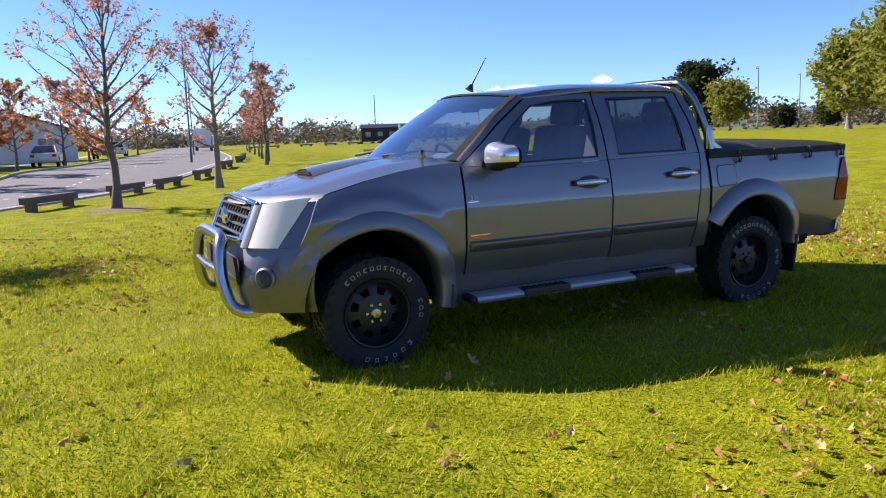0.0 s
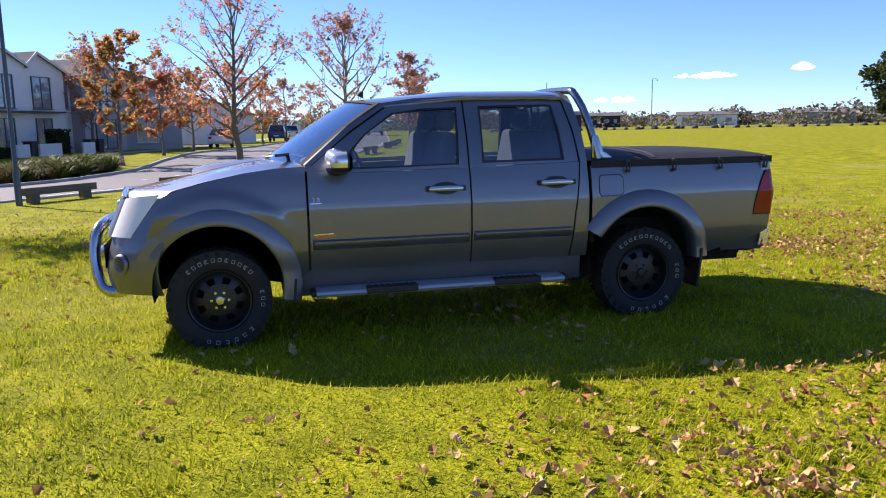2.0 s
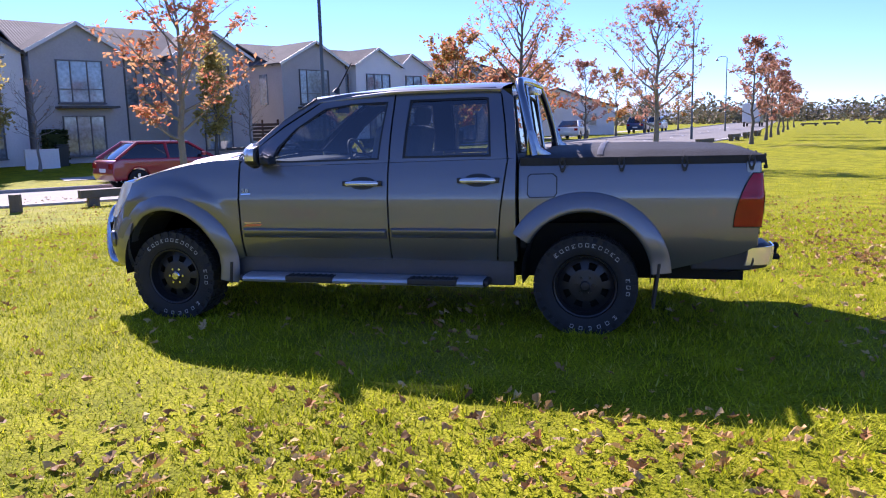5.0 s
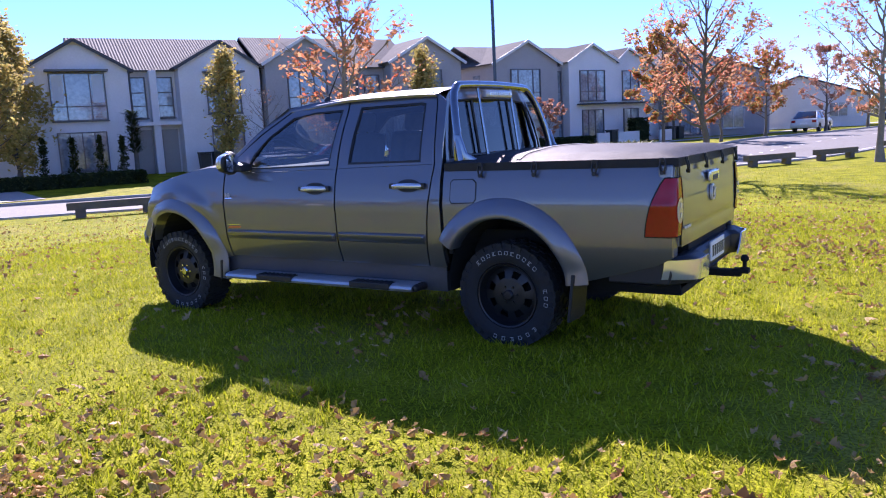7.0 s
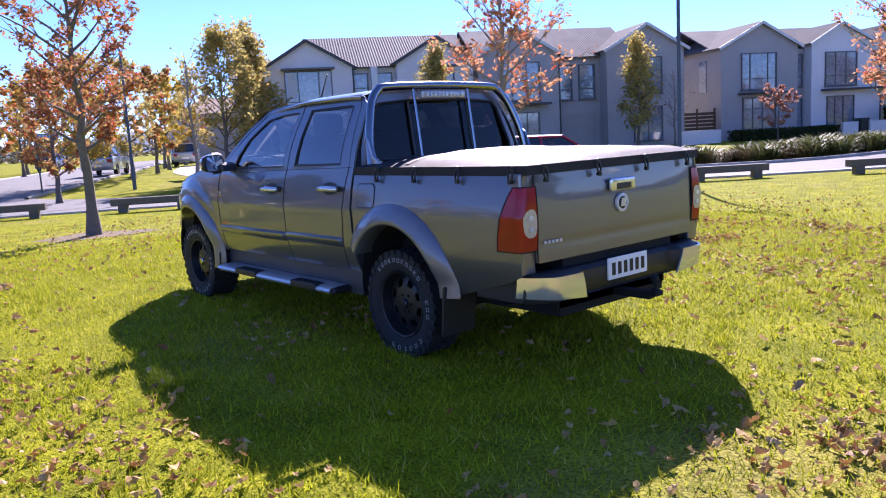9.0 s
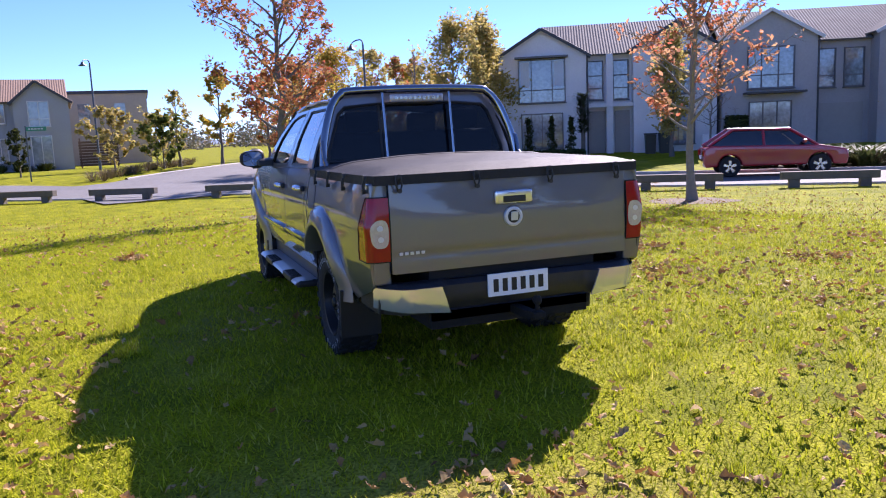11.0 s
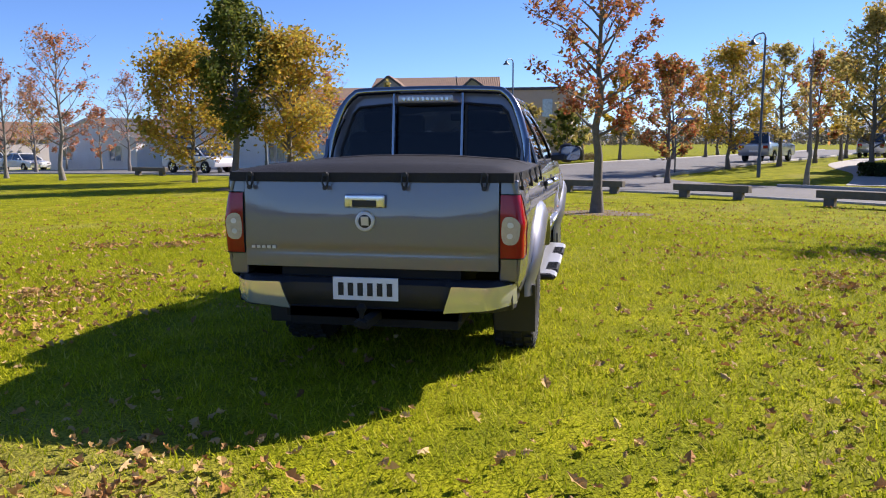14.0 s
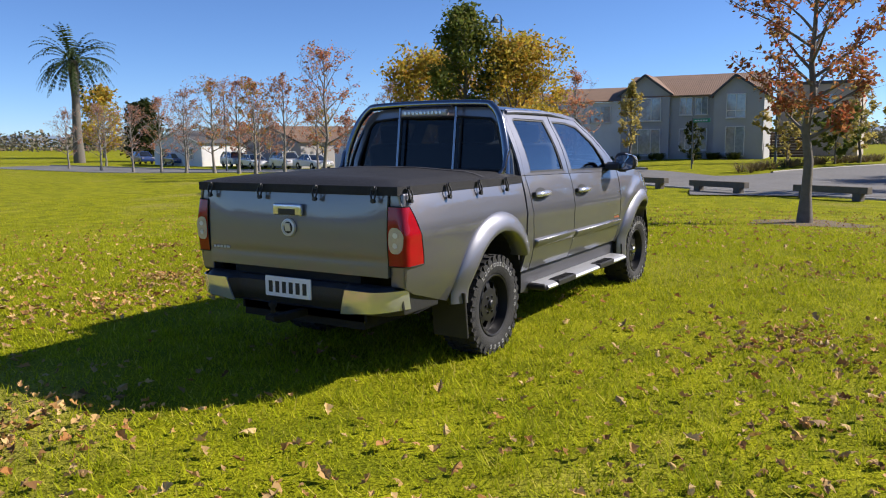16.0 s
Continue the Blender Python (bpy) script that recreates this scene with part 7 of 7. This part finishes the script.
for cx in (-2.0, 2.4):
    for sd in (-1, 1):
        g = Geo()
        g.lathe([(0.0, 0.1), (0.45, 0.1), (0.48, 0.05), (0.48, -0.1)], 20, 0, pose(cx, sd * 1.05, 0.48, 0, 0, 0 if sd > 0 else 180))
        g.make("wheel", CAR_TYRE, ob)

# ---- far field: rocks, barriers, low buildings, woods, hills, clouds ----
ROCK = material("dark_rock", (0.07, 0.065, 0.06), 0.9, vary=0.5, scale=3, bump=0.5)
rng = random.Random(31)
g = Geo()
rk = []
for k in range(4):
    bm = bmesh.new()
    bmesh.ops.create_icosphere(bm, subdivisions=2, radius=0.45)
    for v in bm.verts:
        v.co *= 1 + 0.35 * noise.noise(v.co * 2.1 + Vector((k * 7, 0, 0)))
        v.co.z *= 0.75
    me = bpy.data.meshes.new("rock")
    bm.to_mesh(me)
    bm.free()
    me.materials.append(ROCK)
    rk.append(me)
for i in range(46):
    u = i / 45
    p = Vector((47, 128)).lerp(Vector((88, 118)), min(1, u * 2)) if u < 0.5 else Vector((88, 118)).lerp(Vector((136, 92)), u * 2 - 1)
    ob = new("rock", rk[i % 4])
    ob.location = (p.x + rng.uniform(-0.8, 0.8), p.y + rng.uniform(-1, 1), 0.25)
    ob.scale = [rng.uniform(0.7, 1.5)] * 3
    ob.rotation_euler[2] = rng.uniform(0, 6)
    tagged(ob, "dark boulder in a row along the field", "rock", "boulder row")
for x, y in ((28, 118), (34, 120), (38.5, 121), (43, 122), (24, 112)):
    o = copy_thing(first, pose(x, y, 0.05, 0, 0, 5))
ROAD_FAR = ribbon("far_road", smooth_line([(40, 128), (90, 124), (160, 92), (260, 40)]), smooth_line([(42, 137), (93, 132), (166, 99), (266, 47)]), 0.09, ASPHALT, "far grey road beyond the field", "road", 2)
g = Geo()
g.tube([(0, 0, 0), (0, 0, 3.4)], 0.22, 8)
ob = g.make("white_post", TRIM_WHITE)
ob.location = (55.5, 131, 0)
tagged(ob, "stout white post at the field's edge", "post")
DARK_SHED = material("navy_shed", (0.02, 0.02, 0.035), 0.6, vary=0.2)


def shed(x, y, yaw, w, d, hh, mat, roof, label):
    ob = thing("shed", label, "building", "far buildings", pose(x, y, 0.05, 0, 0, yaw))
    g = Geo()
    g.box((0, 0, hh / 2), (w, d, hh))
    g.make("wall", mat, ob)
    corrugated(ob, (-w / 2 - 0.3, -d / 2 - 0.3, hh), (w / 2 + 0.3, -d / 2 - 0.3, hh), (w / 2 + 0.3, 0, hh + 0.9), (-w / 2 - 0.3, 0, hh + 0.9), roof, 1.2)
    corrugated(ob, (-w / 2 - 0.3, d / 2 + 0.3, hh), (w / 2 + 0.3, d / 2 + 0.3, hh), (w / 2 + 0.3, 0, hh + 0.9), (-w / 2 - 0.3, 0, hh + 0.9), roof, 1.2)
    for k in range(4):
        g = Geo()
        g.box((-w * 0.36 + w * 0.24 * k, -d / 2 - 0.02, hh * 0.55), (w * 0.1, 0.06, hh * 0.35))
        g.make("window", PANE, ob)


shed(71, 176, -20, 12, 7, 3.2, DARK_SHED, DARK_SHED, "long dark navy clubroom across the field")
shed(90, 190, -25, 9, 7, 3.0, DARK_SHED, ROOF_STEEL, "dark low building across the field")
shed(116, 182, -30, 15, 8, 2.8, PLASTER, ROOF_STEEL, "low pale building across the field")
shed(142, 170, -40, 16, 8, 2.8, TAUPE, ROOF_STEEL, "low brown building across the field")
shed(170, 150, -50, 14, 8, 2.8, PLASTER, ROOF_BROWN, "low pale house across the field")
# greyed leaf colours carry the distance haze of the woods
WOODS = leaf_material("hazed_woods_leaf", [(0.11, 0.12, 0.07), (0.20, 0.165, 0.11), (0.10, 0.115, 0.075), (0.25, 0.19, 0.13), (0.15, 0.15, 0.095)], 0.2)
g = Geo()
rng = random.Random(12)
for i in range(1000):
    a = rng.uniform(0, 2 * math.pi)
    r = rng.uniform(205, 330)
    hh = rng.uniform(4.5, 8.5) * (1 + 0.5 * noise.noise((math.cos(a) * 3, math.sin(a) * 3, 1)))
    c = Vector((r * math.cos(a), r * math.sin(a), 0))
    spots = []
    for _ in range(140):
        q = Vector((rng.gauss(0, 1), rng.gauss(0, 1), 0)) * 2.6
        spots.append(c + q + Vector((0, 0, hh * rng.uniform(0.03, 1) * math.exp(-q.length_squared / 40))))
    leaf_quads(g, spots, 0.62, rng)
tagged(g.make("far_woods", WOODS, smooth=-1), "brown and olive woods along the horizon", "woods", kind="stuff")
# the blue of distance haze is painted into the hills' base colour
HAZE_HILL = material("haze_blue_hill", (0.16, 0.22, 0.30), 1.0, vary=0.2, scale=0.01)
g = Geo()
n = 240


def ridge(u, v):
    a = 2 * math.pi * u
    hh = 26 + 34 * noise.noise((math.cos(a) * 4, math.sin(a) * 4, 3)) + 10 * noise.noise((math.cos(a) * 17, math.sin(a) * 17, 5))
    return ((1700 + 300 * v) * math.cos(a), (1700 + 300 * v) * math.sin(a), -20 + max(4, hh) * 1.15 * math.sin(math.pi * 0.5 * v) + 15 * v)


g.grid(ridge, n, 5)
tagged(g.make("backdrop_hills", HAZE_HILL, smooth=70), "low haze-blue hills at the horizon", "hills", kind="structure")
CLOUD = material("glowing_cloud_white", (0.9, 0.9, 0.92), 1.0)
# added emission: the clouds glow by themselves to lift their dull undersides
CLOUD.node_tree.nodes["Principled BSDF"].inputs["Emission Color"].default_value = (0.92, 0.95, 1.0, 1)
CLOUD.node_tree.nodes["Principled BSDF"].inputs["Emission Strength"].default_value = 0.35


def cloud(direction, elevation, spread, seed):
    rng = random.Random(seed)
    a, e, R = radians(direction), radians(elevation), 2400
    c = Vector((R * math.cos(a) * math.cos(e), R * math.sin(a) * math.cos(e), R * math.sin(e)))
    side = Vector((-math.sin(a), math.cos(a), 0))
    bm = bmesh.new()
    lumps = [rng.uniform(-0.85, 0.85) for _ in range(6)]
    for i in range(90):
        mid = rng.choice(lumps)
        k = mid + rng.gauss(0, 0.13)
        rad = rng.uniform(2.5, 9) * (1.2 - min(1, abs(k)))
        lift = max(0, rng.gauss(3, 4)) * (1 - min(0.8, abs(k - mid) * 3))
        m = Matrix.Translation(c + side * spread * k + Vector((0, 0, lift))) @ Matrix.Diagonal((rad * 1.6, rad * 1.6, rad * 0.75, 1))
        bmesh.ops.create_icosphere(bm, subdivisions=2, radius=1.0, matrix=m)
    for f in bm.faces:
        f.smooth = True
    me = bpy.data.meshes.new("cloud")
    bm.to_mesh(me)
    bm.free()
    me.materials.append(CLOUD)
    ob = new("backdrop_cloud", me)
    tagged(ob, "small white fair-weather cloud near the horizon", "cloud", kind="structure")


for i, (d, e, s) in enumerate(((58, 3.0, 120), (52, 3.3, 40), (64, 1.5, 70), (46, 2.6, 50), (72, 1.2, 60))):
    cloud(d, e, s, 60 + i)

# ---- bare soil under trees ----
SOIL = material("bare_soil", (0.20, 0.145, 0.085), 0.95, vary=0.5, scale=5, bump=0.8, bump_scale=30)
for i, (x, y, r) in enumerate(((-11.85, 1.2, 1.3), (-8.0, 9.6, 1.2), (-21.55, -10.3, 1.5), (-1.77, 18.15, 1.1), (-19.96, -11.68, 1.2))):
    g = Geo()
    ring = [(0.0, 0.0)] + [(r * (0.8 + 0.35 * noise.noise((math.cos(a) * 1.5, math.sin(a) * 1.5, i))) * math.cos(a), r * (0.8 + 0.35 * noise.noise((math.cos(a) * 1.5, math.sin(a) * 1.5, i))) * math.sin(a)) for a in [2 * math.pi * k / 28 for k in range(28)]]
    g.v = [(px, py, ground_height(x + px, y + py) + 0.035 - (0.03 if k else 0)) for k, (px, py) in enumerate(ring)]
    g.f = [(0, k, k % 28 + 1) for k in range(1, 29)]
    g.m = [0] * 28
    ob = g.make("soil_patch", SOIL, smooth=60)
    ob.location = (x, y, 0)
    tagged(ob, "bare brown soil patch around a tree", "soil", kind="structure")

# ---- fallen leaves ----
DRY = material("dry_leaf", (0.58, 0.39, 0.16), 0.75, second=(0.22, 0.10, 0.033), scale=6, obj_random=1.6)
DRY_STUFF = leaf_material("dry_leaf_many", [(0.42, 0.25, 0.08), (0.64, 0.45, 0.20), (0.17, 0.08, 0.028), (0.56, 0.36, 0.14), (0.34, 0.15, 0.045), (0.50, 0.30, 0.11)], 0.15, 0.1)


def leaf_shape(seed, size, stride=1):
    """A lobed, curled oak leaf."""
    rng = random.Random(seed)
    half = [(0.0, 0.03), (0.12, 0.10), (0.22, 0.07), (0.36, 0.26), (0.46, 0.12), (0.62, 0.32), (0.70, 0.13), (0.84, 0.20), (1.0, 0.02)]
    half = half if stride == 1 else [half[k] for k in (0, 2, 3, 4, 5, 7, 8)]
    up = rng.uniform(0.3, 1.3)
    vs, fs = [], []
    for t, w in half:
        curl = up * (t - 0.5) ** 2 + rng.uniform(-0.02, 0.02)
        for s in (-1, 0, 1):
            ww = w * rng.uniform(0.85, 1.15)
            vs.append(((t - 0.5) * size, s * ww * size, (curl + abs(s) * ww * rng.uniform(0.4, 1.3)) * size * 0.9))
    for i in range(len(half) - 1):
        a = 3 * i
        fs += [(a, a + 1, a + 4, a + 3), (a + 1, a + 2, a + 5, a + 4)]
    return vs, fs


leaf_kinds = []
for k in range(8):
    vs, fs = leaf_shape(900 + k, 0.085 + 0.008 * k)
    me = bpy.data.meshes.new("fallen_leaf")
    me.from_pydata(vs, [], fs)
    me.materials.append(DRY)
    leaf_kinds.append((me, vs, fs))
small_leaves = [leaf_shape(940 + k, 0.08 + 0.008 * k, 2) for k in range(8)]
rng = random.Random(99)
centres = [(rng.uniform(-5, 9), rng.uniform(-6, 6.5), rng.uniform(0.1, 0.45)) for _ in range(46)]
centres += [(1.7, -2.75, 0.3), (2.4, -2.9, 0.4), (1.2, -3.3, 0.35), (3.3, -2.8, 0.4), (4.4, -1.6, 0.4), (4.6, 0.9, 0.35), (4.9, 1.7, 0.4), (4.2, 2.2, 0.5), (3.6, 3.0, 0.5), (5.0, 0.2, 0.4), (2.0, 3.2, 0.5), (3.9, -0.6, 0.4), (2.6, -3.6, 0.4), (1.0, 2.7, 0.5), (4.8, 2.7, 0.35), (-0.4, -3.4, 0.5), (5.3, 2.0, 0.35), (4.4, 3.4, 0.45), (5.2, -0.5, 0.3), (4.7, -1.1, 0.35)]


def drop_spot():
    if rng.random() < 0.55:
        cx, cy, s = rng.choice(centres)
        x, y = rng.gauss(cx, s), rng.gauss(cy, s)
    else:
        x = rng.uniform(-6, 10) if rng.random() < 0.4 else rng.uniform(0, 10)
        y = rng.uniform(-6.5, 7)
    if -2.7 < x < 3.0 and -2.2 < y < 1.2 and rng.random() < 0.8:
        return drop_spot()
    return x, y


count = 0
while count < 290:
    x, y = drop_spot()
    if not (-4.5 < x < 6.2 and -4.8 < y < 4.2):
        continue
    ob = new("fallen_leaf", rng.choice(leaf_kinds)[0])
    ob.matrix_basis = pose(x, y, ground_height(x, y) + rng.uniform(0.028, 0.045), rng.uniform(-28, 28), rng.uniform(-28, 28) + (180 if rng.random() < 0.4 else 0), rng.uniform(0, 360)) @ Matrix.Scale(rng.uniform(0.45, 0.85), 4)
    tagged(ob, "curled dry brown oak leaf lying on grass", "leaf", "fallen leaves")
    count += 1
g = Geo()
for _ in range(20000):
    x, y = drop_spot()
    if rng.random() < 0.55:
        x, y = rng.uniform(-15, 14), rng.uniform(-13, 13)
        if -4 < x < 6 and -4 < y < 4:
            continue
    vs, fs = rng.choice(small_leaves)
    m = pose(x, y, ground_height(x, y) + rng.uniform(0.025, 0.045), rng.uniform(-42, 42), rng.uniform(-42, 42) + (180 if rng.random() < 0.3 else 0), rng.uniform(0, 360)) @ Matrix.Scale(rng.uniform(0.32, 0.72), 4)
    g.add([m @ Vector(v) for v in vs], fs)
tagged(g.make("leaf_litter", DRY_STUFF, smooth=-1), "dry brown oak leaves scattered over the lawn", "leaves", kind="stuff")

# ---- grass blades ----
GRASS = leaf_material("grass_blade", [(0.17, 0.21, 0.010), (0.43, 0.45, 0.013), (0.29, 0.34, 0.011), (0.56, 0.54, 0.028), (0.39, 0.43, 0.012), (0.21, 0.26, 0.010), (0.62, 0.53, 0.10)], 0.45, 0.04)


def grass(name, xs, ys, hs, ws, seed, label):
    r = np.random.RandomState(seed)
    n = len(xs)
    az, lean = r.uniform(0, 2 * np.pi, n), r.uniform(0.2, 1.7, n)
    rr = np.hypot(xs, ys)

    def st(a, b):
        u = np.clip((rr - a) / (b - a), 0, 1)
        return u * u * (3 - 2 * u)
    zs = -0.37 * st(4, 13) + 0.42 * st(26, 42) - 0.006
    v = np.empty((n, 3, 3))
    ca, sa = np.cos(az), np.sin(az)
    v[:, 0] = np.stack([xs - sa * ws, ys + ca * ws, zs], 1)
    v[:, 1] = np.stack([xs + sa * ws, ys - ca * ws, zs], 1)
    v[:, 2] = np.stack([xs + ca * hs * lean, ys + sa * hs * lean, zs + hs], 1)
    me = bpy.data.meshes.new(name)
    me.vertices.add(3 * n)
    me.vertices.foreach_set("co", v.reshape(-1))
    me.loops.add(3 * n)
    me.loops.foreach_set("vertex_index", np.arange(3 * n))
    me.polygons.add(n)
    me.polygons.foreach_set("loop_start", np.arange(n) * 3)
    me.update(calc_edges=True)
    me.materials.append(GRASS)
    tagged(new(name, me), label, "grass", kind="stuff")


r = np.random.RandomState(4)
n = 820000
xs, ys = r.uniform(-9, 10.5, n), r.uniform(-8.6, 8.5, n)
past = np.hypot(np.maximum(0, np.maximum(-6 - xs, xs - 7.5)), np.maximum(0, np.maximum(-6 - ys, ys - 5.5)))
keep = r.uniform(0, 1, n) > past / 3.0
xs, ys = xs[keep], ys[keep]
n = len(xs) // 20 * 20
xs, ys = xs[:n], ys[:n]
patch = np.array([0.6 + 0.6 * noise.noise((x * 1.1, y * 1.1, 9)) for x, y in zip(xs[::20], ys[::20])])
hs = r.uniform(0.010, 0.050, n) * np.repeat(np.clip(patch + 0.4, 0.5, 1.5), 20)[:n] * 1.0
grass("lawn_grass", xs, ys, hs, r.uniform(0.0026, 0.0062, n), 6, "short yellow-green lawn grass around the truck")
n = 150000
a, q = r.uniform(0, 2 * np.pi, n), 7.5 + 17 * r.uniform(0, 1, n) ** 1.3
grass("lawn_grass", q * np.cos(a), q * np.sin(a), r.uniform(0.03, 0.065, n), r.uniform(0.004, 0.009, n), 7, "short lawn grass farther across the park")
cx, cy = r.uniform(-5, 8, 240), r.uniform(-5.5, 5.5, 240)
cx[:4], cy[:4] = (2.35, 0.66, 1.3, 3.4), (-2.5, -2.5, -2.35, -2.3)
xs = (cx[:, None] + r.normal(0, 0.05, (240, 60))).reshape(-1)
ys = (cy[:, None] + r.normal(0, 0.05, (240, 60))).reshape(-1)
grass("grass_tuft", xs, ys, r.uniform(0.04, 0.11, len(xs)), r.uniform(0.002, 0.0035, len(xs)), 8, "taller tufts standing in the lawn")
